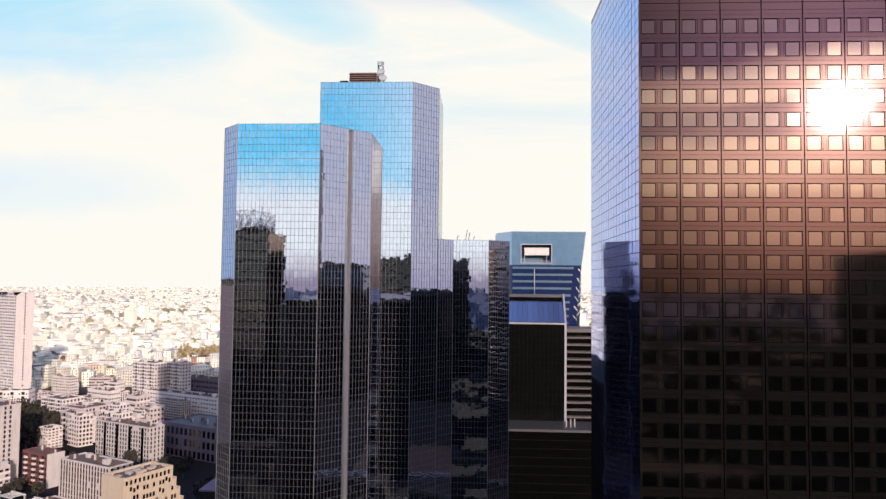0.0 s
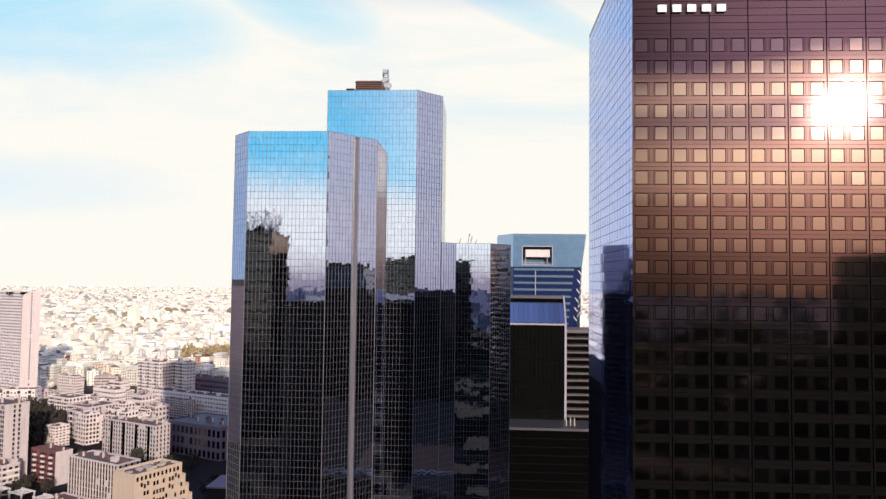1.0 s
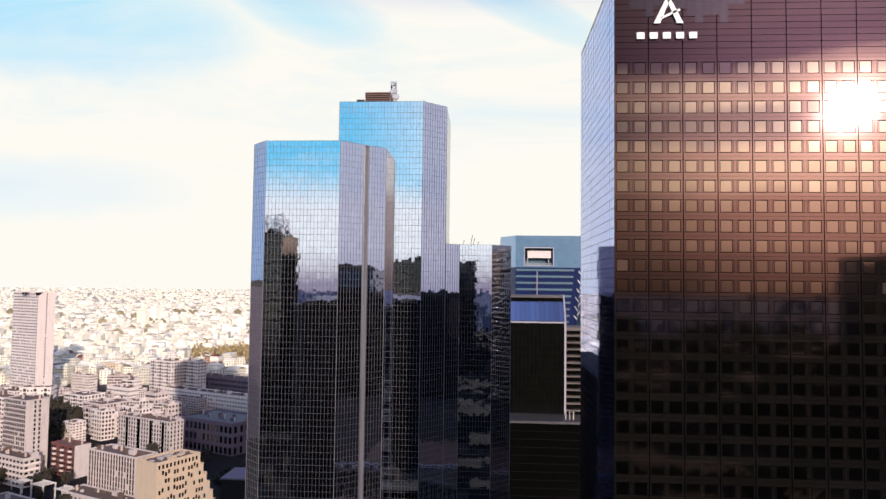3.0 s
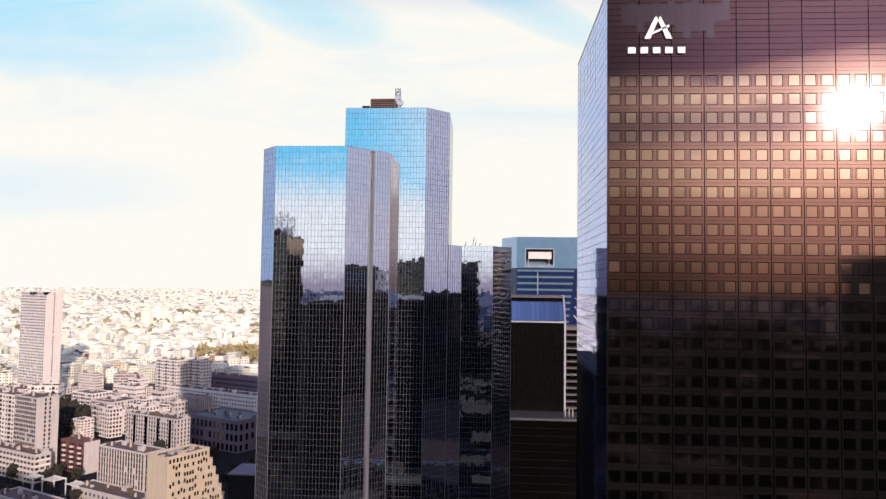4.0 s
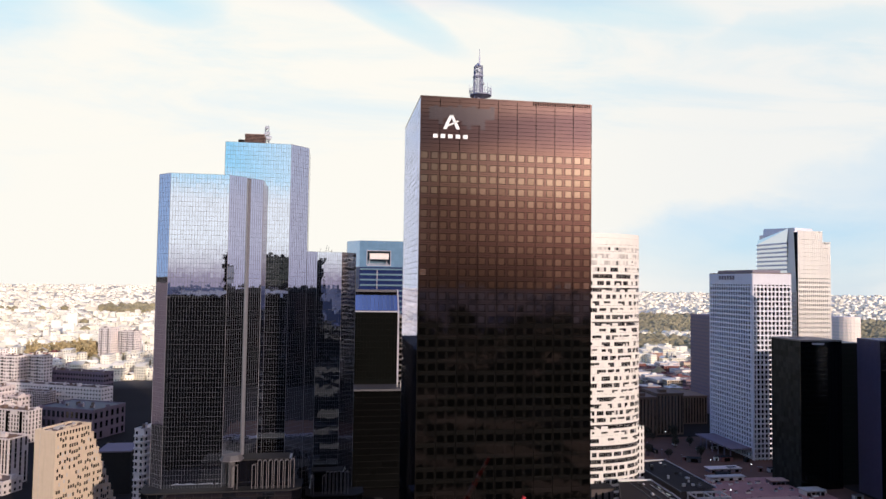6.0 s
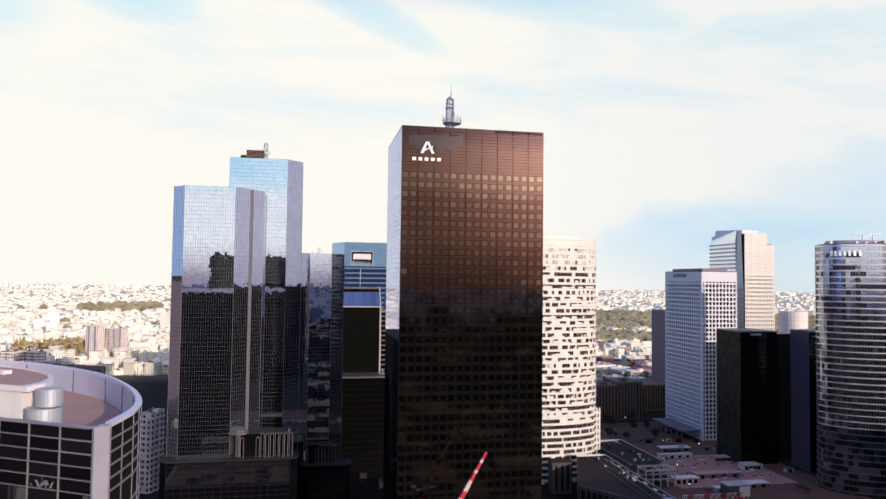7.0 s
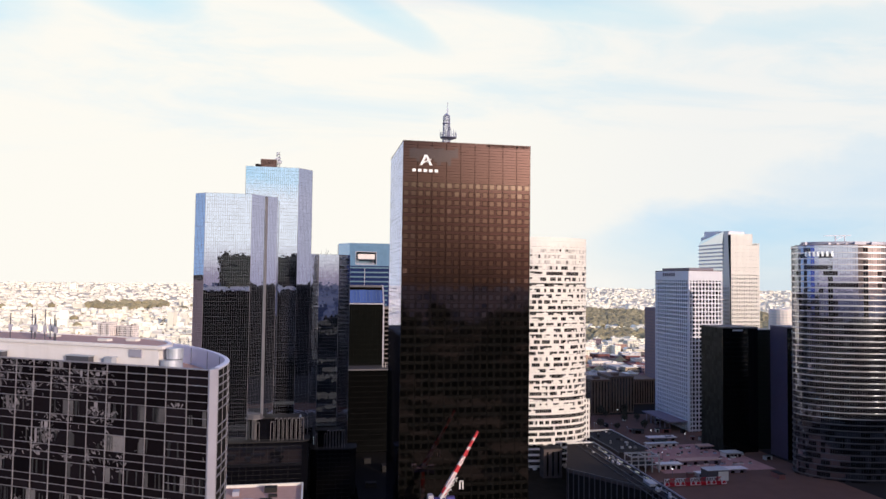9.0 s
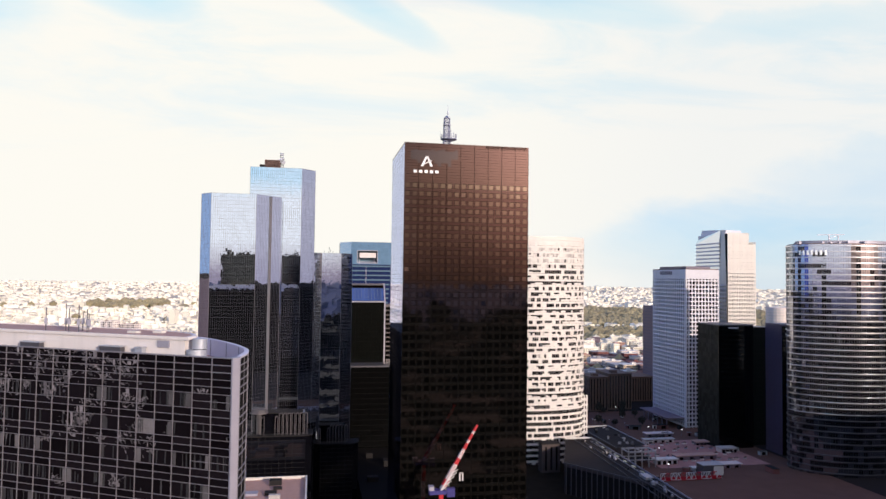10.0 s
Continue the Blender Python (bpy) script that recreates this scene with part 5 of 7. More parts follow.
    for i in range(len(arc) - 1):
        mm, ln = face_frame(arc[i], arc[i + 1])
        part("parapet", add_box(Shape(), mm, 0.0, ln, Z - 2.6, Z, -0.35, 0.02), [M_PARAPET], t, "pale metal parapet")
        if i >= 18:
            part("outer_glazing", add_box(Shape(), mm, 0.03, ln - 0.03, Z - 2.6, Z - 0.2, 0.02, 0.05), [M_RBGL], t)
        if i % 3 == 0:
            part("parapet_joint", add_box(Shape(), mm, -0.04, 0.04, Z - 2.5, Z - 0.05, -0.40, -0.34), [M_MULLION], t)
    part("coping", Shape().strip(inset(arc, -0.004), inset(arc, 0.012), Z, Z + 0.15), [M_PARAPET], t)
    # penthouse with reddish flat roof
    d = (p_left - p_corner).normalized()
    side = Vector((-d.y, d.x)) * -1
    if side.y < 0:
        side = -side

    def place(a, s):
        v = p_corner + d * a + side * s
        return (v.x, v.y)

    ph = [place(8.2, 1.5), place(92, 1.5), place(92, 10), place(24, 10)] + [place(8.2 + 15.8 * (1 - math.cos(k * math.pi / 14)) ** 1.0, 1.5 + 8.5 * math.sin(k * math.pi / 14)) for k in range(6, 0, -1)]
    pent = part("penthouse", Shape().prism(ph[::-1], Z - 2.4, Z + 1.8), [M_PENT], t, "white penthouse wall")
    part("penthouse_roof", Shape().prism(inset(ph, -0.01)[::-1], Z + 1.8, Z + 2.0), [M_ROOFTERRA], pent)
    part("roof_edge", Shape().strip(inset(ph, -0.015)[::-1], inset(ph, 0.004)[::-1], Z + 1.75, Z + 2.15, True), [M_PENT], pent)
    part("hatch", Shape().box(-0.9, 0.9, -0.1, 0.1, 0, 0.9, Matrix.Translation((*place(11.4, 1.4), Z + 0.7)) @ Matrix.Rotation(math.atan2(-d.y, -d.x), 4, "Z")), [M_STEEL], pent)
    v = thing("roof_vent", "round silver ventilation drum on roof terrace", "roof equipment", (*place(7.0, 2.3), Z - 2.4), "roof vents")
    cx, cy = place(7.0, 2.3)
    part("drum", Shape().cyl((cx, cy), 1.25, 1.25, Z - 2.4, Z + 0.55, 24), [M_LATTICE], v)
    part("upper_drum", Shape().cyl((cx + 0.3, cy + 0.2), 0.95, 0.95, Z + 0.65, Z + 1.9, 24), [M_LATTICE], v)
    part("collar", Shape().cyl((cx + 0.3, cy + 0.2), 0.8, 0.8, Z + 0.55, Z + 0.65, 24), [M_MULLION], v)
    part("cowl", Shape().cyl((cx - 0.9, cy + 1.5), 0.75, 0.75, Z - 2.4, Z + 1.7, 20), [M_STEEL], v)
    for a, s in ((14.6, 0.9), (19.2, 0.9), (33, 0.9)):
        e = thing("roof_vent", "low grey boxed roof ventilator beside the penthouse", "roof equipment", (*place(a, s), Z - 2.4), "roof vents")
        x, y = place(a, s)
        turned = Matrix.Translation((x, y, Z)) @ Matrix.Rotation(math.atan2(-d.y, -d.x), 4, "Z")
        hw = 0.55 if a < 15 else 1.7
        part("box", Shape().box(-hw, hw, -0.4, 0.4, -2.4, 0.55, turned), [M_LATTICE if a < 15 else M_MULLION], e)
        part("lid", Shape().box(-hw - 0.1, hw + 0.1, -0.47, 0.47, 0.55, 0.68, turned), [M_LATTICE], e)
    for a, s in ((16.5, 6.5), (19.5, 5.0), (30, 7)):
        x, y = place(a, s)
        e = thing("skylight", "small white roof skylight on reddish gravel", "skylight", (x, y, Z + 2.0), "skylights")
        part("kerb", Shape().box(-0.8, 0.8, -0.4, 0.4, 0, 0.3, Matrix.Translation((x, y, Z + 2.0)) @ Matrix.Rotation(-0.55, 4, "Z")), [M_WHITE], e)
    for n, (a, s) in enumerate(((24.5, 2.2), (25.6, 3.0), (26.5, 2.4), (27.6, 4.2), (28.4, 2.6), (29.8, 3.4), (31, 5), (33, 3))):
        x, y = place(a, s)
        e = thing("roof_antenna", "thin grey rod antenna with small panels on roof", "antenna", (x, y, Z + 2.0))
        part("rod", Shape().bar((x, y, Z + 2.0), (x, y, Z + 4.6 + 0.6 * (n % 3)), 0.1), [M_MULLION], e)
        part("panel", Shape().box(x - 0.2, x + 0.2, y - 0.1, y + 0.1, Z + 3.0, Z + 3.8), [M_STEEL], e)
    return t


round_block()


# ---- crane ----
def tower_crane():
    tip, foot = Vector((58.8, 71.2, 66.3)), Vector((46.0, 71.2, 44.0))
    t = thing("tower_crane", "red and white luffing boom crane with blue cab", "crane", (foot.x, foot.y, 0))
    n, lacing = 20, Shape()
    for i in range(n):
        a, b = foot + (tip - foot) * (i / n), foot + (tip - foot) * ((i + 1) / n)
        sh = Shape()
        w = 0.72 - 0.024 * i
        q = (tip - foot).to_track_quat("Z", "X").to_matrix().to_4x4()
        seg = (b - a).length
        m = Matrix.Translation(a) @ q
        k = w + 0.12
        ends = [m @ Vector((sx * k, sy * k, zz)) for zz, k in ((0.02, k), (seg - 0.02, k - 0.024)) for sx, sy in ((-1, -1), (1, -1), (1, 1), (-1, 1))]
        sh.v += [tuple(p) for p in ends]
        sh.f += [(3, 2, 1, 0), (4, 5, 6, 7), (0, 1, 5, 4), (1, 2, 6, 5), (2, 3, 7, 6), (3, 0, 4, 7)]
        sh.mi += [0] * 6
        for k in range(2):
            for sx in (-1, 1):
                lacing.bar(m @ Vector((sx * (w + 0.14), -w, seg * k / 2)), m @ Vector((sx * (w + 0.14), w, seg * (k + 1) / 2)), 0.10)
                lacing.bar(m @ Vector((-w, sx * (w + 0.14), seg * k / 2)), m @ Vector((w, sx * (w + 0.14), seg * (k + 1) / 2)), 0.10)
        part("boom_section", sh, [M_CRANEWH if i in (2, 3, 4, 5, 6, 9, 10, 11, 14, 17) else M_CRANERED], t)
    part("boom_lacing", lacing, [M_CRANERED], t, "thin red lacing bars", kind="stuff")
    for s in (-1, 1):
        part("frame_leg", Shape().bar((44.8, 71.2 + s, 42.5), (49.5, 71.2 + s, 49.5), 0.6), [M_CRANEWH], t)
    deck = part("machine_deck", Shape().box(40.5, 48.0, 69.6, 72.8, 41.0, 42.5), [M_CRANEBL], t)
    part("cab", Shape().box(47.0, 50.0, 69.4, 71.4, 40.0, 43.2), [M_CRANEBL], deck)
    part("counterweight", Shape().box(40.3, 42.2, 69.8, 72.6, 42.5, 43.9), [M_STEEL], deck)
    for z in range(6):
        part("mast_section", Shape().box(44.2, 45.8, 70.4, 72.0, z * 6.8 + 0.05, z * 6.8 + 6.8), [M_CRANERED if z % 2 else M_CRANEWH], t)
    for k in range(5):
        z = 42.5 + k * 1.5
        part("gantry_brace", Shape().bar((44.9 + k, 70.2, z), (47.2 + k, 70.2, z + 1.5), 0.24), [M_CRANEWH], deck)
        part("gantry_brace", Shape().bar((46.8 + k, 70.2, z), (45.6 + k, 70.2, z + 1.5), 0.24), [M_CRANEWH], deck)
    part("side_frame", Shape().box(51.5, 52.0, 69.0, 69.3, 46, 49).box(52.6, 53.1, 69.0, 69.3, 46, 49).box(51.5, 53.1, 69.0, 69.3, 48.7, 49.1), [M_CRANEWH], deck)


tower_crane()


# ---- plaza and mall ----
def mall():
    plaza = Shape().box(120, 320, 120, 420, 0.0, 0.4)
    tagged(part("plaza", plaza, [M_PLAZA], None), "reddish stone-paved plaza in shade", "plaza", kind="structure")
    terrace = Shape().box(221, 300, 232, 304, 0.4, 0.46)
    tagged(part("terrace", terrace, [material("pink_terrace_paving", (0.36, 0.19, 0.17), 0.9, var=0.3, scale=0.15, fine=1.5, ior=1.1)], None), "pinkish paved terrace on the plaza", "terrace", kind="structure")
    t = thing("mall_hall", "long dark wedge-shaped shopping hall with ribbed wall", "shopping hall", (164, 180, 0))
    A, E, D, C, R, B = (160.0, 244.8), (139.3, 191.4), (170.8, 145.5), (168.8, 91.1), (172.3, 91.1), (176.4, 242.0)
    part("hall", Shape().prism([E, D, C, R, B, A], 0.4, 17.6), [M_HALL], t)
    part("roof_slope", Shape().quad([(*E, 17.7), (*D, 18.2), (*B, 19.1), (*A, 18.2)]).quad([(*D, 18.2), (*C, 18.2), (*R, 19.1), (*B, 19.1)]), [M_HALLROOF], t)
    g = random.Random(31)
    for (p, q) in ((E, D), (D, C)):
        m, length = face_frame(p, q)
        part("eave", add_box(Shape(), m, 0, length, 17.2, 17.9, -0.2, 0.35), [M_BAND], t)
        n = int(length / 3.4)
        rm = Shape().box(-0.22, 0.22, 0.4, 17.2, -0.1, 0.5).mesh("rib", [M_BAND])
        for i in range(n):
            part("rib", rm, None, t, at=m @ Matrix.Translation((1.4 + i * 3.4, 0, 0)))
        part("window_strip", add_box(Shape(), m, 0.5, length - 0.5, 0.6, 15.6, 0.0, 0.06), [M_NEARBLACK], t)
    ma, la = face_frame(B, A)
    part("end_coping", add_box(Shape(), ma, -0.4, la + 0.4, 18.3, 19.6, -0.8, 0.2), [M_WHITE], t)
    along, _ = face_frame(B, R)
    run = math.dist(B, R)
    part("ridge_rail", add_box(Shape(), along, 0, run, 19.2, 19.9, -0.25, 0.0), [M_STEEL], t)
    part("ridge_rail", add_box(Shape(), along, 8, run, 19.0, 19.35, 3.2, 3.5), [M_CONC], t)
    for i in range(34):
        u, v = g.uniform(3, run - 6), g.choice((1.0, 2.2, 4.4, 6.0, 8.5))
        part("roof_unit", add_box(Shape(), along, u, u + g.uniform(0.5, 2.6), 18.2, 19.0 + g.uniform(0.3, 0.9), v, v + g.uniform(0.5, 1.3)), [g.choice((M_BAND, M_CONC, M_STEEL, M_DCONC))], t)
    for i in range(9):
        u = 12 + i * 11
        part("rooflight", add_box(Shape(), along, u, u + 4.5, 18.3, 19.35, 1.2, 2.6), [M_DARKGL], t)
    part("rooflight", add_box(Shape(), along, 84, 92, 18.3, 19.7, 1.0, 5.5), [M_CONC], t)
    md, ld = face_frame(A, E)
    part("end_rail", add_box(Shape(), md, 0, ld, 17.8, 18.6, 0.0, 0.2), [M_BAND], t)
    part("roof_seam", add_box(Shape(), along, 2, run, 18.6, 19.1, 8.0, 8.25), [M_BAND], t)
    part("roof_seam", add_box(Shape(), along, 2, run - 30, 18.4, 18.9, 12.0, 12.2), [M_BAND], t)
    y_ = thing("stair_block", "narrow dark concrete stair block before the curved tower", "building", (146, 236, 0))
    part("shaft", Shape().box(140, 152, 232.5, 240, 0.4, 18.3), [M_HALL], y_)
    part("cap", Shape().box(139.6, 152.4, 232.1, 240.4, 18.3, 18.8), [M_DCONC], y_)
    for k in range(3):
        part("slit", Shape().box(142 + k * 3.5, 143.1 + k * 3.5, 232.4, 232.5, 2, 16.5), [M_DARKGL], y_)
    garden = Shape().box(100, 178, 121, 264, 0.4, 0.5)
    tagged(part("garden", garden, [material("dark_planting", (0.016, 0.014, 0.011), 0.95, var=0.5, scale=0.2, fine=2, ior=1.1)], None), "dark planted strip beside the hall", "garden", kind="structure")
    w = thing("mall_wing", "second dark shopping hall wing with pale end coping", "shopping hall", (207, 278, 0))
    part("hall", Shape().box(197, 217, 248, 307, 0.4, 10.6), [M_HALL], w)
    part("roof_slope", Shape().quad([(196.5, 247, 10.8), (217.5, 247, 12.2), (217.5, 307, 12.2), (196.5, 307, 10.8)]), [M_HALLROOF], w)
    part("eave", Shape().box(196.2, 196.9, 247, 307, 10.3, 11.1), [M_BAND], w)
    part("ridge_rail", Shape().box(217.2, 217.5, 247, 307, 12.3, 12.9), [M_STEEL], w)
    part("end_coping", Shape().box(196, 218, 307, 307.9, 10.8, 12.6), [M_CONC], w)
    for i in range(14):
        x, y = g.uniform(199, 214), g.uniform(250, 303)
        part("roof_unit", Shape().box(x, x + g.uniform(0.6, 2.2), y, y + g.uniform(0.6, 2.4), 11.2, 12.3 + g.uniform(0.2, 0.8)), [g.choice((M_BAND, M_CONC, M_DCONC))], w)
    f = thing("steel_frame", "open pale steel frame structure on the plaza", "steel frame", (209, 241, 0.4))
    for x in (200, 204.7, 209.4, 214.1, 218.8):
        for y in (236, 246):
            part("post", Shape().box(x - 0.32, x + 0.32, y - 0.32, y + 0.32, 0.4, 10), [M_CONC], f)
    for y in (236, 246):
        part("beam", Shape().box(199.5, 219.3, y - 0.4, y + 0.4, 10, 11), [M_CONC], f)
        part("beam", Shape().box(199.5, 219.3, y - 0.25, y + 0.25, 5, 5.6), [M_CONC], f)
    for x in (200, 209.4, 218.8):
        part("cross_beam", Shape().box(x - 0.3, x + 0.3, 236.4, 245.6, 10.05, 10.8), [M_CONC], f)
    part("floor", Shape().box(200.4, 218.4, 236.5, 245.5, 4.5, 4.8), [M_DCONC], f)
    k = thing("plaza_kiosk", "low grey kiosk box with pale lit front", "kiosk", (258, 226, 0.4))
    part("body", Shape().box(238, 252, 211, 219, 0.4, 7), [M_MULLION], k)
    part("front", Shape().box(245, 251.8, 210.8, 211, 0.8, 6.4), [M_WHITE], k)
    part("roof", Shape().box(237.6, 252.4, 210.6, 219.4, 7, 7.4), [M_CONC], k)
    for i, (x, y, wx, wy, h) in enumerate(((265, 320, 22, 6, 2.6), (255, 301, 24, 4, 2.6), (256, 252, 30, 6, 3.0), (229.5, 243, 15, 5, 3.5), (262, 230, 26, 6, 2.6), (290, 267, 12, 7, 3.2), (284, 290, 12, 6, 2.6), (248, 224, 20, 4, 2.4))):
        e = thing("market_pavilion", "low pale market pavilion with flat roof on plaza", "pavilion", (x, y, 0.4), "plaza pavilions")
        part("body", Shape().box(x - wx / 2, x + wx / 2, y - wy / 2, y + wy / 2, 0.4, h), [M_PINK if i % 2 else M_VIOLETBRICK], e)
        part("roof", Shape().box(x - wx / 2 - 0.6, x + wx / 2 + 0.6, y - wy / 2 - 0.6, y + wy / 2 + 0.6, h, h + 0.5), [(M_PINK, M_CONC, M_ROOFTERRA, M_WHITE)[i % 4]], e)
        for j in range(4):
            xx = x - wx / 2 + (j + 0.5) * wx / 4
            part("door", Shape().box(xx - 1.2, xx + 1.2, y - wy / 2 - 0.12, y - wy / 2, 0.4, h - 0.6), [M_BLACKGL], e)
    b = thing("lattice_barrier", "red and white lattice truss lying across plaza site", "truss", (235, 208, 0.4))
    for i in range(12):
        x = 206 + i * 3.4
        col = M_CRANEWH if i % 3 != 1 else M_CRANERED
        part("truss_bay", Shape().bar((x, 205, 1), (x + 3.3, 205, 1), 0.3).bar((x, 205, 5), (x + 3.3, 205, 5), 0.3).bar((x, 205, 1), (x + 1.65, 205, 5), 0.25).bar((x + 1.65, 205, 5), (x + 3.3, 205, 1), 0.25).bar((x, 205, 1), (x, 205, 5), 0.25), [col], b)
    # Red panel added behind the truss: a red glow put into colour.
    part("red_glow_panel", Shape().box(206, 247, 205.4, 205.6, 0.4, 2.6), [M_CRANERED], b, "red panel in place of a red glow")
    lit = bpy.data.materials.new("lit_globe")
    lit.use_nodes = True
    glow_ = lit.node_tree.nodes["Principled BSDF"]
    glow_.inputs["Emission Color"].default_value = (1.0, 0.95, 0.9, 1)
    glow_.inputs["Emission Strength"].default_value = 3.0
    for i in range(14):
        x, y = ((273.3, 416.2), (283.2, 316.6), (221.5, 224), (296, 309), (262, 330))[i] if i < 5 else (g.uniform(222, 300), g.uniform(225, 400))
        l = thing("street_lamp", "slim plaza lamp with lit white globe", "street lamp", (x, y, 0.4), "plaza lamps")
        part("pole", Shape().bar((x, y, 0.4), (x, y, 5.2), 0.2), [M_MULLION], l)
        part("globe", Shape().cyl((x, y), 0.3, 0.24, 5.2, 5.7, 10), [lit if i < 6 else M_STEEL], l)
    lowb = thing("low_block", "low pale block with flat white roof beyond the plaza", "office building", (382, 628, 0))
    part("body", Shape().box(366, 398, 616, 640, 0, 15), [M_VIOLETBRICK], lowb)
    part("roof", Shape().box(364, 400, 614, 642, 15, 18), [M_CONC], lowb)
    for i, (x0, x1, y0, y1, h) in enumerate(((214, 238, 432, 452, 22), (252, 270, 425, 448, 31), (273, 296, 430, 460, 33), (236, 258, 480, 500, 26), (300, 340, 470, 500, 24), (205, 226, 465, 486, 24))):
        e = thing("dark_block", "violet or brown office block with upright window strips", "office building", ((x0 + x1) / 2, (y0 + y1) / 2, 0), "blocks beyond the plaza")
        part("body", Shape().box(x0, x1, y0, y1, 0, h), [M_VIOLETBRICK if i in (0, 5) else M_BROWN], e)
        part("roof", Shape().box(x0 - 0.4, x1 + 0.4, y0 - 0.4, y1 + 0.4, h, h + 0.8).box(x0 + 4, x0 + 10, y0 + 4, y0 + 9, h + 0.8, h + 3.2), [M_ROOF], e)
        n = int((x1 - x0) / 2.6)
        for k in range(n):
            xx = x0 + (k + 0.5) * (x1 - x0) / n
            part("window_strip", Shape().box(xx - 0.45, xx + 0.45, y0 - 0.12, y0, 1.2, h - 1.2), [M_DARKGL], e)
        n = int((y1 - y0) / 2.6)
        for k in range(n):
            yy = y0 + (k + 0.5) * (y1 - y0) / n
            part("window_strip", Shape().box(x0 - 0.12, x0, yy - 0.45, yy + 0.45, 1.2, h - 1.2), [M_DARKGL], e)
    gb = random.Random(83)
    for i in range(64):
        k_ = 530 + (i // 8) * 38 + gb.uniform(-14, 14)
        x, y = k_ * 0.6 - 60 + (i % 8) * 26 + gb.uniform(-7, 7), k_
        wx, wy, h = gb.uniform(14, 30), gb.uniform(10, 16), gb.uniform(9, 20)
        wall, tone = gb.choice(((M_PINK, "pinkish"), (M_RENDER, "white"), (M_VIOLETBRICK, "violet-grey"), (M_RED, "brick-red"), (M_CREAM, "cream")))
        e = thing("town_block", tone + " low town block with flat roof beyond plaza", "building", (x, y, 0), "low blocks beyond the plaza")
        part("body", Shape().box(x - wx / 2, x + wx / 2, y - wy / 2, y + wy / 2, 0, h), [wall], e)
        part("roof", Shape().box(x - wx / 2 - 0.4, x + wx / 2 + 0.4, y - wy / 2 - 0.4, y + wy / 2 + 0.4, h, h + 0.6).box(x - 2, x + 3, y - 2, y + 2, h + 0.6, h + 2.6), [gb.choice((M_CONC, M_ROOFTERRA, M_RED, M_WHITE))], e)
        wins = Shape()
        for f in range(int(h / 3.1)):
            for c in range(int(wx / 2.6)):
                wins.box(x - wx / 2 + 0.8 + c * 2.6, x - wx / 2 + 2.2 + c * 2.6, y - wy / 2 - 0.06, y - wy / 2 + 0.05, 1.0 + f * 3.1, 2.5 + f * 3.1)
            for c in range(int(wy / 2.6)):
                wins.box(x - wx / 2 - 0.06, x - wx / 2 + 0.05, y - wy / 2 + 0.8 + c * 2.6, y - wy / 2 + 2.2 + c * 2.6, 1.0 + f * 3.1, 2.5 + f * 3.1)
        part("glazing", wins, [M_DARKGL_J], e, kind="stuff")
    # planters with shrubs along the terrace
    for i in range(44):
        x, y = 228 + (i % 11) * 6.2 + gb.uniform(-1.2, 1.2), 246 + (i // 11) * 15 + gb.uniform(-3, 3)
        if 286 < x and y > 270:
            continue
        e = thing("planter", "pale concrete planter with dark shrub on terrace", "planter", (x, y, 0.46), "terrace planters")
        w_ = gb.uniform(0.7, 1.8)
        part("trough", Shape().prism([(x - w_, y - 0.6), (x + w_, y - 0.6), (x + w_ * 0.95, y + 0.6), (x - w_ * 0.95, y + 0.6)], 0.46, 1.3), [gb.choice((M_CONC, M_STEEL, M_PINK, M_WHITE))], e)
        bush = Shape()
        for k in range(26):
            px, py, pz, sz = x + gb.uniform(-w_, w_) * 0.8, y + gb.uniform(-0.4, 0.4), 1.3 + gb.uniform(0, 0.9), gb.uniform(0.15, 0.35)
            bush.quad([(px - sz, py, pz), (px, py - sz, pz + sz), (px + sz, py, pz + 0.3 * sz), (px, py + sz, pz - sz)])
        part("shrub", bush, [M_LEAF], e)
    # stalls, vans and site huts scattered over the plaza
    for i in range(34):
        x, y = gb.uniform(196, 318), gb.uniform(196, 400)
        if 216 < x < 243 and 245 < y < 316 or 286 < x < 320 and 272 < y < 305 or 300 < x and y > 340 or x > 300 and y < 240:
            continue
        wx, wy, h = gb.choice(((6, 2.4, 2.6), (3, 3, 2.6), (9, 4, 3.0), (4.5, 2, 2.0)))
        q = Matrix.Translation((x, y, 0.4)) @ Matrix.Rotation(gb.choice((0, 0.1, 1.5, -0.3)), 4, "Z")
        tone, mt = gb.choice((("white", M_WHITE), ("grey", M_MULLION), ("dark", M_DCONC), ("brown-red", M_RED), ("pale", M_CONC)))
        e = thing("site_hut", tone + " small hut or stall on the plaza", "hut", (x, y, 0.4), "huts on the plaza")
        part("body", Shape().box(-wx / 2, wx / 2, -wy / 2, wy / 2, 0, h, q), [mt], e)
        part("roof", Shape().box(-wx / 2 - 0.2, wx / 2 + 0.2, -wy / 2 - 0.2, wy / 2 + 0.2, h, h + 0.2, q), [gb.choice((M_BAND, M_ROOF, M_DCONC))], e)
        part("opening", Shape().box(-wx / 4, wx / 4, -wy / 2 - 0.05, -wy / 2 + 0.02, 0.1, h - 0.5, q), [M_BLACKGL], e)
    e = thing("pale_tower", "distant pale cylindrical apartment tower", "apartment tower", (531, 535, 0))
    part("shaft", Shape().cyl((531, 535), 14, 14, 0, 93, 24), [M_RENDER], e)
    for f in range(28):
        part("floor_ring", Shape().cyl((531, 535), 14.4, 14.4, 3 + f * 3.2, 4.2 + f * 3.2, 24), [M_WHITE], e)
    r = thing("terrace_roof", "low building with pinkish roof terrace and white parapet", "building", (-33, 124, 0))
    x0, x1, y0, y1, z = -62.0, -4.8, 104.0, 141.0, 29.0
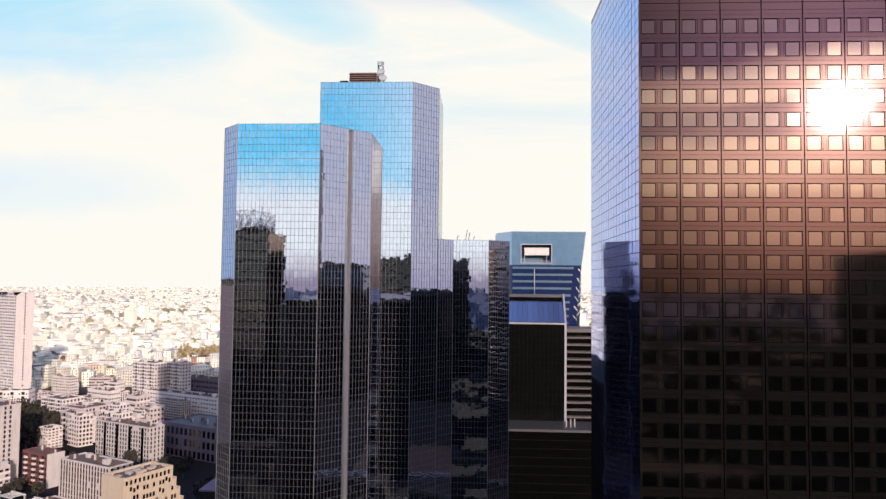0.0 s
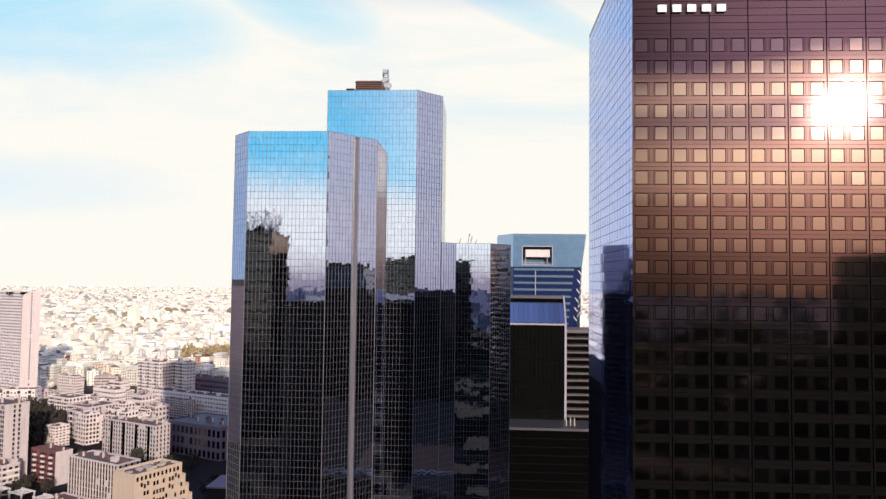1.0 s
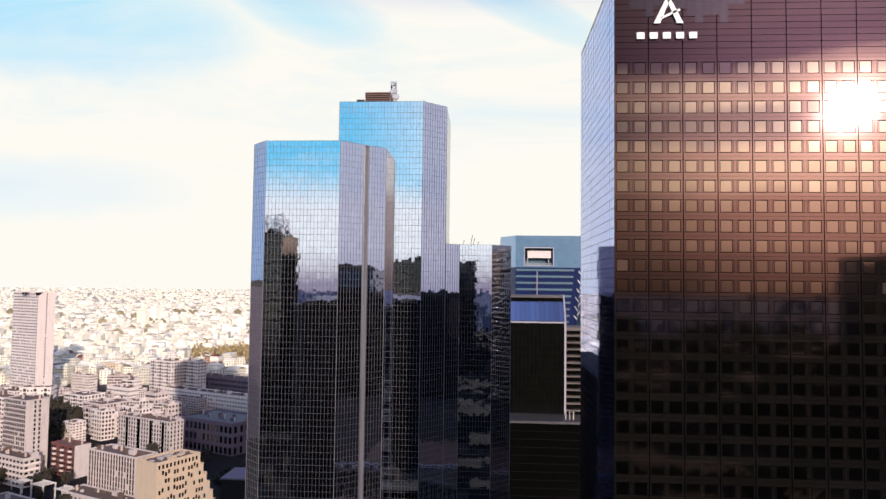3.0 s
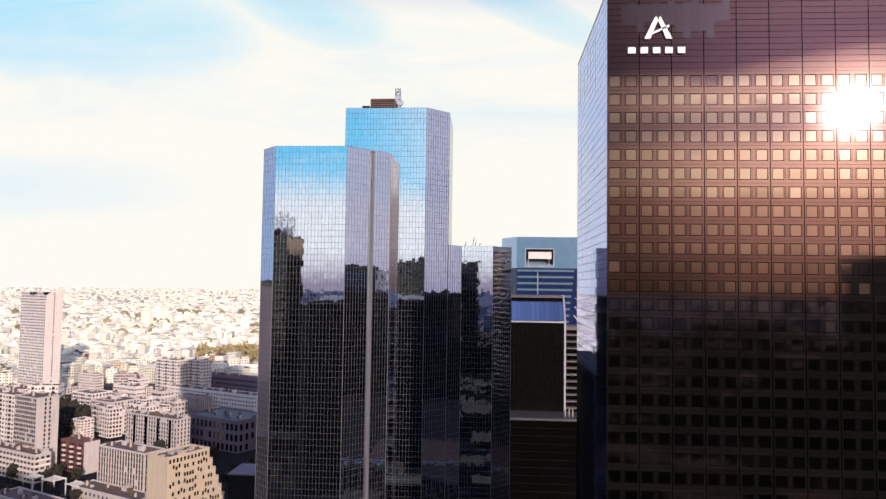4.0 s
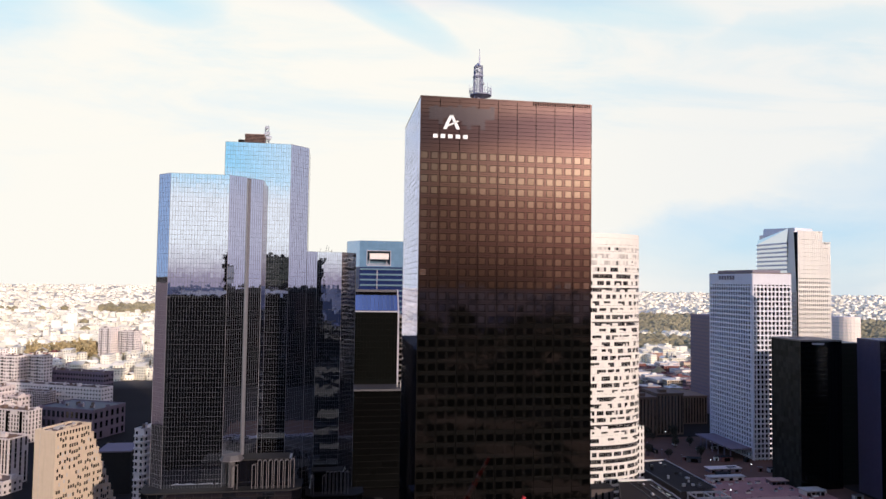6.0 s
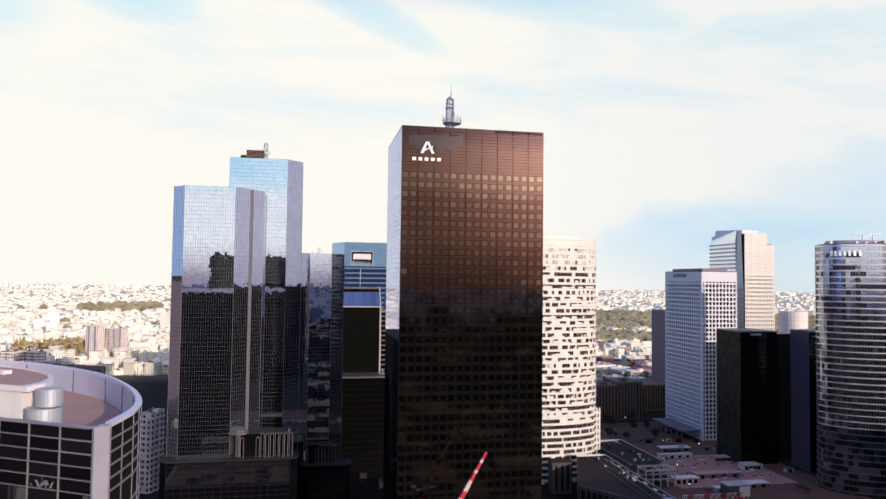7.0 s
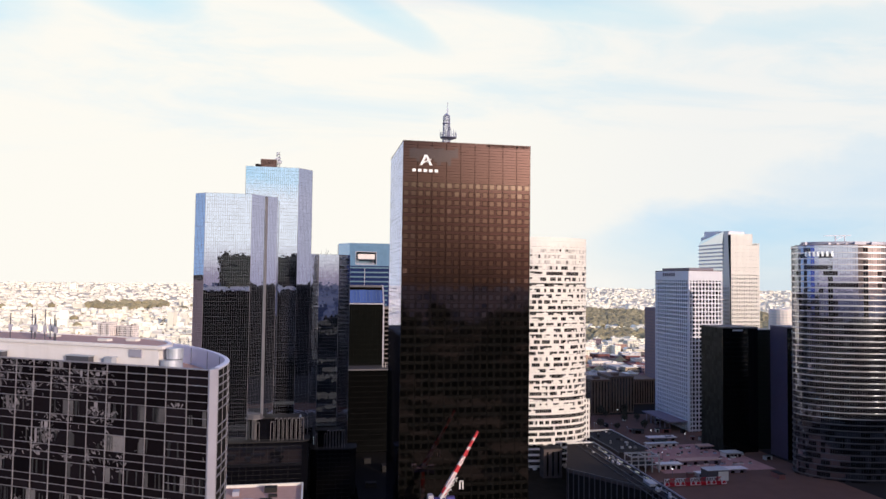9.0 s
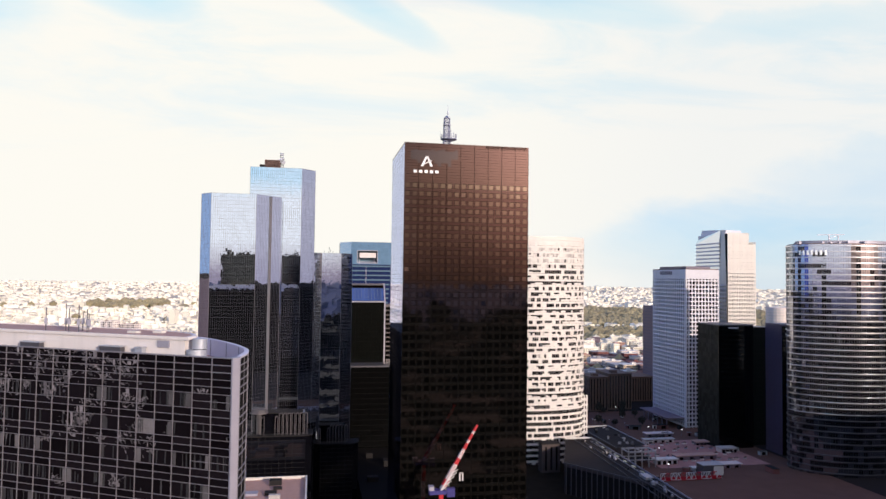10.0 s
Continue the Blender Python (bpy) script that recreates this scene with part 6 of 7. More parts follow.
    part("body", Shape().box(x0, x1, y0, y1, 0, z), [M_DCONC], r)
    part("deck", Shape().box(x0 + 0.5, x1 - 0.5, y0 + 0.5, y1 - 0.5, z, z + 0.2), [M_ROOFTERRA], r)
    for a0, a1, b0, b1 in ((x0, x1, y1 - 0.7, y1), (x1 - 0.7, x1, y0, y1 - 0.7), (x0, x0 + 0.7, y0, y1 - 0.7), (x0 + 0.7, x1 - 0.7, y0, y0 + 0.7)):
        part("parapet", Shape().box(a0, a1, b0, b1, z, z + 1.4), [M_WHITE], r)
    for i in range(12):
        x, y = g.uniform(x0 + 4, x1 - 10), g.uniform(y0 + 4, y1 - 7)
        part("roof_unit", Shape().box(x, x + g.uniform(2, 8), y, y + g.uniform(1.5, 5), z + 0.2, z + 0.2 + g.uniform(0.8, 2.6)), [(M_CONC, M_STEEL, M_DCONC)[i % 3]], r)


mall()


# ---- the left-hand town ----
def apartment(name, label, category, corner, w, d, h, wall, floors, cols, side_cols, win=(1.1, 1.4), balcony=False, roofmat=None, group="", single=False, seed=1, yaw=-25.0, ribs=False, gable=None, recess=0, attic=True, loggia=False):
    """A block with its near corner at the given place: a front of length w running left and a side of length d running back, both with windows."""
    g = random.Random(seed)
    ux, uy = Vector((math.cos(radians(yaw)), math.sin(radians(yaw)))), Vector((-math.sin(radians(yaw)), math.cos(radians(yaw))))
    mid = Vector(corner) - ux * w / 2 + uy * d / 2
    t = thing(name, label, category, (mid.x, mid.y, 0), group)
    q = Matrix.Translation((mid.x, mid.y, 0)) @ Matrix.Rotation(radians(yaw), 4, "Z")
    body_ = part("wall", Shape().box(-w / 2, w / 2, -d / 2, d / 2, 0, h, q), [wall], t)
    roof_ = part("roof", Shape().box(-w / 2 + 0.5, w / 2 - 0.5, -d / 2 + 0.5, d / 2 - 0.5, h, h + 0.2, q), [roofmat or M_ROOF], t)
    rail = Shape()
    for x0, x1, y0, y1 in ((-w / 2 - 0.15, w / 2 + 0.15, -d / 2 - 0.15, -d / 2 + 0.35), (-w / 2 - 0.15, w / 2 + 0.15, d / 2 - 0.35, d / 2 + 0.15), (-w / 2 - 0.15, -w / 2 + 0.35, -d / 2 + 0.35, d / 2 - 0.35), (w / 2 - 0.35, w / 2 + 0.15, -d / 2 + 0.35, d / 2 - 0.35)):
        rail.box(x0, x1, y0, y1, h, h + 0.9, q)
    part("parapet", rail, [wall], t)
    if attic:
        n = max(2, int(w / 6.5))
        for i in range(n):
            bw, bd, bh = g.uniform(0.8, 3.8), g.uniform(1.0, min(4, d * 0.5)), g.uniform(0.8, 3.0)
            x, y = -w / 2 + (i + g.uniform(0.15, 0.6)) * w / n, g.uniform(-d / 4, d / 5)
            part("roof_hut", Shape().box(x, x + bw, y, y + bd, h + 0.2, h + bh, q), [(M_BROWN, wall, M_BROWN)[i % 3]], roof_)
            cx, cy = x + bw + 0.7, y
            if i % 2 == 0:
                part("chimney", Shape().box(cx, cx + 0.6, cy, cy + 0.9, h + 0.2, h + bh + 0.8, q), [M_PINK], roof_)
    fh = h / floors
    place = lambda x, y: tuple((q @ Vector((x, y, 0))).to_2d())
    faces = [(place(-w / 2, -d / 2), place(w / 2, -d / 2), cols), (place(w / 2, -d / 2), place(w / 2, d / 2), side_cols)]
    if gable:
        m, ln = face_frame(*faces[1][:2])
        part("gable", add_box(Shape(), m, 0.0, ln, 0, h + 0.92, 0.0, 0.25), [gable], t, "plain pale gable wall")
    unit = Shape().box(-win[0] / 2, win[0] / 2, 0, win[1], -0.05, 0.03, None, 0)
    unit.box(-win[0] / 2 - 0.15, win[0] / 2 + 0.15, -0.15, 0.0, -0.05, 0.18, None, 1)
    wm = unit.mesh("window", [M_DARKGL, M_CONC])
    joined = Shape()
    for k, (p0, p1, n) in enumerate(faces):
        if not n:
            continue
        m, length = face_frame(p0, p1)
        cw = length / n if n > 2 else 3.0
        off = 0 if n > 2 else (length - n * cw) / 2
        for f in range(floors):
            for c in range(n):
                at = m @ Matrix.Translation((off + (c + 0.5) * cw, f * fh + 0.9, 0.25 if gable and k else 0))
                if g.random() < 0.04:
                    continue
                if single:
                    part("window", wm, None, t, at=at)
                else:
                    joined.box(-win[0] / 2, win[0] / 2, 0, win[1], -0.05, 0.03, at)
            if balcony:
                part("balcony", add_box(Shape(), m, 0.2, length - 0.2, f * fh - 0.15, f * fh + 0.75, 0, 1.0), [M_RENDER], body_)
        if loggia and not k and n > 4:
            slabs = Shape()
            for c in range(1, n, 3):
                u = off + (c + 0.5) * cw
                part("loggia", add_box(Shape(), m, u - 0.42 * cw, u + 0.42 * cw, 1.0, h - 0.6, 0.0, 0.09), [M_TOWNWIN], body_)
                for f in range(1, floors):
                    add_box(slabs, m, u - 0.46 * cw, u + 0.46 * cw, f * fh - 0.15, f * fh + 0.95, 0.0, 1.1)
            part("balcony", slabs, [M_RENDER], body_, kind="stuff")
        if ribs and not k:
            for c in range(n + 1):
                part("rib", add_box(Shape(), m, c * cw - 0.24, c * cw + 0.24, 0, h + 0.6, 0, 0.35), [wall], t)
        if recess and not k:
            for i in range(recess):
                u = length * (i + 0.75) / (recess + 0.3)
                part("stair_recess", add_box(Shape(), m, u - 1.3, u + 1.3, 0, h - 0.4, -0.02, 0.06), [M_BLACKGL], t, "dark recessed stair strip")
    if joined.f:
        part("glazing", joined, [M_DARKGL_J if wall is M_VIOLETBRICK or wall is M_RED or floors > 30 else M_TOWNWIN], body_, kind="stuff")
    return t


pink_tower = apartment("apartment_tower", "tall pinkish concrete tower with dense rows of windows", "apartment tower", (-447, 650), 44, 18, 108.6, M_PALEPINK, 36, 16, 1, (1.3, 1.5), single=False, seed=2, attic=False)
for dx in (0.3, -14.0):
    part("crown_notch", Shape().quad([(-447 + dx, 649.2, 109.0), (-447 + dx - 5, 651.4, 109.0), (-447 + dx - 2.4, 650.0, 105.2)]).quad([(-447 + dx, 649.2, 109.0), (-447 + dx + 2.2, 654.2, 109.0), (-447 + dx - 0.6, 649.4, 105.4)]), [M_BLACKGL], pink_tower, "dark triangular crown notch")
apartment("apartment_tower", "white apartment tower with regular square windows", "apartment tower", (-272, 382), 23.5, 14.8, 47.0, M_GREYREN, 17, 13, 2, (1.15, 1.9), seed=3)
apartment("apartment_block", "long white apartment block with dark stair strips", "apartment building", (-211, 447), 55, 12, 23.0, M_GREYREN, 8, 20, 4, (1.1, 2.0), seed=4, recess=4)
apartment("apartment_block", "red-rendered apartment block with white gable end", "apartment building", (-243, 387), 23.7, 10.8, 19.0, M_RED, 6, 9, 0, (1.3, 1.6), seed=5, gable=M_GREYREN, loggia=True)
apartment("apartment_block", "white ribbed apartment block with narrow windows", "apartment building", (-177, 334), 39, 14, 27.0, M_GREYREN, 9, 17, 4, (1.3, 2.7), seed=6, ribs=True)
apartment("office_block", "long violet-grey stone office block with deep windows", "office building", (-168, 452), 52, 34, 22.0, M_VIOLETBRICK, 3, 12, 6, (2.4, 4.6), roofmat=M_BAND, seed=7)
apartment("apartment_block", "white stepped apartment block with many roof terraces", "apartment building", (-297, 513), 26, 27, 22.0, M_PINK, 7, 9, 9, (1.5, 1.8), seed=8, loggia=True)
apartment("apartment_block", "white apartment block with flat huts on roof", "apartment building", (-329, 540), 28, 19, 24.0, M_RENDER, 8, 9, 6, (1.5, 1.8), seed=9, loggia=True)
apartment("apartment_block", "white apartment block beside the white tower", "apartment building", (-321, 431), 34, 12, 40.0, M_RENDER, 13, 9, 3, (1.6, 1.4), seed=10, loggia=True, single=False)
apartment("apartment_block", "low white block with continuous balcony bands", "apartment building", (-261, 366), 52, 10, 16.0, M_GREYREN, 5, 14, 3, (2.0, 1.3), True, seed=11, single=False)
apartment("apartment_block", "low white block with roof boxes", "apartment building", (-213, 300), 42, 14, 8.0, M_GREYREN, 2, 13, 5, (1.5, 1.8), seed=12)
apartment("apartment_block", "low white block with dark flat roof", "apartment building", (-172, 317), 54, 13, 7.0, M_GREYREN, 2, 15, 4, (1.3, 1.5), roofmat=M_BROWN, seed=13)
apartment("apartment_block", "long low white block with flat roof", "apartment building", (-204, 588), 118, 15, 18.0, M_RENDER, 5, 34, 4, (1.6, 1.3), seed=14, single=False)
apartment("office_block", "blue-grey office block with white window frames", "office building", (-222, 653), 84, 14, 24.0, M_VIOLETBRICK, 5, 24, 4, (2.0, 2.2), seed=15, single=False)
apartment("apartment_block", "white high-rise apartment slab", "apartment building", (-303, 644), 31, 14, 42.0, M_RENDER, 13, 9, 4, (1.6, 1.5), seed=16, loggia=True, single=False, balcony=False)
apartment("apartment_block", "white high-rise apartment slab", "apartment building", (-278, 649), 22, 11, 42.0, M_RENDER, 13, 7, 3, (1.6, 1.5), seed=17, loggia=True, single=False)
apartment("apartment_block", "white high-rise apartment slab", "apartment building", (-268, 935), 26, 16, 46.0, M_RENDER, 14, 8, 4, (1.6, 1.5), seed=18, loggia=True, single=False)
apartment("apartment_block", "white high-rise apartment slab", "apartment building", (-300, 940), 22, 16, 50.0, M_RENDER, 15, 6, 4, (1.6, 1.5), seed=19, loggia=True, single=False)
apartment("apartment_block", "slim pale apartment block with stacked balconies", "apartment building", (-86.5, 270), 5.5, 12, 44.5, M_RENDER, 14, 2, 3, (1.3, 1.6), True, seed=21)
g_near = random.Random(29)
for i in range(30):
    a, b = g_near.uniform(-1, 1), g_near.uniform(-1, 1)
    x, y = -285 + 46 * a - 10 * b, 520 + 52 * b - 12 * a
    if -262 < x < -195 and 430 < y < 475 or x < -312:
        continue
    apartment("apartment_block", "small white stepped apartment block with dark windows", "apartment building", (x, y), g_near.uniform(9, 20), g_near.uniform(8, 14), g_near.uniform(13, 24), g_near.choice((M_RENDER, M_PINK, M_RENDER)), g_near.choice((5, 6, 7)), g_near.choice((4, 5, 7)), 4, (1.5, 1.9), group="stepped white blocks", loggia=i % 3 != 0, seed=700 + i, yaw=g_near.choice((-25, -25, -18, -32)), balcony=i % 3 == 0)
g_mid = random.Random(63)
for i in range(26):
    x, y = g_mid.uniform(-470, -250), g_mid.uniform(540, 760)
    apartment("apartment_block", "pale mid-rise apartment block with dark windows", "apartment building", (x, y), g_mid.uniform(14, 34), g_mid.uniform(10, 15), g_mid.choice((11, 13, 15, 18, 21)), g_mid.choice((M_RENDER, M_PINK, M_RENDER)), g_mid.choice((5, 6, 7)), g_mid.choice((9, 12, 15)), 5, (1.2, 1.5), group="mid-rise blocks", loggia=i % 2 == 0, seed=500 + i, single=False, yaw=g_mid.choice((-25, -25, -20, 12)))


def stepped_block():
    """Cream block, blank to the front, whose windowed side climbs down in steps."""
    yaw = radians(-25)
    ux, uy = Vector((math.cos(yaw), math.sin(yaw))), Vector((-math.sin(yaw), math.cos(yaw)))
    P, w, d, top = Vector((-111.8, 223.2)), 11.6, 20.6, 53.5
    t = thing("stepped_block", "cream stone block with scattered small windows and stepped flank", "office building", (-110, 238, 0))
    q = Matrix(((ux.x, uy.x, 0, P.x), (ux.y, uy.y, 0, P.y), (0, 0, 1, 0), (0, 0, 0, 1)))
    g = random.Random(17)
    n, sh, run = 13, 3.9, 1.75
    for i in range(n):
        zt, zb = top - i * sh, top - (i + 1) * sh
        depth = d + i * run
        part("storey", Shape().box(-w, 0, 0, depth, zb, zt, q), [M_CREAM], t)
        if i:
            part("terrace_kerb", Shape().box(-w, 0.05, depth - 0.3, depth, zt, zt + 0.5, q), [M_CREAM], t)
    part("base", Shape().box(-w, 0, 0, d + n * run, 0, top - n * sh, q), [M_CREAM], t)
    part("roof", Shape().box(-w + 0.4, -0.4, 0.4, d - 0.4, top, top + 0.15, q), [M_BROWN], t)
    for i in range(16):
        x, y, b = g.uniform(-w + 1, -2.5), g.uniform(1, d - 3), g.uniform(0.4, 1.8)
        part("roof_box", Shape().box(x, x + b, y, y + b * 1.2, top + 0.15, top + 0.15 + g.uniform(0.4, 1.3), q), [g.choice((M_BROWN, M_CONC, M_CREAM))], t)
    for x0, x1, y0, y1 in ((-w, 0, 0, 0.4), (-w, 0, d - 0.4, d), (-w, -w + 0.4, 0.4, d - 0.4), (-0.4, 0, 0.4, d - 0.4)):
        part("parapet", Shape().box(x0, x1, y0, y1, top, top + 1.1, q), [M_CREAM], t)
    wm = Shape().box(-0.42, 0.42, 0, 1.5, -0.05, 0.04).box(-0.5, 0.5, -0.12, 0, -0.05, 0.1, None, 1).mesh("window", [M_DARKGL, M_CREAM])
    lit = Shape().box(-0.42, 0.42, 0, 1.5, -0.05, 0.04).box(-0.5, 0.5, -0.12, 0, -0.05, 0.1, None, 1).mesh("window", [M_PALEBLIND, M_CREAM])
    m, _ = face_frame(tuple(P), tuple(P + uy * 50))
    for i in range(int(d / 1.75)):
        part("window", wm, None, t, at=m @ Matrix.Translation((1.2 + i * 1.75, top - 1.6, 0)))
    for f in range(14):
        z = top - 4.6 - f * 3.2
        right = d + max(0, int((top - z - 2.2) / sh)) * run
        u = 1.6
        while u < right - 1.0:
            if u > right - 4.2 or g.random() < 0.72:
                part("window", lit if g.random() < 0.22 else wm, None, t, at=m @ Matrix.Translation((u, z + g.choice((0, 0, 0.7)), 0)))
            u += 1.35
    part("panel_joint", Shape().box(-w + 3.0, -w + 3.1, -0.03, 0.0, 0, top, q), [M_CONC], t)


stepped_block()


def pergola(x, y, w, d, h, turn):
    t = thing("pergola", "white open pergola frame among dark trees", "pergola", (x, y, 0), "white pergolas")
    q = Matrix.Translation((x, y, 0)) @ Matrix.Rotation(radians(turn), 4, "Z")
    for sx in (-1, 1):
        for sy in (-1, 1):
            part("post", Shape().box(sx * w / 2 - 0.25, sx * w / 2 + 0.25, sy * d / 2 - 0.25, sy * d / 2 + 0.25, 0, h, q), [M_WHITE], t)
    for sy in (-1, 1):
        part("beam", Shape().box(-w / 2 - 0.6, w / 2 + 0.6, sy * d / 2 - 0.3, sy * d / 2 + 0.3, h, h + 0.8, q), [M_WHITE], t)
    for i in range(4):
        xx = -w / 2 + (i + 0.5) * w / 4
        part("cross_beam", Shape().box(xx - 0.2, xx + 0.2, -d / 2, d / 2, h + 0.05, h + 0.6, q), [M_WHITE], t)


for px, py, pw, pd, ph_, pt in ((-252, 352, 9, 6, 8.0, -25), (-236, 347, 11, 7, 8.5, -25), (-219, 341, 10, 6, 8.0, -22)):
    pergola(px, py, pw, pd, ph_, pt)

shed = thing("flat_shed", "pale violet flat-roofed shed behind the stepped block", "shed", (-112, 322, 0))
part("body", Shape().box(-122, -104, 314, 334, 0, 23.5), [M_DCONC], shed)
part("roof", Shape().box(-122.5, -103.5, 313.5, 334.5, 23.5, 24.2), [M_VIOLETBRICK], shed)


def tree(x, y, h, seed, leaf=None, label="dark leafy street tree with uneven crown"):
    g = random.Random(seed)
    z0 = ground_height(x, y)
    t = thing("tree", label, "tree", (x, y, z0), "street trees")
    tr = Shape().cyl((x, y), 0.35, 0.2, z0, z0 + h * 0.5, 8)
    for i in range(5):
        a = g.random() * 6.28
        tr.bar((x, y, z0 + h * (0.3 + 0.05 * i)), (x + math.cos(a) * h * 0.25, y + math.sin(a) * h * 0.25, z0 + h * (0.6 + 0.06 * i)), 0.18)
    part("trunk", tr, [M_BARK], t)
    cr = Shape()
    for i in range(260):
        a, b, r = g.random() * 6.28, g.uniform(-0.9, 1.0), g.random() ** 0.4
        lump = 1 + 0.3 * math.sin(3 * a + seed) * math.cos(2 * b + seed)
        px = x + math.cos(a) * math.sqrt(max(0, 1 - b * b)) * r * h * 0.36 * lump
        py = y + math.sin(a) * math.sqrt(max(0, 1 - b * b)) * r * h * 0.36 * lump
        pz = z0 + h * 0.66 + b * r * h * 0.34 * lump
        s = g.uniform(0.4, 1.0) * h / 12
        e = Euler((g.random() * 6, g.random() * 6, g.random() * 6)).to_matrix().to_4x4()
        cr.quad([(-s, -s * 0.7, 0), (s, -s * 0.5, 0.2 * s), (s * 0.8, s * 0.7, 0), (-s * 0.6, s, 0.2 * s)], Matrix.Translation((px, py, pz)) @ e)
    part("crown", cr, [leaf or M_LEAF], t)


g_tree = random.Random(77)
for cx, cy, rx, ry, n, h0, h1 in ((-347, 522, 34, 62, 50, 12, 20), (-322, 470, 26, 30, 16, 10, 16), (-262, 372, 26, 12, 16, 6, 10), (-234, 336, 26, 12, 16, 5, 8), (-238, 425, 34, 14, 16, 8, 13), (-135, 372, 26, 40, 18, 8, 13), (-190, 425, 26, 12, 8, 7, 11), (255, 395, 45, 40, 12, 6, 10)):
    for i in range(n):
        x, y = cx + rx * g_tree.uniform(-1, 1), cy + ry * g_tree.uniform(-1, 1)
        tree(x, y, g_tree.uniform(h0, h1), int(x * 7 + y))


M_AUTUMN = material("autumn_foliage", (0.40, 0.31, 0.16), 0.8, var=0.4, scale=0.3, fine=2, per="island", spread=0.6)
for i in range(30):
    x, y = -372 + 44 * g_tree.uniform(-1, 1), 968 + 16 * g_tree.uniform(-1, 1)
    tree(x, y, g_tree.uniform(20, 32), int(x * 7 + y), M_AUTUMN, "golden autumn tree in a park among houses")


# ---- wide town and woods to the horizon ----
def wooded(x, y):
    """Where the woods and parks lie."""
    r, a = math.hypot(x, y + 60), math.degrees(math.atan2(x, y + 60))
    if 1650 < r < 2350 and 19 < a < 50:
        return True
    return 900 < r < 2600 and noise.noise(Vector((x / 420, y / 420, 3.0))) > 0.36


def far_town():
    g = random.Random(99)
    walls, roofs, wins = Shape(), Shape(), Shape()
    everything, houses = (walls, roofs, wins), 0
    taken = [(-480, -60, 210, 775), (-350, -250, 900, 1000), (100, 1200, -200, 560), (200, 620, 500, 840), (-70, 120, -100, 420)]
    for i in range(34000):
        a = radians(g.uniform(-58, 66))
        r = 430 * (4750 / 430) ** (g.random() ** 0.62)
        x, y = r * math.sin(a), -60 + r * math.cos(a)
        if any(x0 < x < x1 and y0 < y < y1 for x0, x1, y0, y1 in taken):
            continue
        if wooded(x, y):
            continue
        w, d = g.uniform(9, 24), g.uniform(8, 14)
        h = g.choice((5, 6, 7, 9, 11, 13, 16, 19, 22)) * (1 if r < 1500 else 0.75)
        if g.random() < 0.008 and r > 1500:
            h, w, d = g.uniform(26, 46), g.uniform(14, 30), 14
        single = r < 1180 and -38 < math.degrees(a) < 40 and houses < 230
        walls, roofs, wins = (Shape(), Shape(), Shape()) if single else everything
        # Far boxes cut low so few shadows break the painted haze.
        if r > 2200:
            roofs, h = walls, h * 0.45
        z = ground_height(x, y) - 2
        q = Matrix.Translation((x, y, z)) @ Matrix.Rotation(radians(g.gauss(0, 9) + 90 * g.randint(0, 1) + 20 * noise.noise(Vector((x / 300, y / 300, 0)))), 4, "Z")
        n = len(walls.v)
        pts = [(-w / 2, -d / 2), (w / 2, -d / 2), (w / 2, d / 2), (-w / 2, d / 2)]
        walls.v += [tuple(q @ Vector((px, py, zz))) for zz in (0, h + 2) for px, py in pts]
        walls.f += [(n + k, n + (k + 1) % 4, n + 4 + (k + 1) % 4, n + 4 + k) for k in range(4)]
        walls.mi += [0] * 4
        if g.random() < 0.45 and h < 20:
            rz = h + 2 + d * 0.28
            e = 0.4
            roofs.quad([(-w / 2 - e, -d / 2 - e, h + 1.9), (w / 2 + e, -d / 2 - e, h + 1.9), (w / 2 + e, 0, rz), (-w / 2 - e, 0, rz)], q)
            roofs.quad([(w / 2 + e, d / 2 + e, h + 1.9), (-w / 2 - e, d / 2 + e, h + 1.9), (-w / 2 - e, 0, rz), (w / 2 + e, 0, rz)], q)
        else:
            roofs.quad([(*p, h + 2) for p in pts], q)
            if g.random() < 0.4:
                roofs.box(-w / 6, w / 6, -d / 6, d / 6, h + 2, h + 4.2, q)
        if r < 1150:
            for side in range(4):
                p, p2 = pts[side], pts[(side + 1) % 4]
                ln = math.dist(p, p2)
                m, _ = face_frame(p, p2)
                nf, nc = int(h / 3.1), int(ln / 3.0)
                for f in range(nf):
                    for c in range(nc):
                        u = (c + 0.5) * ln / nc
                        v = 2.6 + f * h / nf
                        wins.quad([(u - 0.6, v, 0.05), (u + 0.6, v, 0.05), (u + 0.6, v + 1.5, 0.05), (u - 0.6, v + 1.5, 0.05)], q @ m)
        if single:
            houses += 1
            e = thing("town_house", "pale town building with small dark windows", "building", (x, y, z + 2), "nearest town buildings")
            house_wall = part("wall", walls, [g.choice((M_CITYWALL, M_RENDER, M_PINK, M_CREAM, M_VIOLETBRICK, M_BRICKTOWN))], e)
            part("roof", roofs, [g.choice((M_CITYROOF, M_ROOF, M_RED, M_CITYROOF))], e)
            if wins.f:
                part("glazing", wins, [M_TOWNWIN], house_wall, kind="stuff")
    walls, roofs, wins = everything
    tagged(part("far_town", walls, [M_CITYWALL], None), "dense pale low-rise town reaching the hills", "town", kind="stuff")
    tagged(part("far_town_roofs", roofs, [M_CITYROOF], None), "cream roofs of the low town, paled for haze", "roofs", kind="stuff")
    tagged(part("far_town_windows", wins, [M_TOWNWIN], None), "small dark windows of the low town", "windows", kind="stuff")


far_town()


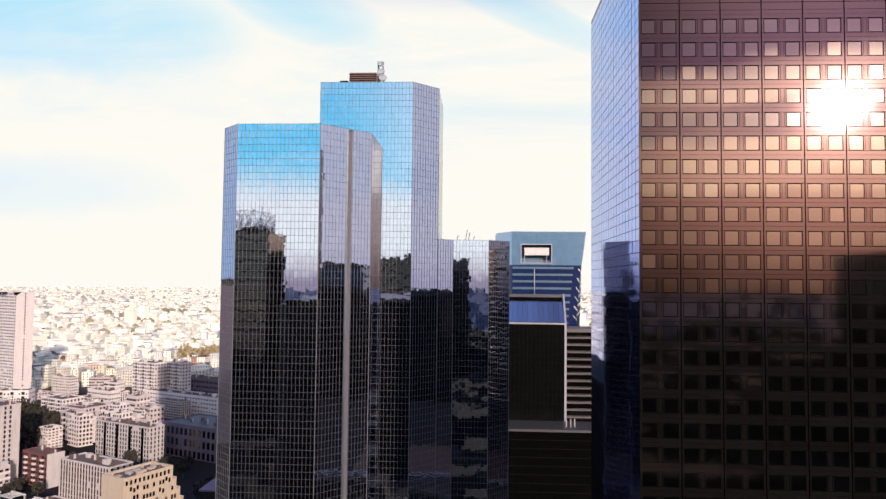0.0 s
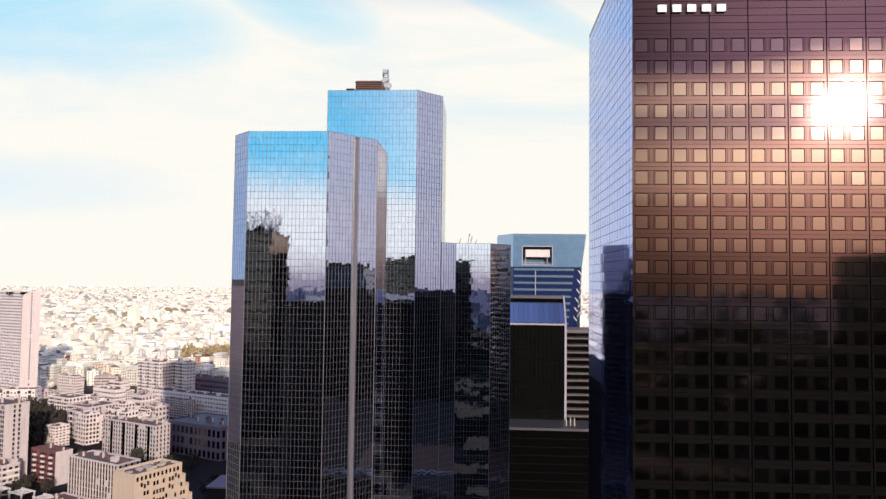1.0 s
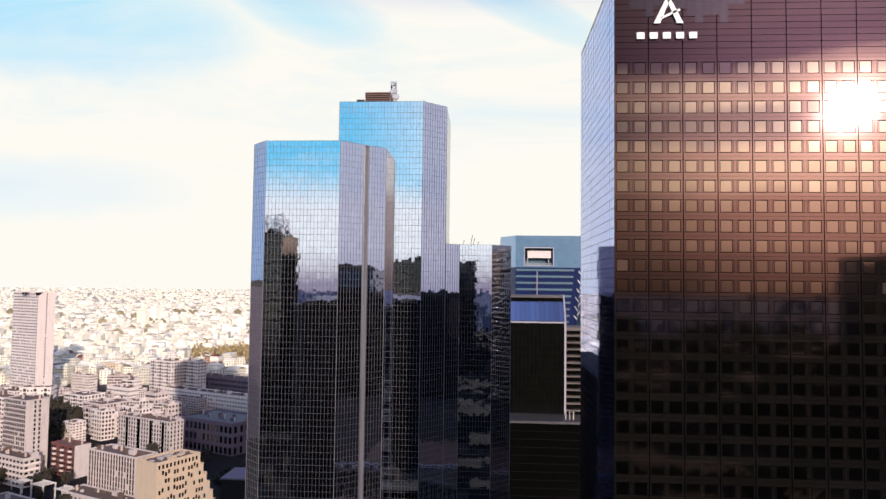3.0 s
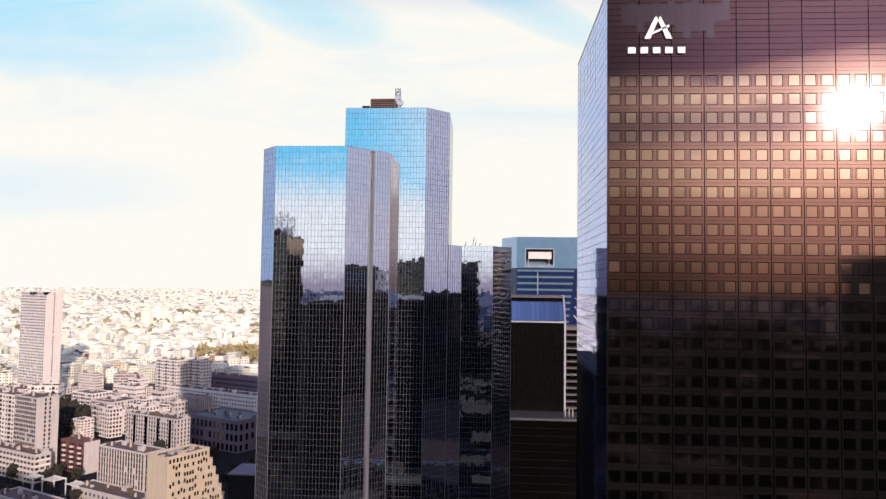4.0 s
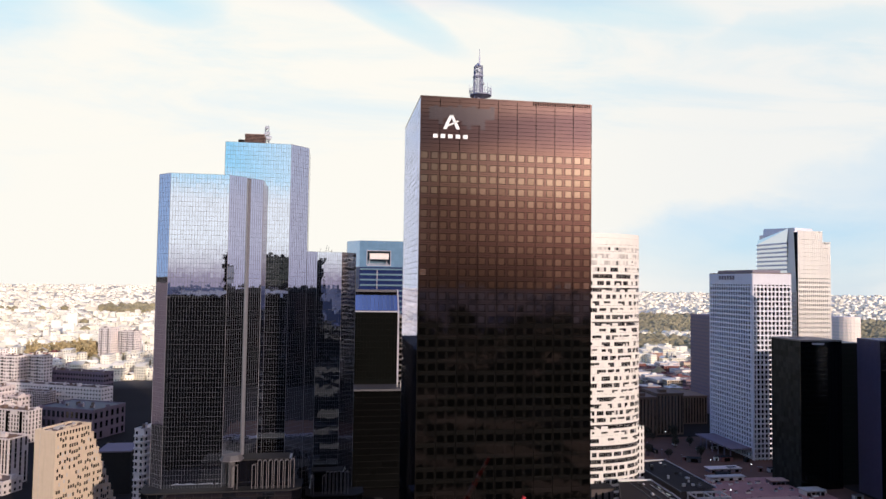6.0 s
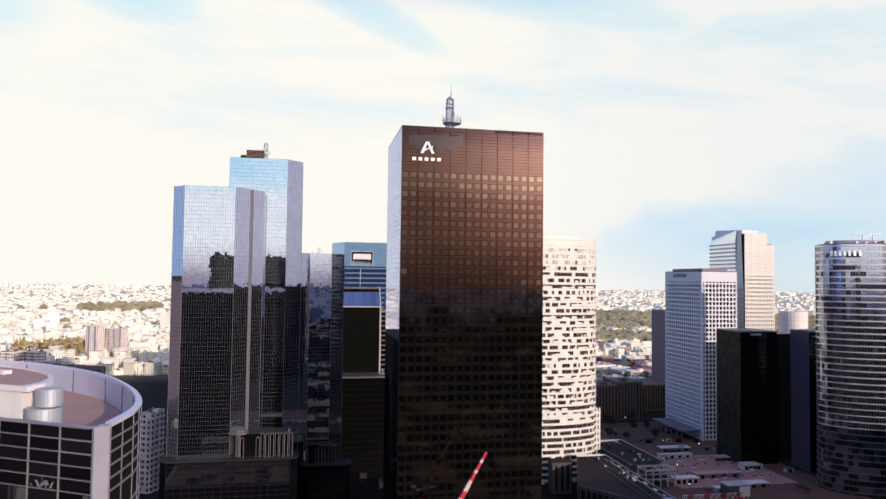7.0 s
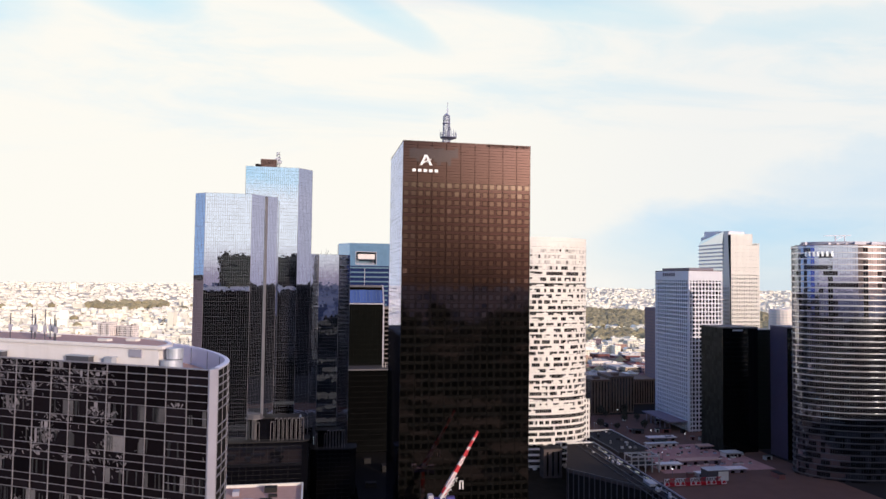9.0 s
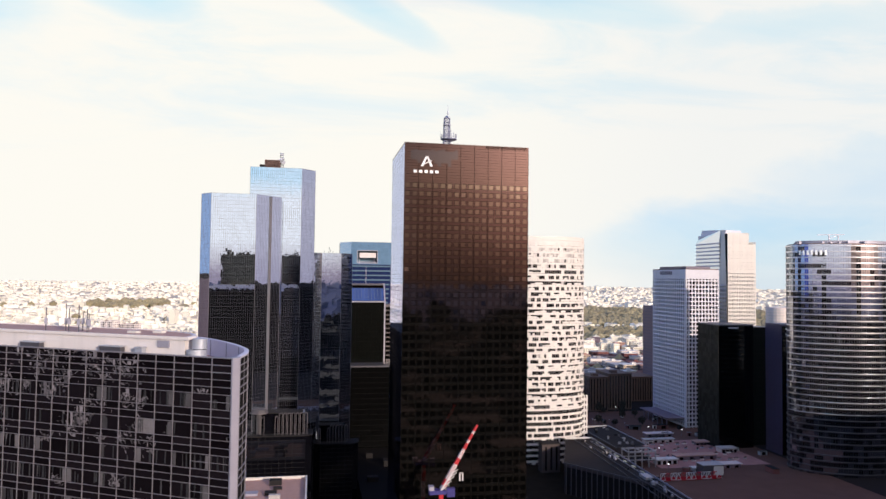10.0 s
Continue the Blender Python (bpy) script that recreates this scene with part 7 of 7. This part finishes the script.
def far_woods():
    g = random.Random(55)
    bm = bmesh.new()
    bmesh.ops.create_icosphere(bm, subdivisions=1, radius=1)
    base = [v.co.copy() for v in bm.verts]
    faces = [tuple(v.index for v in f.verts) for f in bm.faces]
    bm.free()
    sh = Shape()
    count = 0
    while count < 8000:
        a = radians(g.uniform(-58, 66))
        r = 500 * (3800 / 500) ** (g.random() ** 0.75)
        if count >= 4200:
            a, r = radians(g.uniform(19, 50)), g.uniform(1650, 2350)
        x, y = r * math.sin(a), -60 + r * math.cos(a)
        if not wooded(x, y) and (r > 2500 or g.random() > 0.03):
            continue
        if (-480 < x < -60 and 200 < y < 775) or (100 < x < 1200 and y < 560) or (-70 < x < 120 and y < 420):
            continue
        count += 1
        s = g.uniform(4, 8) * (1 + r / 4000)
        z = ground_height(x, y) + s * 0.7
        n = len(sh.v)
        for co in base:
            k = s * g.uniform(0.75, 1.2)
            sh.v.append((x + co.x * k * 1.15, y + co.y * k * 1.15, z + co.z * k))
        sh.f += [tuple(n + i for i in f) for f in faces]
        sh.mi += [0] * len(faces)
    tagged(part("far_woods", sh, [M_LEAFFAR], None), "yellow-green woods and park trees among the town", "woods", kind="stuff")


far_woods()


# ---- the town behind, seen mirrored in the glass ----
def mirrored_town():
    def slab(x0, x1, y0, y1, h, label, wall=M_DARKGL):
        t = thing("dark_tower", label, "skyscraper", ((x0 + x1) / 2, (y0 + y1) / 2, 0), "towers behind")
        part("body", Shape().box(x0, x1, y0, y1, 0, h), [wall], t)
        for f in range(int(h / 7)):
            part("floor_band", Shape().box(x0 - 0.2, x1 + 0.2, y1, y1 + 0.25, f * 7 + 3, f * 7 + 4.2), [M_DCONC], t)
        part("roof_edge", Shape().box(x0 - 0.4, x1 + 0.4, y0 - 0.4, y1 + 0.4, h, h + 1.2), [M_DCONC], t)
        g = random.Random(int(x0))
        for i in range(5):
            x = g.uniform(x0 + 3, x1 - 8)
            part("roof_unit", Shape().box(x, x + g.uniform(3, 7), y0 + 5, y1 - 4, h + 1.2, h + g.uniform(2.5, 6)), [M_DCONC], t)

    slab(-175, -140, -185, -141, 156, "dark office tower mirrored in the glass facades")
    crown = thing("scaffold_frame", "open pale steel scaffold standing on the dark tower behind", "scaffold", (-157, -163, 157.2))
    ring_pts = [(-157 + 15 * math.cos(k * math.pi / 7), -163 + 18 * math.sin(k * math.pi / 7)) for k in range(14)]
    for k in range(14):
        p, q = ring_pts[k], ring_pts[(k + 1) % 14]
        part("post", Shape().bar((*p, 157.2), (*p, 172 + 4 * math.sin(k)), 0.7), [M_LATTICE], crown)
        part("brace", Shape().bar((*p, 158), (*q, 166), 0.5).bar((*q, 158), (*p, 166), 0.5).bar((*p, 166), (*q, 166), 0.6).bar((*p, 166), (*q, 172), 0.5).bar((*p, 172), (*q, 172), 0.5), [M_LATTICE], crown)
    slab(-116, -4, -425, -390, 149, "wide dark office slab mirrored in the glass facades")
    slab(532, 640, -860, -800, 168, "dark distant tower mirrored in the granite facade")
    # Two unseen slabs added to cast shade over the plaza and darken mirror glass.
    slab(325, 530, -40, -5, 90, "long dark slab added unseen to shade the plaza and darken reflections")
    slab(205, 318, -25, 0, 66, "low dark slab added unseen to shade the plaza")
    # Three more unseen slabs, added only to shape what the chamfers mirror.
    slab(522, 610, 30, 79, 137, "dark slab added unseen to darken the chamfered glass")
    slab(522, 610, 84, 235, 108, "lower dark slab added unseen to darken the chamfered glass")
    slab(-440, -400, 60, 330, 119, "long violet-grey slab added unseen to fill the west chamfer's reflection", M_VIOLETBRICK)
    g = random.Random(41)
    sh, distant = Shape(), Shape()
    for i in range(1750):
        a = radians(g.uniform(68, 265))
        r = 330 * (4300 / 330) ** g.random()
        x, y = r * math.sin(a), r * math.cos(a) - 120
        if abs(x) < 60 and y > -320 or y > -60 and r < 900:
            continue
        w, d, h = g.uniform(14, 50), g.uniform(14, 40), g.uniform(12, 45) + (30 * (g.random() < 0.15))
        z = ground_height(x, y)
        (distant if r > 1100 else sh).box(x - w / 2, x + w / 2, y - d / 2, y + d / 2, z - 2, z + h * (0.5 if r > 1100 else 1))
    # Low boxes packed in to hide bright ground from the mirror glass.
    for i in range(430):
        x, y = g.uniform(-190, 200), g.uniform(-430, 50)
        if -125 < x < 5 and -125 < y < 10 or 20 < x < 70 and y > 30 or -200 < x < -110 and -205 < y < -120:
            continue
        w, d, h = g.uniform(12, 34), g.uniform(12, 34), g.uniform(5, 22)
        sh.box(x - w / 2, x + w / 2, y - d / 2, y + d / 2, -1, h)
    # Far rear walls tinted blue in place of haze.
    tagged(part("distant_rear_town", distant, [material("haze_blue_town_wall", (0.085, 0.09, 0.15), 0.9, var=0.2, scale=0.02, fine=0.3, per="island", spread=0.7)], None), "distant town behind, tinted blue for haze, seen in mirror glass", "town", kind="stuff")
    tagged(part("rear_town", sh, [M_LOWWALL], None), "near-black town blocks behind, shade in their colour, seen in mirror glass", "town", kind="stuff")


mirrored_town()
